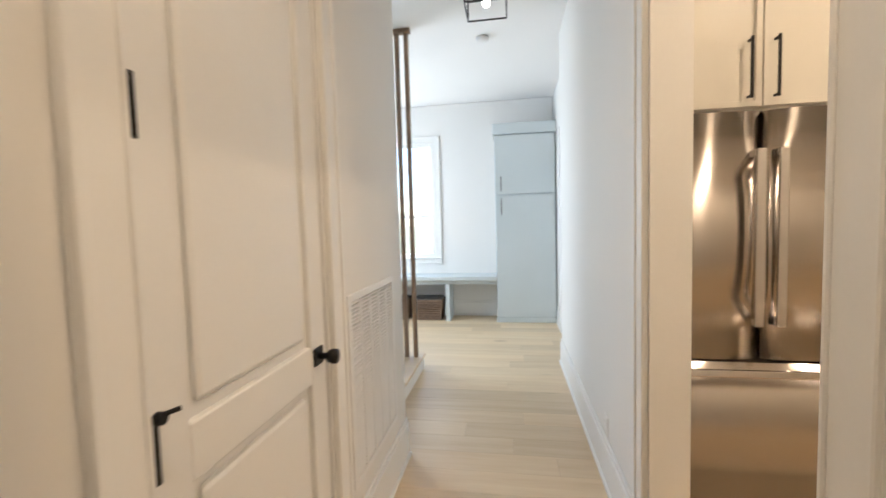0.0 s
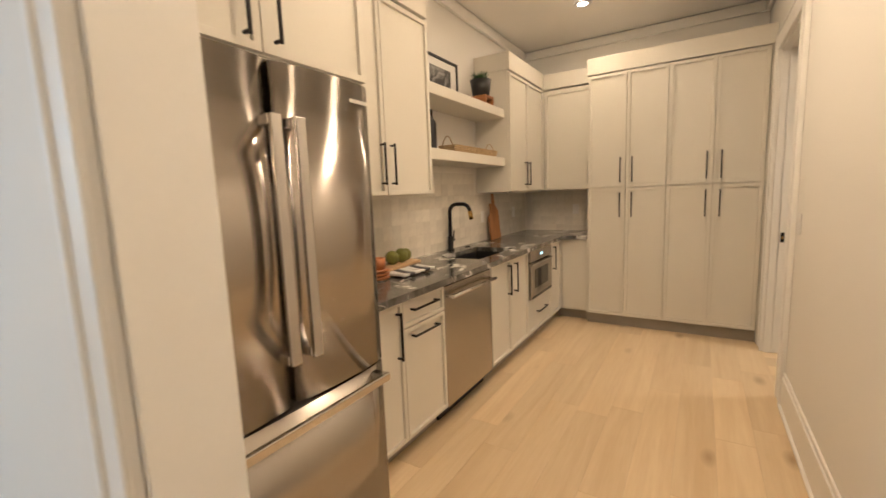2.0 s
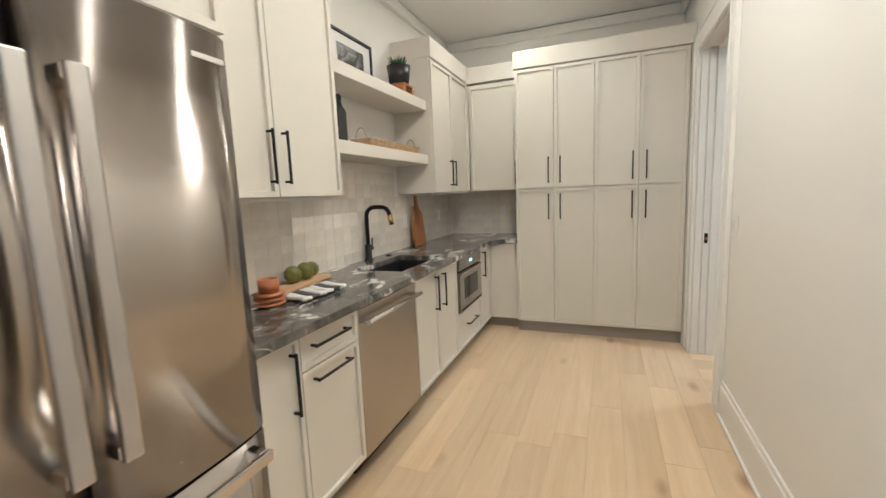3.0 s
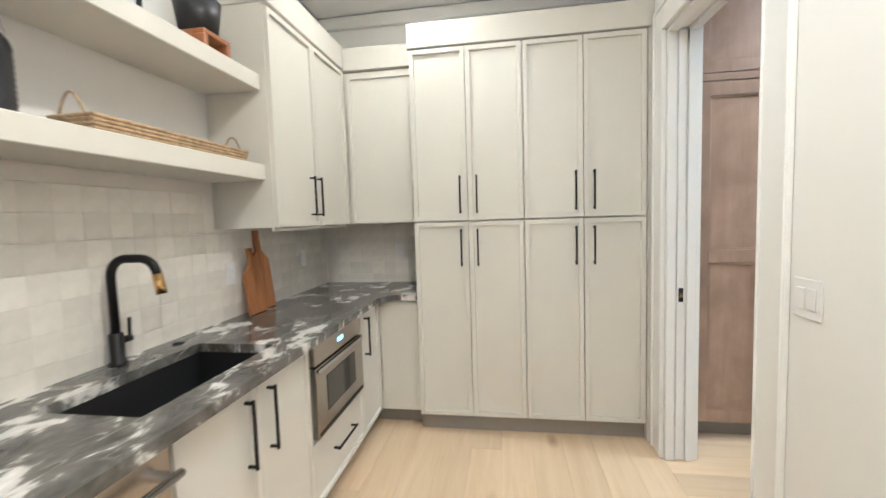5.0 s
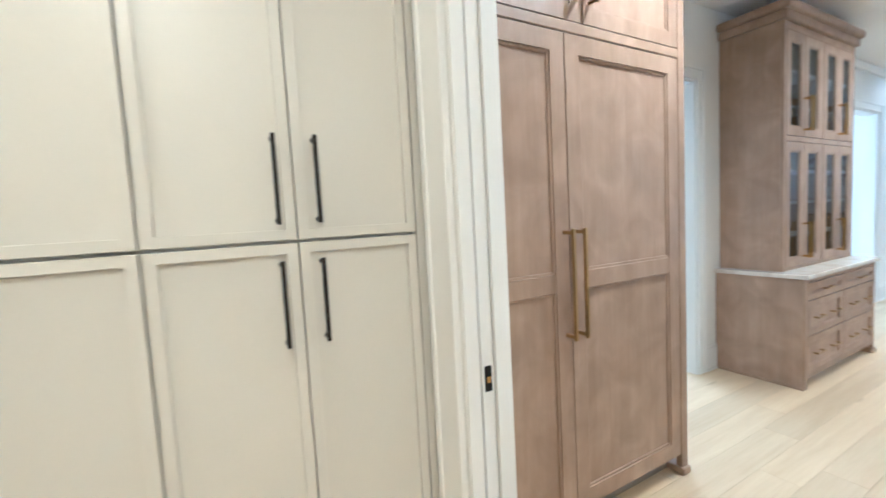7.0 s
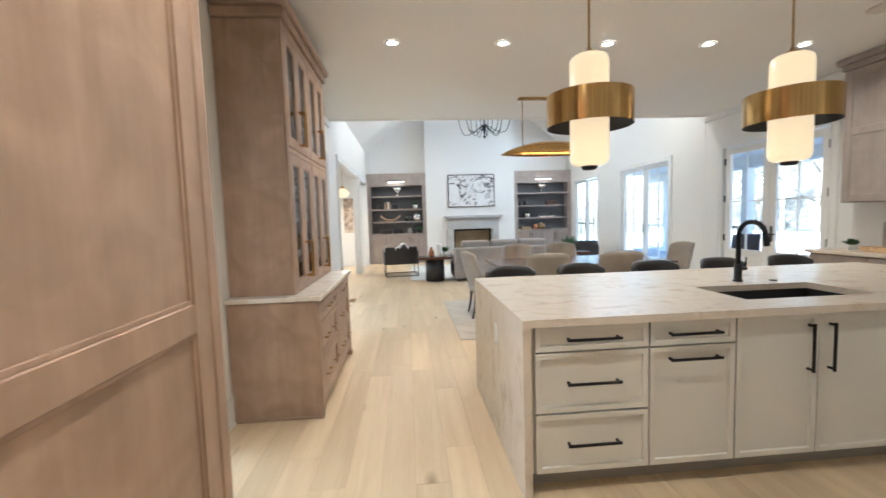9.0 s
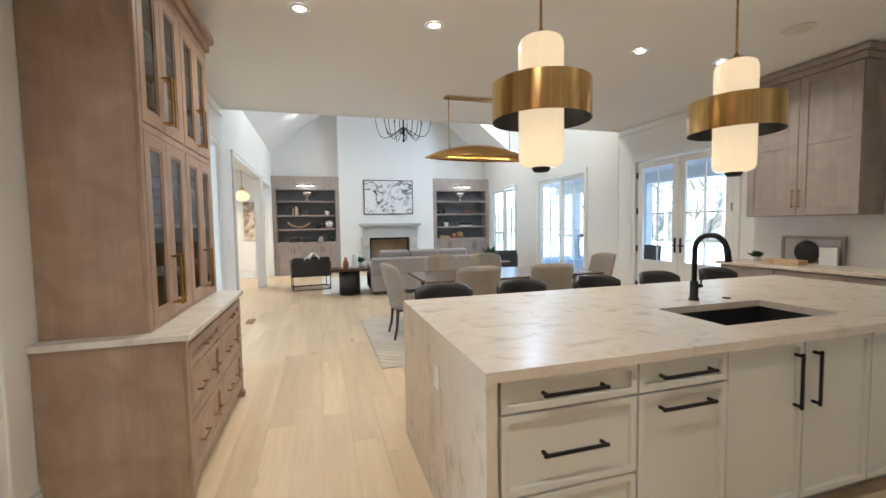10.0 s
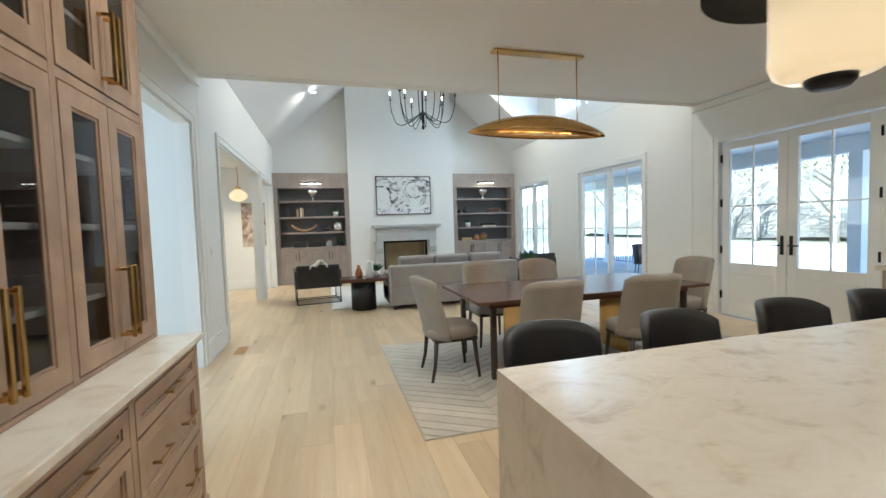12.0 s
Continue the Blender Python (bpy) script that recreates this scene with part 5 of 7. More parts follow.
part("ledge", box(HB - 0.03, EX - 0.004, -3.825, -2.288, 0.870, 0.904, 0.005, 2), HUTSTONE, hu, "cream stone ledge")
UN, UF = -2.385, -3.80      # near and far ends of the glazed upper part
part("side_panel", box(HU_ + 0.02, EX - 0.004, UN - 0.03, UN, 0.904, 2.86, 0.002), OAK_Z, hu)
part("side_panel", box(HU_ + 0.02, EX - 0.004, UF, UF + 0.03, 0.904, 2.86, 0.002), OAK_Z, hu)
part("divider", box(HU_ + 0.02, EX - 0.03, -3.105, -3.075, 0.92, 2.83), OAK_Z, hu)
for z0, z1 in ((2.83, 2.86), (0.904, 0.92), (1.95, 1.975)):
    for a, c in ((UF + 0.03, -3.105), (-3.075, UN - 0.03)):
        part("deck", box(HU_ + 0.02, EX - 0.03, a, c, z0, z1), OAK_Y, hu)
# back coloured almost black to carry the cupboard's inner shade
part("back_panel", box(EX - 0.03, EX - 0.008, UF + 0.03, UN - 0.03, 0.92, 2.83), CUPDARK, hu, "cupboard back darkened for inner shade")
for a in (UN - 0.04, UF, -3.12):
    part("stile", box(HU_ - 0.002, HU_ + 0.02, a, a + 0.04, 0.904, 2.86, 0.003), OAK_Z, hu)
for z0, z1 in ((0.904, 0.925), (1.945, 1.985), (2.80, 2.86)):
    part("rail", box(HU_ - 0.001, HU_ + 0.019, UF + 0.04, UN - 0.04, z0, z1, 0.003), OAK_Y, hu)
for z in (1.17, 1.44, 1.70, 2.22, 2.50):
    for a, c in ((-3.077, UN - 0.035), (UF + 0.035, -3.123)):
        part("inner_shelf", box(HU_ + 0.03, EX - 0.035, a, c, z, z + 0.022, 0.002), BOARDEDGE, hu, "shelf coloured pale for its daylit edge")
yy = (UF + 0.043, -3.445, -3.123, -3.077, -2.75, UN - 0.043)
for y0, y1, hyy in ((yy[0], yy[1] - 0.002, yy[1] - 0.024), (yy[1] + 0.002, yy[2], yy[1] + 0.024), (yy[3], yy[4] - 0.002, yy[4] - 0.024), (yy[4] + 0.002, yy[5], yy[4] + 0.024)):
    for z0, z1, h in ((0.93, 1.94, (0.99, 1.29)), (1.99, 2.795, (2.03, 2.31))):
        d = framed_door(hu, "glass_door", y0, y1, z0, z1, HU_ - 0.004, [], OAK_Z, 0.07, True)
        part("handle", pull((HU_ - 0.004, hyy, h[0]), (HU_ - 0.004, hyy, h[1]), (-1, 0, 0), 0.014, 0.05), BRASS, d, "brass square bar pull")
part("crown", join(box(HU_ - 0.03, EX - 0.004, UF - 0.03, UN + 0.03, 2.862, 2.93, 0.012, 2), box(HU_ - 0.06, EX - 0.004, UF - 0.06, UN + 0.06, 2.931, 3.0, 0.02, 2)), OAK_Y, hu)

# ---------- great room: island ----------
IX0, IX1, IY0, IY1 = 0.72, 4.215, -2.705, -1.245
isl = thing("kitchen_island", (2.4, -1.95, 0), "long greige island with drawers and black pulls", "island")
part("body", boxes([(IX0 + 0.04, 2.0, -2.35, -1.302, 0.11, 0.883), (2.92, IX1 - 0.045, -2.35, -1.302, 0.11, 0.883), (2.0, 2.92, -2.35, -1.302, 0.11, 0.645), (2.0, 2.92, -2.35, -2.0, 0.646, 0.883)]), CAB, isl)
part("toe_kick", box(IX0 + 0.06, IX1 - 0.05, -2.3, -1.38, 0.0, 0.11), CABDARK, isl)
IF = -1.30


def ifront(a, c, z0, z1, h):
    d = part("drawer" if h and abs(h[0] - h[2]) > 0.01 else "door", front_panel("x", a, c, z0, z1, IF, 1, 0.028), CAB, isl)
    if h:
        part("handle", pull((h[0], IF + 0.02, h[1]), (h[2], IF + 0.02, h[3]), (0, 1, 0), 0.013, 0.036), BLACK, d, "black bar pull")


for x0, x1, rows in ((3.555, 4.145, ((0.752, 0.875), (0.435, 0.742), (0.12, 0.425))), (3.085, 3.545, ((0.752, 0.875), (0.12, 0.742)))):
    for i, (z0, z1) in enumerate(rows):
        m_ = (x0 + x1) / 2
        hz = (z0 + z1) / 2 if (i == 0 or len(rows) == 3) else z1 - 0.06
        ifront(x0, x1, z0, z1, (m_ - 0.14, hz, m_ + 0.14, hz))
ifront(2.62, 3.075, 0.12, 0.875, (2.675, 0.57, 2.675, 0.83))
ifront(2.15, 2.612, 0.12, 0.875, (2.555, 0.57, 2.555, 0.83))
ifront(1.55, 2.14, 0.12, 0.875, (1.70, 0.82, 1.98, 0.82))
ifront(1.10, 1.54, 0.12, 0.875, (1.48, 0.57, 1.48, 0.83))
ifront(0.78, 1.09, 0.12, 0.875, (0.84, 0.57, 0.84, 0.83))
ISX0, ISX1, ISY0, ISY1 = 2.06, 2.865, -1.89, -1.46
top = bmesh.new()
for r in ((IX0, ISX0, IY0, IY1), (ISX1, IX1, IY0, IY1), (ISX0, ISX1, ISY1, IY1), (ISX0, ISX1, IY0, ISY0)):
    box(r[0], r[1], r[2], r[3], 0.884, 0.924, bm=top)
bmesh.ops.remove_doubles(top, verts=top.verts, dist=0.0004)
iw = thing("island_worktop", (2.4, -2.0, 0), "cream quartzite island top with waterfall ends", "worktop")
part("slab", top, QUARTZ, iw)
for x in (IX0, IX1 - 0.04):
    part("waterfall_panel", box(x, x + 0.04, IY0, IY1, 0.0, 0.8838), QUARTZ, iw)
sk2 = thing("island_sink", (2.46, -1.68, 0.67), "dark undermount island sink", "sink")
part("basin", basin(ISX0, ISX1, ISY0, ISY1, 0.665, 0.8835), SINKBLACK, sk2)
part("drain", lathe([(0.0, 0.6655), (0.045, 0.6655), (0.045, 0.669), (0.0, 0.669)], 20, (2.46, -1.68, 0)), BLACK, sk2)
outlet(IX1, -1.865, 0.692, "+x")

faucet((2.44, -2.03, 0.924), (0, 1), 0.42, 0.22, BLACK, BLACK, "dark swan-neck island faucet", 0.10)
single("worktop_button", lathe([(0.0, 0.924), (0.024, 0.924), (0.024, 0.93), (0.0, 0.932)], 18, (2.20, -2.0, 0)), BLACK, (2.2, -2.0, 0.924), "small dark push button on the island", "button")

# ---------- island pendants ----------


def island_pendant(x, y):
    p = thing("island_pendant", (x, y, 1.775), "opal glass cylinder pendant with a wide brushed brass band, lit", "pendant lamp", "island pendants", 0, True)
    r = 0.135
    prof = [(0.0, 0.0), (0.06, 0.0), (0.10, 0.006), (0.125, 0.022), (r, 0.055), (r, 0.725), (0.125, 0.757), (0.10, 0.774), (0.06, 0.78), (0.0, 0.78)]
    part("opal_shade", lathe(prof, 40), OPAL, p, "glowing opal glass shade")
    for name, rad, z0, z1, m_, lab in (("band", 0.296, 0.28, 0.50, BRASS, "brushed brass band"), ("band_lining", 0.2935, 0.2805, 0.4995, CERBLACK, "dark band lining")):
        b = lathe([(rad, z0), (rad, z1)], 64)
        for f in [f for f in b.faces if len(f.verts) > 4]:
            b.faces.remove(f)
        part(name, b, m_, p, lab)
    part("spoke", boxes([(-0.291, 0.291, -0.005, 0.005, 0.38, 0.392), (-0.005, 0.005, -0.291, 0.291, 0.392, 0.404)]), BLACK, p)
    part("bottom_cap", lathe([(0.0, -0.028), (0.042, -0.026), (0.055, -0.012), (0.057, 0.0), (0.0, 0.0)], 28), BLACK, p, "dark metal bottom cap")
    part("top_cap", lathe([(0.057, 0.78), (0.055, 0.795), (0.02, 0.805), (0.012, 0.83), (0.0, 0.83)], 24), OLDBRASS, p, "aged brass top cap")
    part("stem", tube([(0, 0, 0.82), (0, 0, 3.12 - 1.775)], 0.008, 10), OLDBRASS, p, "slim brass stem")
    part("canopy", lathe([(0.0, 1.32), (0.065, 1.322), (0.065, 1.344), (0.0, 1.344)], 24), OLDBRASS, p)
    return p


pd = island_pendant(3.43, -2.235)
copy_thing(pd, pose(1.89, -2.22, 1.775))

# ---------- wall cabinets and counter at the west wall ----------
wc = thing("kitchen_wall_cabinet", (-0.6, -3.26, 1.47), "tall grey-taupe oak wall cabinet with framed doors", "cabinet")
part("body", box(WX + 0.004, -0.385, -3.83, -2.70, 1.47, 2.98, 0.003), OAKGREY, wc)
for y0, y1, hyy in ((-3.825, -3.268, -3.30), (-3.262, -2.705, -3.23)):
    b = bmesh.new()
    for a, c in ((y0, y0 + 0.085), (y1 - 0.085, y1)):
        box(-0.385, -0.362, a, c, 1.475, 2.975, 0.003, 1, b)
    for z in (1.52, 2.28, 2.93):
        box(-0.385, -0.363, y0 + 0.085, y1 - 0.085, z - 0.042, z + 0.042, 0.003, 1, b)
    d = part("door", b, OAKGREY, wc)
    for e, f in ((1.56, 2.24), (2.32, 2.89)):
        part("panel", box(-0.385, -0.373, y0 + 0.082, y1 - 0.082, e, f), OAKGREY, d)
    part("handle", pull((-0.362, hyy, 1.56), (-0.362, hyy, 1.76), (1, 0, 0), 0.012, 0.035), OLDBRASS, d, "brass bar pull")
part("crown", join(box(WX + 0.004, -0.35, -3.86, -2.67, 2.982, 3.05, 0.01, 2), box(WX + 0.004, -0.31, -3.90, -2.63, 3.051, 3.118, 0.02, 2)), OAKGREY, wc)
wb = thing("kitchen_base_cabinet", (-0.45, -2.4, 0), "grey-taupe oak base cabinets under a pale counter", "cabinet")
part("body", box(WX + 0.004, -0.16, -3.99, -0.72, 0.10, 0.88, 0.003), OAKGREY, wb)
part("toe_kick", box(WX + 0.05, -0.22, -3.97, -0.74, 0.0, 0.10), CABDARK, wb)
for i in range(5):
    y0 = -3.97 + i * 0.65
    part("door", box(-0.16, -0.14, y0, y0 + 0.64, 0.12, 0.87, 0.004), OAKGREY, wb)
single("kitchen_worktop", box(WX + 0.004, -0.11, -4.02, -0.70, 0.882, 0.92, 0.004), QUARTZ, (-0.45, -2.4, 0.882), "pale quartzite counter along the west wall", "worktop")
structure("backsplash_kitchen", box(WX + 0.001, WX + 0.016, -4.0, -0.7, 0.921, 1.469), SLABSPLASH, "pale polished slab backsplash", "backsplash")


def plant(name, at, pot_r, pot_h, leaf_len, n, pot_mat, label, upright=0.5, seed=1, leaf_w=0.016):
    p = thing(name, at, label, "plant", "", 0, True)
    part("pot", lathe([(0.0, 0.0), (pot_r * 0.8, 0.0), (pot_r, pot_h), (pot_r * 0.88, pot_h), (pot_r * 0.85, pot_h * 0.85), (0.0, pot_h * 0.85)], 20), pot_mat, p, "small planter pot")
    rng_ = random.Random(seed)
    b = bmesh.new()
    for i in range(n):
        a = rng_.uniform(0, 2 * math.pi)
        t_ = rng_.uniform(0.15, 1.0)
        d = Vector((math.cos(a) * t_, math.sin(a) * t_, upright + rng_.uniform(0, 0.6))).normalized()
        s = d.cross(Vector((0, 0, 1))).normalized() if abs(d.z) < 0.98 else Vector((1, 0, 0))
        L = leaf_len * rng_.uniform(0.6, 1.1)
        o = Vector((math.cos(a) * pot_r * 0.3, math.sin(a) * pot_r * 0.3, pot_h * 0.85))
        w = leaf_w * rng_.uniform(0.7, 1.2)
        m1 = o + d * L * 0.5
        tip = o + d * L - Vector((0, 0, L * 0.12))
        vs = [b.verts.new(q) for q in (o - s * w * 0.3, o + s * w * 0.3, m1 + s * w, tip, m1 - s * w)]
        b.faces.new(vs)
    part("leaves", b, LEAF, p, "green leaves")
    return p


plant("potted_plant", (-0.42, -3.72, 0.92), 0.045, 0.06, 0.11, 70, CERWHITE, "small leafy green plant on the kitchen counter", 0.4, 3)
single("wooden_box", box(-0.45, -0.30, -3.55, -3.18, 0.92, 0.975, 0.004), BOARDPALE, (-0.38, -3.36, 0.92), "low pale wooden box on the kitchen counter", "box")
tr = thing("framed_tray", (-0.66, -3.3, 0.92), "grey framed tray leaning on the backsplash", "tray")
part("frame", boxes([(-0.69, -0.67, -3.62, -2.98, 0.92, 0.95), (-0.70, -0.68, -3.62, -2.98, 1.20, 1.235), (-0.695, -0.675, -3.62, -3.585, 0.95, 1.20), (-0.695, -0.675, -3.015, -2.98, 0.95, 1.20)], 0.003), OAKGREY, tr)
part("board", box(-0.70, -0.692, -3.585, -3.015, 0.95, 1.2), LIMESTONE, tr)
single("round_board", lathe([(0.0, -0.012), (0.13, -0.012), (0.13, 0.0), (0.0, 0.0)], 32, (-0.64, -3.32, 1.052), "x"), CERBLACK, (-0.64, -3.32, 0.92), "round black serving board leaning upright", "board")
single("cookbook", box(-0.63, -0.60, -3.17, -3.0, 0.92, 1.12, 0.003), CERWHITE, (-0.615, -3.08, 0.92), "white cookbook standing on the counter", "book")
single("ceiling_speaker", lathe([(0.0, H - 0.004), (0.115, H - 0.004), (0.12, H - 0.001), (0.0, H - 0.001)], 36, (0.61, -2.66, 0)), GROUT, (0.61, -2.66, H - 0.004), "round flush ceiling speaker grille", "speaker")
vt = thing("floor_register", (5.80, -6.79, 0.001), "small bronze floor air register", "register")
part("frame", boxes([(5.74, 5.86, -6.95, -6.94, 0.001, 0.006), (5.74, 5.86, -6.65, -6.64, 0.001, 0.006), (5.74, 5.75, -6.94, -6.65, 0.001, 0.006), (5.85, 5.86, -6.94, -6.65, 0.001, 0.006)]), OLDBRASS, vt)
for i in range(9):
    part("bar", box(5.752, 5.848, -6.93 + i * 0.032, -6.915 + i * 0.032, 0.001, 0.005), OLDBRASS, vt)

# ---------- dining ----------
rug = thing("dining_rug", (2.2, -5.18, 0), "cream and grey chevron wool rug under the dining table", "rug")
part("backing", box(0.2, 4.19, -6.33, -4.02, 0.0005, 0.007, 0.003), RUGDARK, rug)
NC, PITCH = 7, 0.118
cw = (4.18 - 0.21) / NC


def clip_y(poly, lim, keep_below):
    """Cut a polygon at the line y = lim."""
    out = []
    for (xa, ya), (xb, yb) in zip(poly, poly[1:] + poly[:1]):
        ina, inb = (ya <= lim, yb <= lim) if keep_below else (ya >= lim, yb >= lim)
        if ina:
            out.append((xa, ya))
        if ina != inb:
            t_ = (lim - ya) / (yb - ya)
            out.append((xa + (xb - xa) * t_, lim))
    return out


for c in range(NC):
    xa, xb = 0.212 + c * cw, 0.212 + (c + 1) * cw - 0.004
    for i in range(-6, 22):
        yb = -6.32 + i * PITCH
        r0, r1 = (0.0, cw * 0.62) if c % 2 else (cw * 0.62, 0.0)
        w = PITCH * (0.90 if i % 3 else 0.80)
        poly = clip_y(clip_y([(xa, yb + r0), (xb, yb + r1), (xb, yb + r1 + w), (xa, yb + r0 + w)], -4.025, True), -6.325, False)
        if len(poly) < 3 or max(p[1] for p in poly) - min(p[1] for p in poly) < 0.02:
            continue
        part("chevron_strip", prism(poly, 0.006, 0.0115), RUG, rug)

tb = thing("dining_table", (2.3, -5.27, 0.012), "long dark walnut dining table with slim legs and brass feet", "table")
part("tabletop", box(1.05, 3.54, -5.86, -4.70, 0.722, 0.752, 0.006, 2), WALNUT, tb)
part("apron", boxes([(1.2, 3.38, -5.74, -5.71, 0.665, 0.722), (1.2, 3.38, -4.85, -4.82, 0.665, 0.722)], 0.003), WALNUT, tb)
for x in (1.22, 3.34):
    for y in (-5.72, -4.86):
        part("leg", boxes([(x - 0.024, x + 0.024, y - 0.024, y + 0.024, 0.012, 0.722)], 0.004), LEGWOOD, tb)
for x in (1.75, 2.95):
    part("brass_pedestal", box(x - 0.012, x + 0.012, -5.5, -5.04, 0.012, 0.722, 0.003), BRASS, tb, "brass blade support")


def dining_chair():
    c = thing("dining_chair", (0, 0, 0), "greige upholstered dining chair with a curved back and dark tapered legs", "chair", "chairs round the dining table", 0, True)

    def back(u, v):
        a = (u - 0.5) * math.radians(112)
        w = 0.33 - 0.02 * v
        z = 0.38 + (0.56 - 0.05 * abs(2 * u - 1) ** 4) * v
        return (w * math.sin(a), 0.12 - 0.33 * math.cos(a) - 0.13 * v, z)

    part("backrest", shell(back, 20, 10, 0.055), FABRIC, c)
    b = bmesh.new()
    n = 24
    ring = []
    for r, z in ((0.88, 0.375), (0.98, 0.39), (1.0, 0.43), (0.97, 0.465), (0.85, 0.48)):
        row = []
        for i in range(n):
            a = 2 * math.pi * i / n
            ca, sa = math.cos(a), math.sin(a)
            px = 0.25 * r * math.copysign(abs(ca) ** 0.6, ca)
            py = 0.25 * r * math.copysign(abs(sa) ** 0.6, sa)
            row.append(b.verts.new((px, py, z)))
        ring.append(row)
    for r0, r1 in zip(ring, ring[1:]):
        for i in range(n):
            f = b.faces.new((r0[i], r0[(i + 1) % n], r1[(i + 1) % n], r1[i]))
            f.smooth = True
    b.faces.new(ring[0][::-1])
    b.faces.new(ring[-1])
    part("seat", b, FABRIC, c)
    part("seat_frame", box(-0.21, 0.21, -0.2, 0.21, 0.345, 0.378, 0.01, 2), LEGWOOD, c)
    for sx in (-1, 1):
        for sy in (-1, 1):
            part("leg", tube([(sx * 0.185, sy * 0.18, 0.36), (sx * 0.20, sy * 0.20, 0.15), (sx * 0.215, sy * (0.215 if sy > 0 else 0.235), 0.0)], 0.022, 8, None, 0.013), LEGWOOD, c)
    return c


ch = dining_chair()
ch.matrix_world = pose(3.66, -5.18, 0.012, 0, 0, 90)
for x, y, a in ((2.98, -4.62, 178), (2.02, -4.58, 174), (2.90, -6.02, 0), (2.14, -6.02, 4), (0.78, -5.35, -92)):
    copy_thing(ch, pose(x, y, 0.012, 0, 0, a))


def bar_stool():
    s = thing("bar_stool", (0, 0, 0), "charcoal leather counter stool with a low curved back", "stool", "stools at the island", 0, True)

    def back(u, v):
        a = (u - 0.5) * math.radians(120)
        z = 0.64 + (0.335 - 0.05 * abs(2 * u - 1) ** 4) * v
        return (0.255 * math.sin(a), 0.03 - 0.25 * math.cos(a) - 0.05 * v, z)

    part("backrest", shell(back, 18, 7, 0.035), LEATHER, s)
    part("seat", box(-0.215, 0.215, -0.20, 0.215, 0.60, 0.675, 0.03, 3), LEATHER, s)
    for sx in (-1, 1):
        for sy in (-1, 1):
            part("leg", tube([(sx * 0.17, sy * 0.16, 0.61), (sx * 0.21, sy * 0.20, 0.0)], 0.013, 8), BLACK, s)
    part("footrest", join(tube([(-0.195, 0.185, 0.2), (0.195, 0.185, 0.2)], 0.009, 8), tube([(-0.195, -0.185, 0.2), (0.195, -0.185, 0.2)], 0.009, 8), tube([(-0.195, -0.185, 0.2), (-0.195, 0.185, 0.2)], 0.009, 8), tube([(0.195, -0.185, 0.2), (0.195, 0.185, 0.2)], 0.009, 8)), BLACK, s)
    return s


st = bar_stool()
st.matrix_world = pose(3.84, -2.82, 0, 0, 0, 0)
for x, a in ((3.18, 3), (2.48, -2), (1.80, 2), (1.115, 0)):
    copy_thing(st, pose(x, -2.80, 0, 0, 0, a))

ln = thing("linear_dome_pendant", (2.615, -5.27, 2.315), "long brushed brass boat-shaped pendant over the dining table", "pendant lamp", "", 0, True)


def boat(u, v):
    x = (u - 0.5) * 1.55
    prof = max(0.0, 1 - (2 * u - 1) ** 2)
    half = 0.22 * prof ** 0.6 + 0.004
    a = (v - 0.5) * math.pi
    return (x, half * math.sin(a), 0.185 * prof ** 0.9 * math.cos(a))


part("shade", shell(boat, 30, 14, 0.006), BRASS, ln)
part("led_bar", box(-0.46, 0.46, -0.03, 0.03, 0.004, 0.014, 0.003), BRASS, ln, "slim lamp bar under the shade")
for x in (-0.44, 0.44):
    part("rod", tube([(x, 0, 0.12), (x, 0, 0.80)], 0.006, 8), BRASS, ln)
part("canopy", box(-0.5, 0.5, -0.055, 0.055, 0.782, 0.804, 0.004), BRASS, ln)
area("dome_pendant_lamp", (2.615, -5.27, 2.333), (2.615, -5.27, 3), 0.9, 0.05, 6.0, WARM)

# ---------- living room ----------
lr = single("living_rug", box(0.4, 4.72, -11.9, -8.9, 0.0005, 0.012, 0.004), RUGWHITE, (2.5, -10.4, 0), "large cream living room rug", "rug")
so = thing("sofa", (2.55, -8.9, 0), "grey linen sofa seen from behind with loose back cushions", "sofa")
part("frame", box(1.36, 3.75, -9.36, -8.42, 0.07, 0.40, 0.03, 2), SOFAFAB, so)
part("backrest", box(1.36, 3.75, -8.62, -8.415, 0.38, 0.76, 0.04, 3), SOFAFAB, so)
for x in (1.36, 3.55):
    part("arm", box(x, x + 0.2, -9.37, -8.6, 0.10, 0.62, 0.04, 3), SOFAFAB, so)
for i in range(3):
    x = 1.58 + i * 0.66
    part("seat_cushion", box(x, x + 0.645, -9.38, -8.72, 0.40, 0.55, 0.04, 3), SOFAFAB, so)
    part("back_cushion", box(x, x + 0.645, -8.86, -8.64, 0.55, 0.90, 0.06, 3), SOFAFAB, so)
for x in (1.45, 3.66):
    for y in (-9.28, -8.5):
        part("leg", box(x - 0.03, x + 0.03, y - 0.03, y + 0.03, 0.0, 0.07), LEGWOOD, so)


def drum_table(x, y):
    t = thing("side_table", (x, y, 0), "dark side table with a fluted drum base and walnut top", "table", "sofa side tables", 0, True)
    part("drum_base", lathe([(0.0, 0.0), (0.21, 0.0), (0.21, 0.50), (0.0, 0.50)], 96, (0, 0, 0), "z", None, 0.02, 32), LEATHER, t)
    part("top", box(-0.40, 0.40, -0.26, 0.26, 0.50, 0.56, 0.006), WALNUT, t, "dark walnut top")
    return t


drum_table(4.17, -8.82)
drum_table(0.95, -8.82)


def vase(name, at, prof, material, label, n=22, cat="vase"):
    return single(name, lathe([(r, z + at[2]) for r, z in prof], n, (at[0], at[1], 0)), material, at, label, cat)


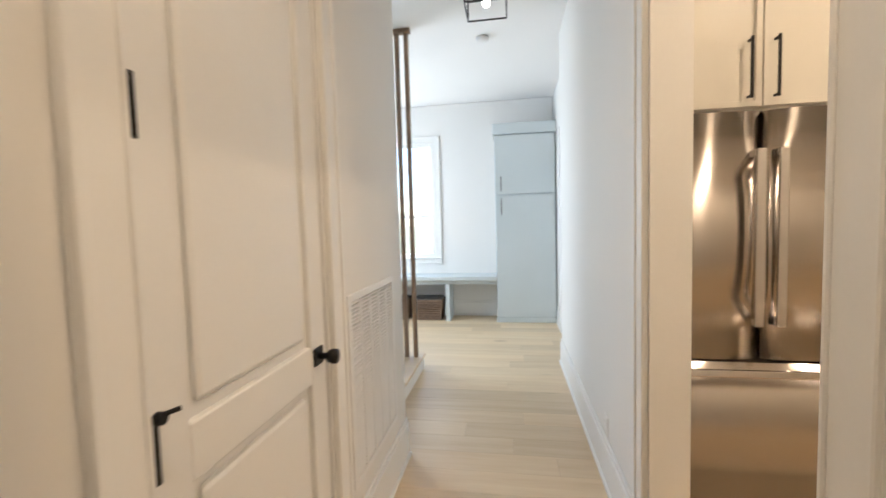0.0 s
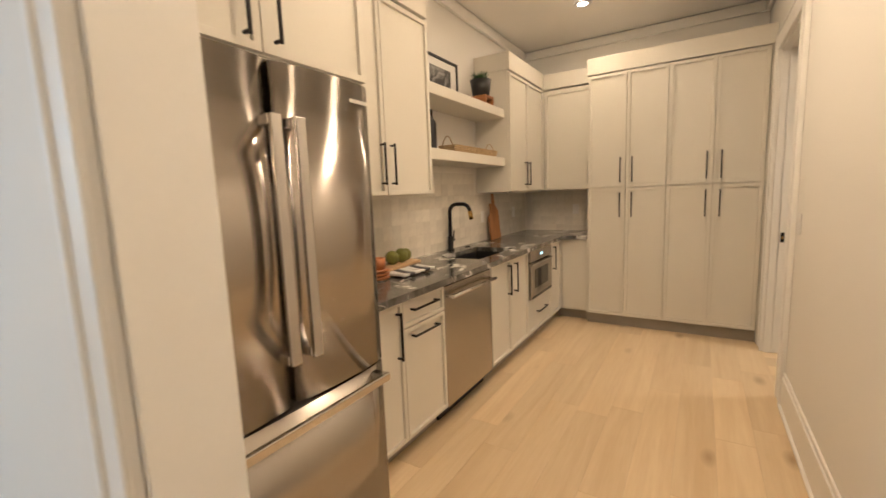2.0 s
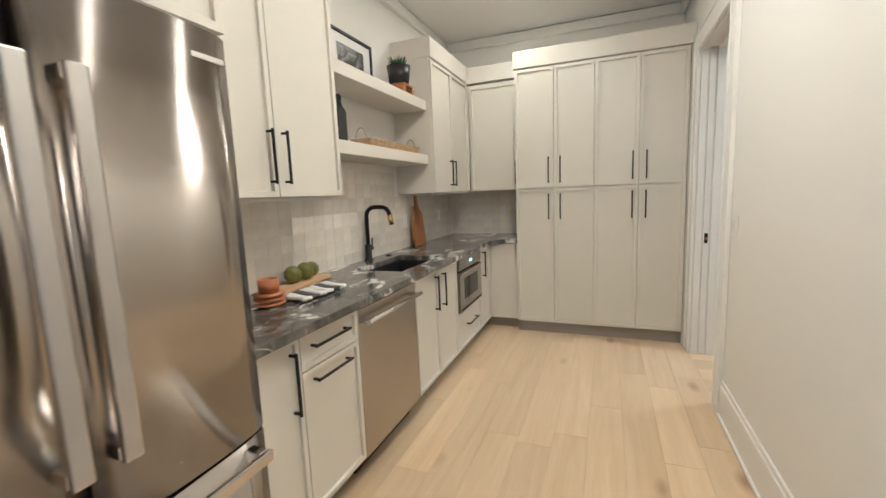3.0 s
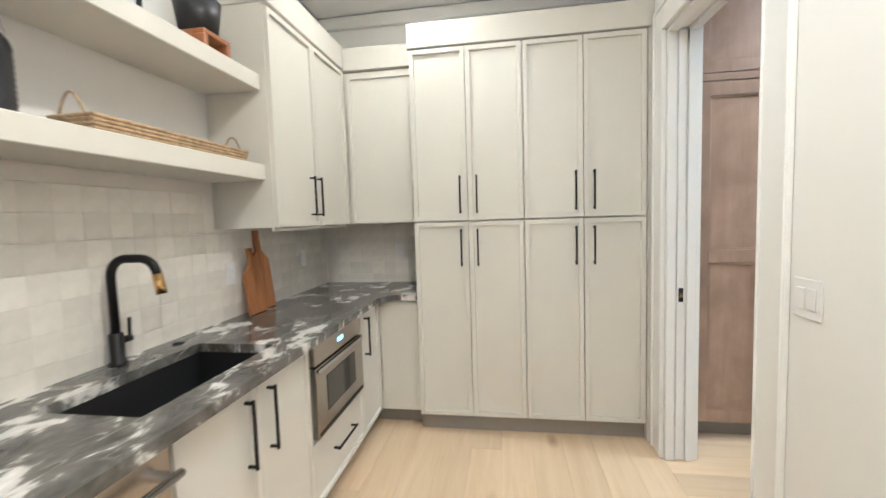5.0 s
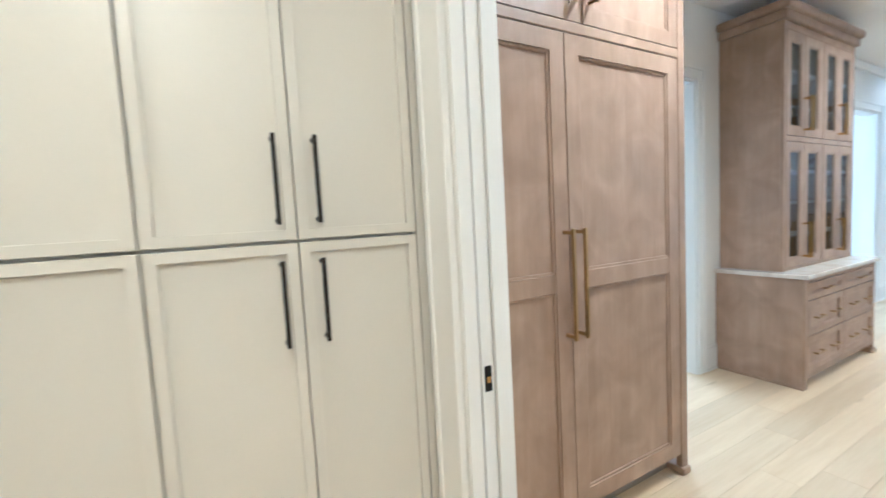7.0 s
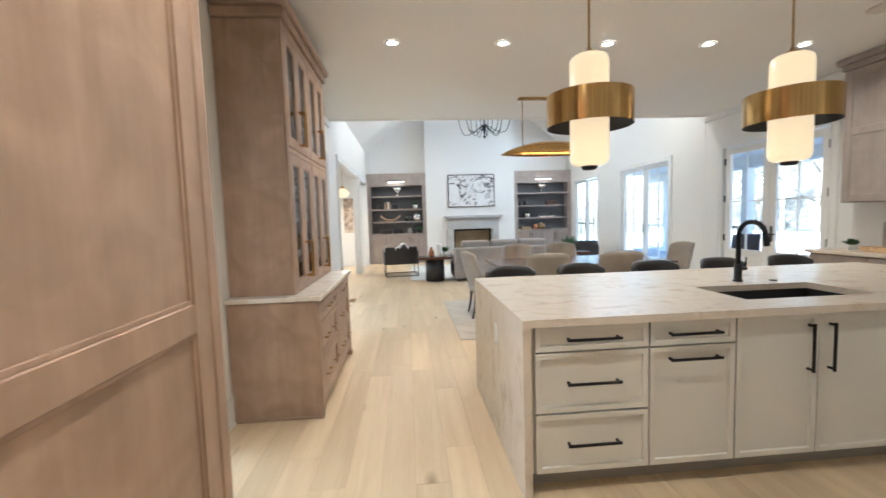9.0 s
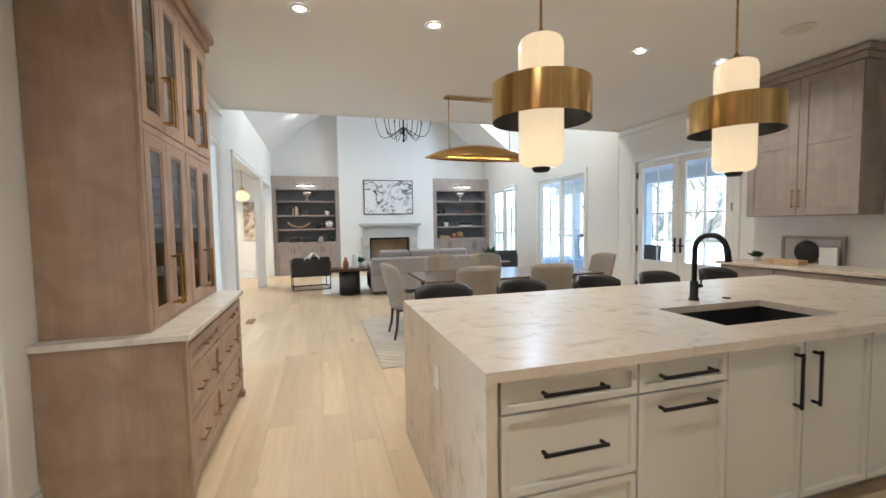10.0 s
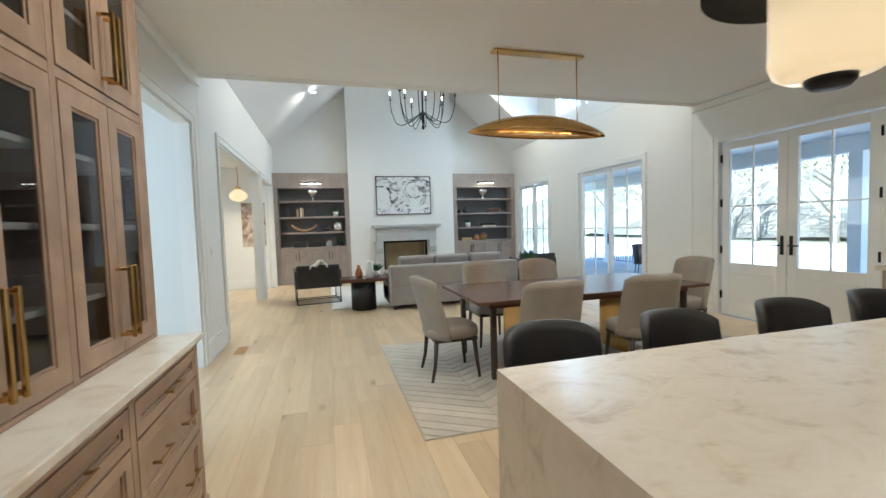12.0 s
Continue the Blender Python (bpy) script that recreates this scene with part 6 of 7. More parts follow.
vase("white_vase", (4.06, -8.72, 0.56), [(0.0, 0), (0.06, 0), (0.065, 0.02), (0.065, 0.26), (0.05, 0.29), (0.02, 0.30), (0.0, 0.30)], CERWHITE, "tall white cylinder vase on the side table")
vase("brown_vase", (4.24, -8.78, 0.56), [(0.0, 0), (0.05, 0), (0.07, 0.06), (0.05, 0.14), (0.025, 0.19), (0.03, 0.22), (0.0, 0.22)], TERRA, "small brown clay vase on the side table")
plant("potted_plant", (3.92, -8.86, 0.56), 0.06, 0.10, 0.17, 90, CERWHITE, "leafy green plant in a white pot on the side table", 0.6, 7)
plant("potted_plant", (0.95, -8.80, 0.56), 0.09, 0.15, 0.30, 60, BRASS, "leafy plant in a brass pot", 0.5, 9, 0.02)


def lounge_chair(x, y, a):
    c = thing("lounge_chair", (x, y, 0.012), "black leather lounge chair on a thin black sled frame", "armchair", "lounge chairs", a, True)
    part("seat", box(-0.38, 0.38, -0.36, 0.36, 0.30, 0.46, 0.03, 2), LEATHER, c)
    part("backrest", box(-0.40, 0.40, -0.42, -0.30, 0.30, 0.74, 0.03, 2), LEATHER, c)
    for s in (-1, 1):
        part("arm", box(s * 0.40 - 0.03, s * 0.40 + 0.03, -0.40, 0.36, 0.30, 0.64, 0.02, 2), LEATHER, c)
        part("sled_frame", tube([(s * 0.40, -0.40, 0.31), (s * 0.40, -0.40, 0.008), (s * 0.40, 0.38, 0.008), (s * 0.40, 0.38, 0.31)], 0.010, 6), BLACK, c)
    for yb, zb in ((-0.40, 0.008), (-0.40, 0.10), (0.38, 0.008)):
        part("cross_bar", tube([(-0.4, yb, zb), (0.4, yb, zb)], 0.008, 6), BLACK, c)
    return c


lounge_chair(4.98, -10.0, 186)
lounge_chair(0.25, -10.0, 172)


def throw(u, v):
    return (4.93 + 0.32 * (u - 0.5), -9.70 - 0.35 * (v - 0.5) + 0.05 * math.sin(u * 7), 0.70 + 0.16 * math.exp(-((u - 0.4) ** 2) * 22) + 0.05 * math.sin(9 * u + 4 * v) - 0.45 * max(0, v - 0.5))


single("white_throw", shell(throw, 14, 8, 0.02), PALEFAB, (4.93, -9.7, 0.62), "white throw blanket draped over a lounge chair", "throw")

# fireplace
structure("firebox", boxes([(2.02, 3.27, -13.29, -13.27, 0.02, 1.05), (2.0, 2.019, -13.29, -12.9, 0.02, 1.05), (3.271, 3.29, -13.29, -12.9, 0.02, 1.05), (2.0, 3.29, -13.29, -12.88, 0.0, 0.019), (2.0, 3.29, -13.29, -12.9, 1.051, 1.06)]), BRICKBOX, "tan firebrick lined firebox", "fireplace")
fp = thing("fireplace_surround", (2.62, -12.8, 0), "grey cast limestone fireplace surround with corbels", "fireplace")
part("mantel_shelf", join(box(1.66, 3.57, -12.895, -12.62, 1.43, 1.50, 0.01, 2), box(1.71, 3.52, -12.895, -12.67, 1.385, 1.428, 0.012, 2)), LIMESTONE, fp)
part("frieze", box(1.77, 3.46, -12.895, -12.76, 1.055, 1.384, 0.006), LIMESTONE, fp)
for x0, x1 in ((1.77, 2.02), (3.27, 3.51)):
    part("leg", boxes([(x0, x1, -12.895, -12.78, 0.0, 1.054)], 0.006), LIMESTONE, fp)
    part("corbel", prism([(-12.779, 0.72), (-12.74, 0.74), (-12.70, 0.86), (-12.69, 1.05), (-12.779, 1.05)], x0 + 0.03, x1 - 0.03, 0.006, "x"), LIMESTONE, fp)
part("inner_frame", boxes([(2.021, 2.07, -12.93, -12.885, 0.02, 1.05), (3.22, 3.269, -12.93, -12.885, 0.02, 1.05), (2.07, 3.22, -12.93, -12.885, 1.0, 1.05)]), BLACK, fp, "black metal firebox frame")
pt = thing("abstract_painting", (2.645, -12.88, 1.78), "large black and white abstract canvas in a thin dark frame", "painting")
part("canvas", box(1.90, 3.39, -12.895, -12.865, 1.80, 2.81), ART1, pt)
part("frame", boxes([(1.875, 1.899, -12.897, -12.855, 1.775, 2.835), (3.391, 3.415, -12.897, -12.855, 1.775, 2.835), (1.899, 3.391, -12.897, -12.855, 1.775, 1.799), (1.899, 3.391, -12.897, -12.855, 2.811, 2.835)], 0.002), LEGWOOD, pt)


def bookcase(x0, x1):
    t = thing("built_in_bookcase", ((x0 + x1) / 2, -13.1, 0), "grey-taupe oak built-in bookcase with open shelves over doors", "bookcase", "bookcases beside the fireplace")
    yb, yf = -13.297, -12.905
    part("case", boxes([(x0, x0 + 0.11, yb, yf, 0, 2.92), (x1 - 0.11, x1, yb, yf, 0, 2.92), (x0 + 0.11, x1 - 0.11, yb, yf, 2.52, 2.92), (x0 + 0.11, x1 - 0.11, yb, yf, 0.0, 0.08)], 0.003), OAKGREY, t)
    part("back_panel", box(x0 + 0.11, x1 - 0.11, yb, yb + 0.012, 0.9, 2.52), SHELFDARK, t, "dark grey shelf back")
    for z in (2.155, 1.735, 1.325, 0.925):
        part("shelf", box(x0 + 0.111, x1 - 0.111, yb + 0.013, yf - 0.004, z, z + 0.045, 0.003), OAKGREY, t)
    w = (x1 - x0 - 0.22) / 4
    for i in range(4):
        a = x0 + 0.11 + i * w
        d = part("door", front_panel("x", a + 0.003, a + w - 0.003, 0.09, 0.915, yf - 0.03, 1, 0.05), OAKGREY, t)
        hx = a + w - 0.04 if i % 2 == 0 else a + 0.04
        part("handle", pull((hx, yf - 0.01, 0.62), (hx, yf - 0.01, 0.84), (0, 1, 0)), BLACK, d, "black bar pull")
    part("door_back", box(x0 + 0.11, x1 - 0.11, yb, yf - 0.031, 0.081, 0.92), OAKGREY, t)
    m_ = (x0 + x1) / 2
    pl = thing("picture_light", (m_, -12.9, 2.68), "slim black picture light, lit, over the bookshelves", "picture light", "picture lights")
    part("bar", lathe([(0.022, -0.26), (0.022, 0.26)], 14, (m_, -12.80, 2.66), "x"), BLACK, pl)
    part("arm", tube([(m_, -12.905, 2.70), (m_, -12.84, 2.72), (m_, -12.80, 2.67)], 0.008, 8), BLACK, pl)
    part("glow_strip", box(m_ - 0.24, m_ + 0.24, -12.815, -12.79, 2.628, 2.637), BULB, pl, "lit strip")
    return t


bookcase(4.145, 6.05)
bookcase(-0.745, 1.195)


def book_row(x, z, n, seed):
    rng_ = random.Random(seed)
    for i in range(n):
        w, h = rng_.uniform(0.03, 0.05), rng_.uniform(0.19, 0.25)
        single("book", box(x, x + w, -13.16, -12.98, z, z + h, 0.003), rng_.choice((PAPER, WICKER, DARKBOOK)), (x + w / 2, -13.07, z), "upright hardback book on a shelf", "book", "books")
        x += w + 0.003


def bowl(x, y, z, r, h, material, label):
    prof = [(0.0, 0.0), (r * 0.35, 0.0), (r * 0.4, h * 0.1), (r * 0.75, h * 0.5), (r, h), (r * 0.95, h), (r * 0.7, h * 0.55), (r * 0.3, h * 0.18), (0.0, h * 0.15)]
    return single("bowl", lathe([(a, b_ + z) for a, b_ in prof], 24, (x, y, 0)), material, (x, y, z), label, "bowl")


def goblet(x, z):
    return single("silver_goblet", lathe([(a, b_ + z) for a, b_ in [(0.0, 0.0), (0.09, 0.0), (0.085, 0.015), (0.02, 0.03), (0.02, 0.10), (0.06, 0.13), (0.13, 0.19), (0.19, 0.27), (0.18, 0.27), (0.1, 0.18), (0.0, 0.15)]], 26, (x, -13.08, 0)), CHROME, (x, -13.08, z), "footed silver bowl on the top shelf", "bowl")


S = (2.20, 1.78, 1.37, 0.97)
goblet(5.07, S[0])
goblet(0.22, S[0])
single("photo_frame", box(5.52, 5.68, -13.12, -13.08, S[1], S[1] + 0.24, 0.006), DARKBOOK, (5.6, -13.1, S[1]), "black standing photo frame", "frame")
book_row(5.33, S[1], 4, 11)
single("decor_box", box(5.05, 5.25, -13.16, -13.0, S[1], S[1] + 0.15, 0.008), DARKBOOK, (5.15, -13.08, S[1]), "small dark decorative box", "box")
plant("potted_plant", (4.50, -13.05, S[1]), 0.075, 0.12, 0.16, 60, CERWHITE, "small green plant on the shelf", 0.5, 21)
bm = shell(lambda u, v: (5.32 + (u - 0.5) * 0.62, -13.06 + 0.10 * math.sin((v - 0.5) * math.pi), S[2] + 0.015 + 0.15 * abs(2 * u - 1) ** 2.2 + 0.05 * (1 - math.cos((v - 0.5) * math.pi))), 16, 8, 0.014)
single("wooden_dough_bowl", bm, BOARDPALE, (5.32, -13.06, S[2]), "pale wooden boat-shaped bowl on the shelf", "bowl")
vase("dark_round_vase", (4.76, -13.05, S[2]), [(0.0, 0), (0.07, 0), (0.12, 0.06), (0.12, 0.12), (0.05, 0.17), (0.0, 0.17)], CERBLACK, "squat black vase on the shelf")
vase("silver_sphere_vase", (4.46, -13.05, S[2]), [(0.0, 0), (0.07, 0), (0.13, 0.06), (0.15, 0.14), (0.12, 0.22), (0.06, 0.27), (0.0, 0.27)], CHROME, "round silver vase on the shelf", 28)
for x in (5.45, 5.08):
    single("decor_box", box(x - 0.16, x + 0.16, -13.18, -12.98, S[3], S[3] + 0.14, 0.008), LEATHER, (x, -13.08, S[3]), "dark lidded box on the lower shelf", "box")
book_row(4.52, S[3], 3, 14)
plant("potted_plant", (4.36, -13.05, S[3]), 0.06, 0.10, 0.2, 60, CERBLACK, "dark leafy plant on the lower shelf", 0.4, 22)
single("stone_fin", prism([(4.70 + 0.09 * math.cos(a * math.pi / 8), S[3] + 0.16 * math.sin(a * math.pi / 8)) for a in range(9)], -13.1, -13.05, 0.004, "y"), LIMESTONE, (4.7, -13.07, S[3]), "grey half-round stone ornament", "ornament")
# west bookcase contents
for x, h in ((0.98, 0.14), (0.80, 0.20)):
    vase("dark_bottle_vase", (x, -13.05, S[1]), [(0.0, 0), (0.06, 0), (0.06, h * 0.5), (0.02, h * 0.75), (0.025, h), (0.0, h)], CERBLACK, "small dark bottle vase")
single("decor_box", box(-0.28, 0.08, -13.17, -12.98, S[1], S[1] + 0.13, 0.008), WALNUT, (-0.1, -13.08, S[1]), "dark wooden box on the shelf", "box")
plant("potted_plant", (0.72, -13.05, S[2]), 0.075, 0.13, 0.16, 60, CERWHITE, "small green plant in a white pot on the shelf", 0.5, 23)
for i in range(3):
    single("book", box(-0.15 + i * 0.02, 0.28, -13.18, -12.97, S[2] + i * 0.035, S[2] + 0.034 + i * 0.035, 0.003), (PAPER, DARKBOOK, LEATHER)[i], (0.06, -13.08, S[2] + i * 0.035), "hardback book lying in a stack", "book", "books")
single("decor_box", box(0.62, 0.94, -13.18, -12.98, S[3], S[3] + 0.09, 0.006), WICKER, (0.78, -13.08, S[3]), "low woven box on the shelf", "box")
vase("brass_round_vase", (0.25, -13.05, S[3]), [(0.0, 0), (0.08, 0), (0.13, 0.08), (0.11, 0.17), (0.05, 0.22), (0.0, 0.22)], OLDBRASS, "round aged brass vase")
vase("brown_vase", (0.45, -13.05, S[3]), [(0.0, 0), (0.05, 0), (0.08, 0.08), (0.03, 0.17), (0.0, 0.17)], TERRA, "brown clay vase on the shelf")

# chandelier
cd = thing("chandelier", (2.73, -9.9, 3.42), "large black iron candle chandelier with curved arms, lit", "chandelier", "", 0, True)
part("stem", tube([(0, 0, 0.05), (0, 0, 1.0)], 0.018, 8), BLACK, cd)
part("chain", tube([(0, 0, 1.0), (0, 0, 2.95)], 0.008, 6), BLACK, cd)
part("finial", lathe([(0.0, 0.0), (0.03, 0.03), (0.03, 0.07), (0.015, 0.10), (0.04, 0.30), (0.02, 0.34), (0.0, 0.34)], 12), BLACK, cd)
for i in range(12):
    a = 2 * math.pi * i / 12 + 0.13
    R = 0.68 if i % 2 else 0.48
    top_z = 0.62 if i % 2 else 0.72
    ca, sa = math.cos(a), math.sin(a)
    pts = []
    for j in range(13):
        t_ = j / 12
        r = R * (1 - (1 - t_) ** 2.0)
        z = 0.38 - 0.30 * math.sin(min(1, t_ * 1.35) * math.pi * 0.72) + (top_z - 0.12) * t_ ** 3.2
        pts.append((ca * r, sa * r, z))
    part("arm", tube(pts, 0.0085, 6), BLACK, cd)
    e = pts[-1]
    part("candle", join(lathe([(0.0, 0), (0.032, 0.0), (0.034, 0.008), (0.012, 0.012), (0.012, 0.11), (0.0, 0.11)], 10, e)), BLACK, cd)
    part("bulb", lathe([(0.0, 0.11), (0.012, 0.12), (0.016, 0.145), (0.006, 0.18), (0.0, 0.19)], 10, e), BULB, cd)

# side room globe pendant and canvas
gp = thing("globe_pendant", (6.6, -11.5, 2.1), "schoolhouse opal globe pendant on a brass stem, lit", "pendant lamp", "", 0, True)
part("globe", lathe([(0.0, 0.0), (0.08, 0.008), (0.16, 0.06), (0.19, 0.13), (0.16, 0.20), (0.07, 0.26), (0.05, 0.28), (0.0, 0.28)], 32), OPAL, gp, "opal glass globe")
part("fitter", lathe([(0.06, 0.27), (0.06, 0.31), (0.02, 0.34), (0.0, 0.34)], 20), BRASS, gp)
part("stem", tube([(0, 0, 0.33), (0, 0, 0.90)], 0.008, 8), BRASS, gp)
area("globe_pendant_lamp", (6.6, -11.5, 2.07), (6.6, -11.5, 0), 0.3, 0, 5, WARM, True)
p2 = thing("brown_abstract_painting", (6.45, -12.6, 1.05), "tall brown and grey abstract canvas", "painting")
part("canvas", box(6.215, 6.76, -12.618, -12.59, 1.06, 2.14), ART2, p2)

# ---------- small things in the pantry ----------
cb = thing("cutting_board", (4.85, 3.35, 0.944), "pair of wooden paddle cutting boards leaning on the tiles", "cutting board")


def paddle(x0, w, h, hw, y, lean):
    pts = [(x0, 0.0), (x0 + w, 0.0), (x0 + w, h * 0.62), (x0 + w * 0.5 + hw, h * 0.74), (x0 + w * 0.5 + hw * 0.8, h * 0.9), (x0 + w * 0.5 + hw, h), (x0 + w * 0.5 - hw, h), (x0 + w * 0.5 - hw * 0.8, h * 0.9), (x0 + w * 0.5 - hw, h * 0.74), (x0, h * 0.62)]
    b = prism(pts, -0.009, 0.009, 0.003, "y")
    bmesh.ops.rotate(b, verts=b.verts, cent=(0, 0, 0), matrix=Matrix.Rotation(lean, 3, "X"))
    bmesh.ops.translate(b, verts=b.verts, vec=(0, y, 0.947))
    return b


part("tall_board", paddle(4.80, 0.185, 0.48, 0.028, 3.315, radians(-6)), BOARD, cb)
part("short_board", paddle(4.68, 0.165, 0.38, 0.024, 3.285, radians(-6)), BOARD, cb)
for x in (3.42, 3.55):
    b_ = thing("swing_top_bottle", (x, 3.25, 1.765), "matte black ribbed swing-top bottle on the lower shelf", "bottle", "bottles", 0, True)
    prof = [(0.0, 0.0), (0.048, 0.0), (0.05, 0.01)]
    for i in range(10):
        z = 0.02 + i * 0.018
        prof += [(0.050, z), (0.0475, z + 0.009)]
    prof += [(0.05, 0.21), (0.042, 0.235), (0.022, 0.26), (0.02, 0.29), (0.024, 0.295), (0.024, 0.315), (0.012, 0.33), (0.0, 0.332)]
    part("body", lathe(prof, 24), CERBLACK, b_)
    part("swing_clip", tube([(0.026, 0.0, 0.31), (0.045, 0.0, 0.27), (0.04, 0.0, 0.245), (0.022, 0.0, 0.262)], 0.0022, 6), STEELBAR, b_, "wire clip")
wt2 = thing("wicker_tray", (4.11, 3.2, 1.765), "long woven wicker tray with hoop handles on the lower shelf", "tray", "", 0, True)
b = bmesh.new()
for i in range(5):
    z = i * 0.013
    w, d = 0.385 + 0.004 * i, 0.075 + 0.003 * i
    box(-w, w, -d, -d + 0.012, z, z + 0.0125, 0.004, 1, b)
    box(-w, w, d - 0.012, d, z, z + 0.0125, 0.004, 1, b)
    box(-w, -w + 0.012, -d + 0.012, d - 0.012, z, z + 0.0125, 0.004, 1, b)
    box(w - 0.012, w, -d + 0.012, d - 0.012, z, z + 0.0125, 0.004, 1, b)
box(-0.385, 0.385, -0.075, 0.075, 0.0, 0.006, bm=b)
part("woven_body", b, WICKER, wt2)
for s in (-1, 1):
    part("hoop", tube([(s * 0.39, -0.055 + 0.11 * i / 10, 0.05 + 0.085 * math.sin(math.pi * i / 10)) for i in range(11)], 0.004, 6), WICKER, wt2)
pfm = thing("framed_print", (3.75, 3.35, 2.215), "small black framed print leaning on the upper shelf", "picture frame")
part("frame", ring("x", 3.60, 4.17, 2.217, 2.575, 3.335, 3.358, 0.022), BLACK, pfm)
part("mat_board", box(3.622, 4.148, 3.345, 3.355, 2.239, 2.553), MATBOARD, pfm)
part("print", box(3.72, 4.05, 3.342, 3.346, 2.30, 2.49), ART3, pfm)
pp = plant("potted_succulent", (4.27, 3.16, 2.295), 0.095, 0.14, 0.11, 80, CERBLACK, "spiky green succulent in a black ribbed pot", 0.9, 31, 0.008)
single("wooden_stand", boxes([(4.20, 4.37, 3.08, 3.25, 2.275, 2.295), (4.20, 4.225, 3.08, 3.25, 2.215, 2.275), (4.345, 4.37, 3.08, 3.25, 2.215, 2.275)], 0.003), BOARD, (4.28, 3.16, 2.215), "small orange wooden stand under a pot", "stand")
single("serving_board", prism([(2.74, 3.15), (3.29, 3.21), (3.31, 3.345), (2.76, 3.30)], 0.944, 0.962, 0.004), BOARDPALE, (2.7, 3.14, 0.944), "pale wooden serving board on the worktop", "board")
for x, y, z, r in ((3.13, 3.27, 1.013, 0.051), (3.02, 3.265, 1.011, 0.049), (3.22, 3.30, 1.007, 0.045)):
    prof = [(r * math.sin(math.pi * i / 10), -r * math.cos(math.pi * i / 10)) for i in range(11)]
    single("artichoke", lathe([(a * (1 + 0.05 * (-1) ** i), c) for i, (a, c) in enumerate(prof)], 16, (x, y, z), "z", None, 0.05, 6), FRUIT, (x, y, z - r), "round green artichoke on the serving board", "fruit", "artichokes")
tw = thing("striped_towel", (2.86, 3.0, 0.944), "folded white and black striped tea towel", "towel")


def fold(k_, u0, u1):
    return lambda u, v: (2.70 + 0.33 * (u0 + (u1 - u0) * u) + 0.03 * v, 2.92 + 0.16 * v + 0.004 * math.sin(6 * u), 0.951 + 0.010 * k_ + 0.003 * math.sin(5 * v + 3 * u))


for i in range(6):
    u0, u1 = i / 6, (i + 1) / 6
    part("stripe", shell(fold(1.2, u0, u1), 3, 6, 0.016), STRIPE if i % 3 == 1 else PALEFAB, tw)
cupg = thing("stacked_bowls", (2.64, 3.07, 0.944), "stack of copper clay bowls on the worktop", "bowl", "", 0, True)
for i in range(3):
    z = i * 0.022
    part("bowl", lathe([(0.0, z), (0.05, z), (0.07, z + 0.012), (0.072, z + 0.02), (0.0, z + 0.02)], 24), TERRA, cupg)
part("cup", lathe([(0.0, 0.066), (0.045, 0.066), (0.048, 0.13), (0.042, 0.13), (0.04, 0.08), (0.0, 0.08)], 24), TERRA, cupg)
outlet(4.64, 3.3615, 1.195, "-y", "outlet_plate", "white outlet plate on the tiled backsplash")
outlet(5.47, 3.3615, 1.20, "-y", "outlet_plate", "white outlet plate on the tiled backsplash")
outlet(5.9125, 2.73, 1.205, "-x", "outlet_plate", "white outlet plate on the tiled backsplash")

# ---------- outside ----------
structure("ground", box(-400, 400, -400, 400, -0.6, -0.32), GROUND, "winter lawn reaching the horizon", "ground")
structure("porch_floor", box(-4.9, WX - 0.145, -15, -3.0, -0.30, -0.03), PORCHFLOOR, "pale stone porch floor", "porch")
structure("ceiling_porch", box(-5.2, WX - 0.145, -15, -2.9, 2.85, 3.05), OUTWHITE, "pale blue-white porch ceiling", "ceiling")
structure("porch_beam", box(-4.9, -4.6, -15, -2.9, 2.55, 2.85), OUTWHITE, "pale porch beam", "beam")
post = None
for y in (-3.1, -6.75, -10.2, -13.8):
    b = boxes([(-4.86, -4.64, y - 0.11, y + 0.11, -0.03, 2.55), (-4.9, -4.6, y - 0.15, y + 0.15, -0.03, 0.14)], 0.006)
    structure("porch_post", b, OUTWHITE, "square white porch post", "post")
structure("terrace_wall", box(-9.4, -9.1, -22, 4, -0.32, 0.55), OUTWHITE, "low pale terrace wall", "wall")


def porch_chair(x, y, a):
    c = thing("porch_chair", (x, y, -0.03), "dark woven porch chair on thin legs", "chair", "porch chairs", a, True)
    part("seat", box(-0.27, 0.27, -0.27, 0.27, 0.40, 0.46, 0.02, 2), DARKBOOK, c)
    part("backrest", shell(lambda u, v: (0.30 * math.sin((u - 0.5) * 2.4), -0.28 * math.cos((u - 0.5) * 2.4) - 0.06 * v, 0.44 + 0.42 * v), 12, 5, 0.03), DARKBOOK, c)
    for sx in (-1, 1):
        for sy in (-1, 1):
            part("leg", tube([(sx * 0.22, sy * 0.22, 0.4), (sx * 0.26, sy * 0.27, 0.0)], 0.012, 6), BLACK, c)


porch_chair(-2.6, -9.6, 40)
porch_chair(-3.1, -8.4, -60)


structure("terrace", box(-13, -5.25, -30, 6, -0.319, -0.16), PORCHFLOOR, "pale stone terrace beyond the porch", "terrace")
rl = thing("porch_railing", (-4.75, -12.7, -0.03), "slim black metal porch railing", "railing")
part("top_rail", box(-4.775, -4.725, -15.0, -10.35, 0.925, 0.945, 0.004), BLACK, rl)
part("bottom_rail", box(-4.765, -4.735, -15.0, -10.35, 0.06, 0.08, 0.003), BLACK, rl)
first = part("baluster", box(-4.757, -4.743, -14.957, -14.943, 0.08, 0.925), BLACK, rl)
for i in range(1, 42):
    o = new("baluster", first.data)
    o.parent = rl
    o.location = (0, i * 0.1095, 0)


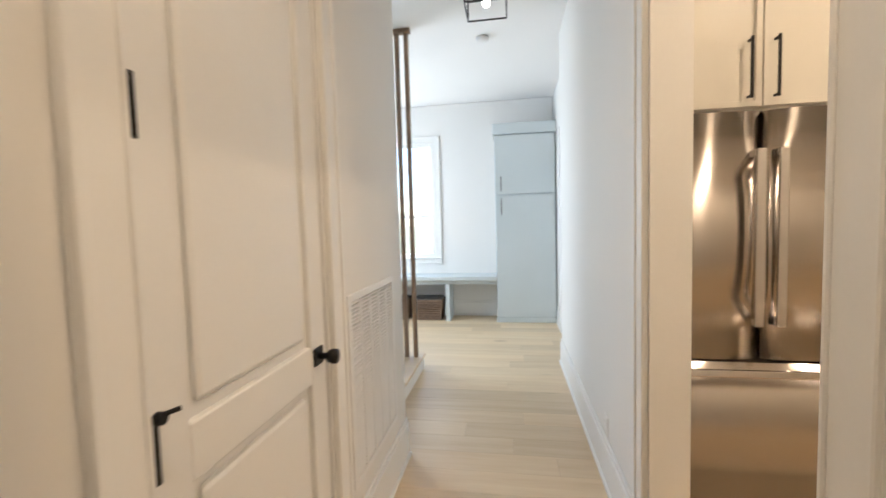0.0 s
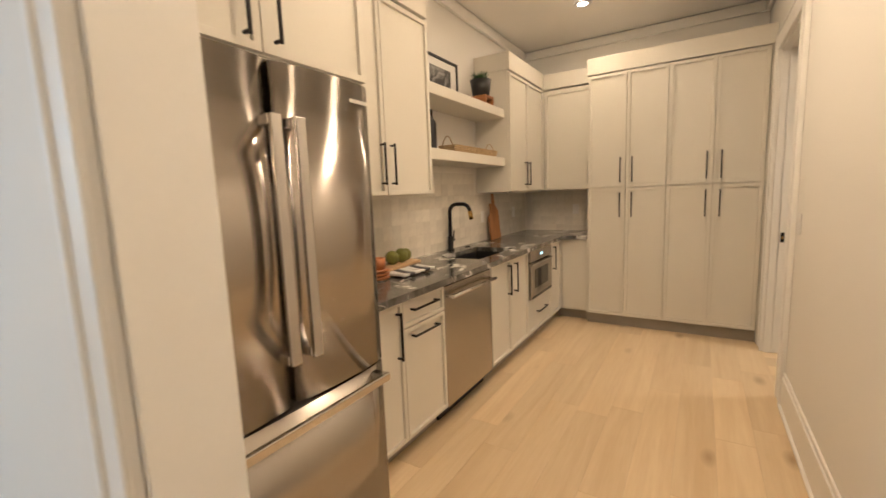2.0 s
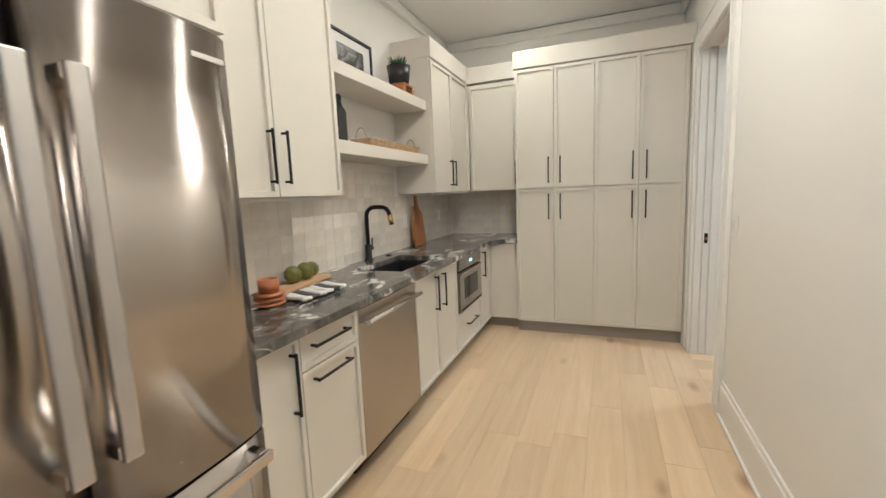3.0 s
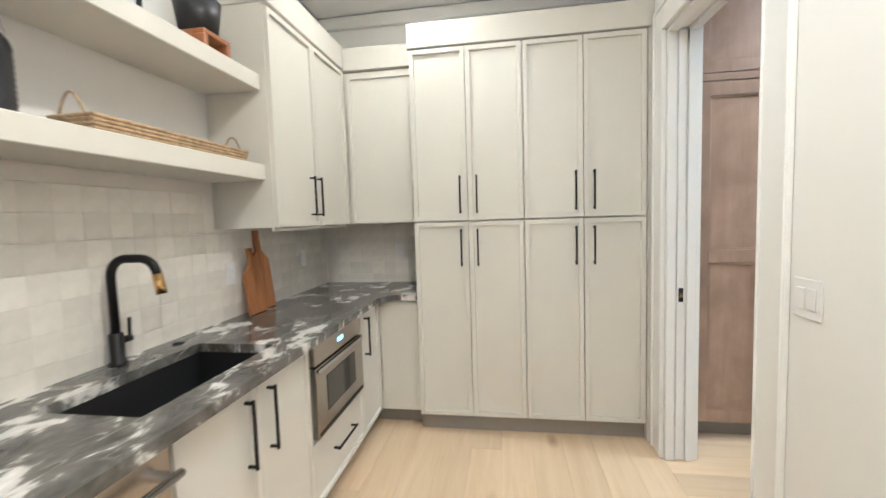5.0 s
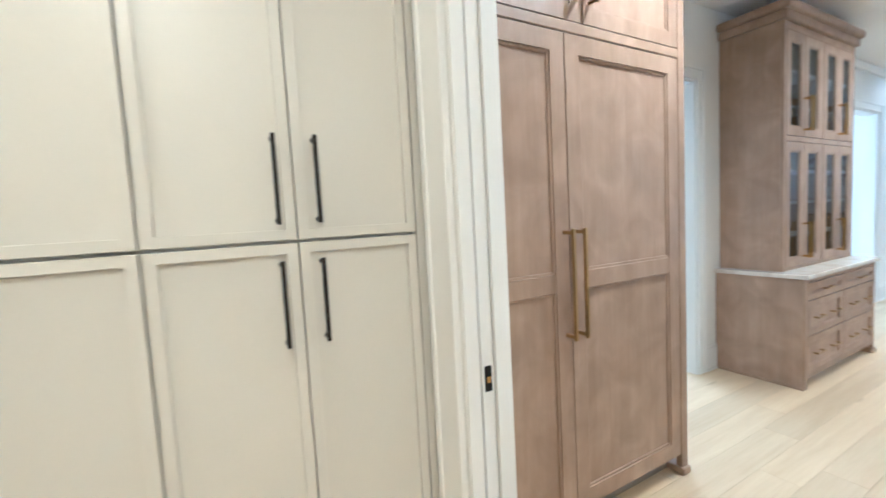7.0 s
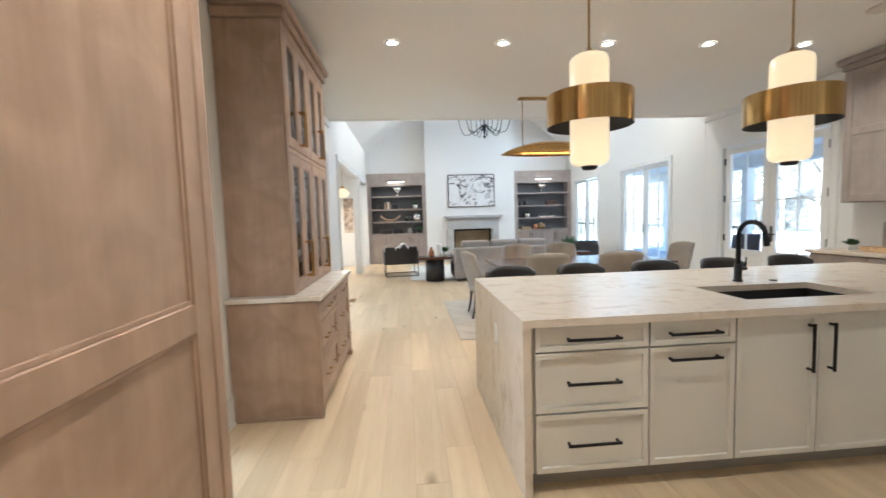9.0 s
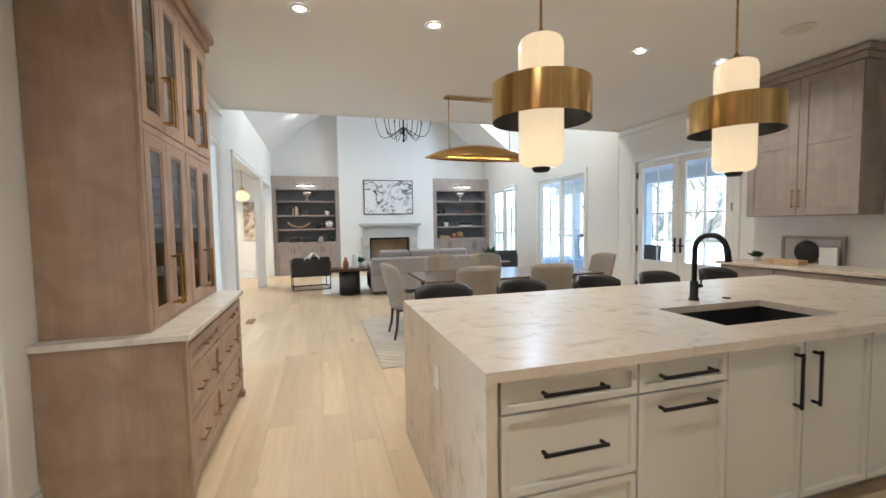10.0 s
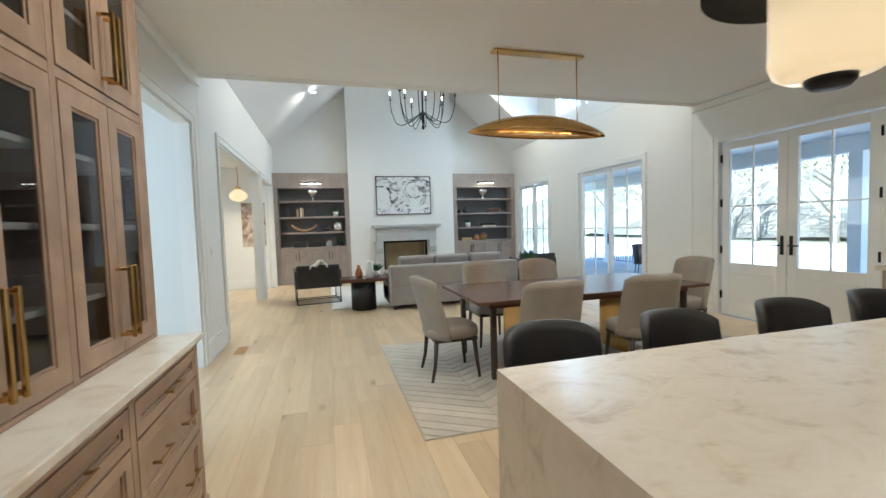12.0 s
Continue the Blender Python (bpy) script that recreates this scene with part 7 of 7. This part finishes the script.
def tree(x, y, h, seed, leafy):
    rng_ = random.Random(seed)
    t = thing("tree", (x, y, -0.32), "tall sparse garden tree with bare limbs", "tree", "garden trees", 0, True)
    b = bmesh.new()
    tube([(0, 0, 0), (0.1, 0.05, h * 0.3), (0.0, 0.15, h * 0.6), (0.1, 0.1, h)], 0.16, 7, b, 0.03)
    tips = []
    for i in range(14):
        z = h * rng_.uniform(0.2, 0.95)
        a = rng_.uniform(0, 6.28)
        L = (h - z) * 0.5 + 0.8
        p0 = Vector((0.05, 0.1, z))
        p1 = p0 + Vector((math.cos(a) * L * 0.5, math.sin(a) * L * 0.5, L * 0.35))
        p2_ = p0 + Vector((math.cos(a + 0.3) * L, math.sin(a + 0.3) * L, L * 0.8))
        tube([p0, p1, p2_], 0.06, 5, b, 0.012)
        for k_ in range(3):
            q = p1.lerp(p2_, rng_.random())
            tp = q + Vector((rng_.uniform(-0.8, 0.8), rng_.uniform(-0.8, 0.8), rng_.uniform(0.3, 0.9)))
            tube([q, tp], 0.022, 4, b, 0.006)
            tips += [q, tp, p2_]
    part("trunk", b, BARK, t)
    vs, fs = [], []
    for c in tips:
        for i in range(leafy):
            o = c + Vector((rng_.gauss(0, 0.35), rng_.gauss(0, 0.35), rng_.gauss(0, 0.3)))
            u = Vector((rng_.uniform(-1, 1), rng_.uniform(-1, 1), rng_.uniform(-1, 1))).normalized() * 0.09
            w = u.cross(Vector((rng_.uniform(-1, 1), rng_.uniform(-1, 1), 1))).normalized() * 0.06
            n0 = len(vs)
            vs += [o - u, o + w, o + u, o - w]
            fs.append((n0, n0 + 1, n0 + 2, n0 + 3))
    me = bpy.data.meshes.new("crown")
    me.from_pydata(vs, [], fs)
    me.materials.append(FOLIAGE)
    o = new("crown", me)
    o.parent = t
    tagged(o, kind="stuff")


rng = random.Random(77)
for i in range(34):
    tree(-rng.uniform(15, 30), -34 + i * 1.25 + rng.uniform(-1, 1), rng.uniform(7, 12), 100 + i, 5)
hb = bmesh.new()
hn = random.Random(4)
grid = []
for i in range(40):
    row = []
    for j in range(60):
        x, y = -26 - i * 2.0, -90 + j * 3.0
        z = -0.4 + 14 * (1 - math.exp(-max(0, i - 1) * 0.085)) + hn.uniform(-0.5, 0.5) + 1.2 * math.sin(j * 0.4) * min(1, i / 8)
        row.append(hb.verts.new((x, y, z)))
    grid.append(row)
for i in range(39):
    for j in range(59):
        hb.faces.new((grid[i][j], grid[i][j + 1], grid[i + 1][j + 1], grid[i + 1][j])).smooth = True
structure("hillside", hb, HILL, "wooded winter hillside beyond the garden", "hillside")
outlet(EX, -6.85, 1.2, "-x", "light_switch", "white double rocker light switch plate on the white wall", 0.12, 2, "switch")

# ---------- floors ----------


def plank_floor(name, x0, x1, y0, y1, along, near, holes=(), label="wide pale oak plank floor"):
    """Wide planks in staggered rows over a dark base; those in the stretch 'near' are pieces of their own."""
    base = structure(name, box(x0, x1, y0, y1, -0.1, -0.002), SUBFLOOR, label, "floor")
    rng = random.Random(len(name) * 7 + int(abs(x0) * 10))
    w = 0.19
    lens = (0.9, 1.3, 1.7, 2.1)
    shared = {}
    rest_v, rest_f = [], []
    u0, u1, v0, v1 = (x0, x1, y0, y1) if along == "x" else (y0, y1, x0, x1)
    v = v0
    while v < v1 - 0.005:
        ww = min(w, v1 - v)
        u = u0 - rng.random() * 1.2
        while u < u1:
            ln = rng.choice(lens)
            a, c = max(u, u0), min(u + ln, u1)
            u += ln
            if c - a < 0.03:
                continue
            key = (round(c - a, 3), round(ww, 3))
            cu_, cv = (a + c) / 2, v + ww / 2
            px, py = (cu_, cv) if along == "x" else (cv, cu_)
            g = 0.0003
            if near[0] < px < near[1] and near[2] < py < near[3]:
                if key not in shared:
                    b = bmesh.new()
                    hl, hw = key[0] / 2 - g, key[1] / 2 - g
                    lo = [b.verts.new(p) for p in ((-hl, -hw, -0.002), (hl, -hw, -0.002), (hl, hw, -0.002), (-hl, hw, -0.002))]
                    hi = [b.verts.new(p) for p in ((-hl + 0.0006, -hw + 0.0006, 0), (hl - 0.0006, -hw + 0.0006, 0), (hl - 0.0006, hw - 0.0006, 0), (-hl + 0.0006, hw - 0.0006, 0))]
                    b.faces.new(hi)
                    for i in range(4):
                        b.faces.new((lo[i], lo[(i + 1) % 4], hi[(i + 1) % 4], hi[i]))
                    me = bpy.data.meshes.new("plank")
                    b.to_mesh(me)
                    b.free()
                    me.materials.append(PLANK)
                    shared[key] = me
                o = new("plank", shared[key])
                o.parent = base
                o.matrix_local = pose(px, py, 0, 0, 0, 0 if along == "x" else 90)
            else:
                hl, hw = (c - a) / 2 - g, ww / 2 - g
                n = len(rest_v)
                for du, dv in ((-hl, -hw), (hl, -hw), (hl, hw), (-hl, hw)):
                    rest_v.append((du, dv, 0) if along == "x" else (du, dv, 0))
                rest_f.append((n, cu_, cv))
        v += w
    if rest_f:
        vs, fs = [], []
        for n, cu_, cv in rest_f:
            k0 = len(vs)
            for i in range(4):
                du, dv, _ = rest_v[n + i]
                vs.append((cu_ + du, -(cv + dv), -0.0005) if along == "y" else (cu_ + du, cv + dv, -0.0005))
            fs.append((k0, k0 + 3, k0 + 2, k0 + 1) if along == "y" else (k0, k0 + 1, k0 + 2, k0 + 3))
        me = bpy.data.meshes.new("far_planks")
        me.from_pydata(vs, [], fs)
        me.materials.append(PLANKFAR)
        o = new("far_planks", me)
        o.parent = base
        o.matrix_local = pose(0, 0, 0, 0, 0, 90) if along == "y" else Matrix.Identity(4)
        tagged(o, kind="stuff")
    return base


def far_plank_material():
    """The plank wood with a tone for each island of the mesh."""
    m = PLANK.copy()
    m.name = "pale_oak_far"
    nt = m.node_tree
    geo = nt.nodes.new("ShaderNodeNewGeometry")
    for n in list(nt.nodes):
        if n.type == "OBJECT_INFO":
            for l in list(nt.links):
                if l.from_node == n:
                    to = l.to_socket
                    nt.links.new(geo.outputs["Random Per Island"], to)
    return m


PLANKFAR = far_plank_material()
plank_floor("floor_hall", -2.6, 1.16, -0.45, 6.75, "x", (-0.7, 1.1, 0.5, 6.4), label="wide pale oak plank floor of hall and mudroom")
plank_floor("floor_pantry", 1.16, 5.93, 0.95, 3.38, "x", (1, 6, 0.9, 2.9), label="wide pale oak plank floor of the pantry")
plank_floor("floor_great_room", WX, EX, -13.3, 0.95, "y", (3.0, 6.1, -9.0, 1.0), label="wide pale oak plank floor of kitchen and living room")
plank_floor("floor_side_rooms", EX, 9.4, -12.62, 0.6, "y", (0, 0, 0, 0), label="pale oak plank floor of the side rooms")

# ---------- zellige tiles behind the pantry worktop ----------
splash = structure("backsplash", boxes([(2.145, 5.925, 3.3705, 3.379, 0.915, 1.44), (3.19, 4.555, 3.3705, 3.379, 1.44, 1.684), (5.9215, 5.929, 2.462, 3.37, 0.915, 1.44)]), GROUT, "pale handmade zellige tile backsplash", "backsplash")
rng = random.Random(5)
tm = []
for kk in range(4):
    b = bmesh.new()
    s = 0.0505
    vs = [b.verts.new((x * s, -0.004, z * s)) for x, z in ((-1, -1), (1, -1), (1, 1), (-1, 1))]
    inn = [b.verts.new((x * (s - 0.002), -0.0048 - 0.0006 * rng.random(), z * (s - 0.002))) for x, z in ((-1, -1), (1, -1), (1, 1), (-1, 1))]
    bk = [b.verts.new((x * s, 0.0, z * s)) for x, z in ((-1, -1), (1, -1), (1, 1), (-1, 1))]
    b.faces.new(inn)
    for i in range(4):
        j = (i + 1) % 4
        b.faces.new((vs[i], vs[j], inn[j], inn[i]))
        b.faces.new((bk[i], bk[j], vs[j], vs[i]))
    me = bpy.data.meshes.new("tile")
    b.to_mesh(me)
    b.free()
    me.materials.append(TILE)
    tm.append(me)
for row in range(8):
    z = 0.967 + row * 0.101
    for c in range(38):
        x = 2.20 + c * 0.101
        if x > 5.9 or (z > 1.42 and not 3.24 < x < 4.51) or z > 1.64:
            continue
        o = new("tile", tm[rng.randrange(4)])
        o.parent = splash
        o.location = (x, 3.3705 + rng.uniform(-0.0012, 0.0008), z)
        o.rotation_euler = (radians(rng.uniform(-0.35, 0.35)), 0, radians(rng.uniform(-0.35, 0.35)))
for row in range(5):
    for c in range(8):
        o = new("tile", tm[rng.randrange(4)])
        o.parent = splash
        o.location = (5.9213, 2.515 + c * 0.101, 0.967 + row * 0.101)
        o.rotation_euler = (0, radians(rng.uniform(-0.35, 0.35)), radians(-90 + rng.uniform(-0.35, 0.35)))
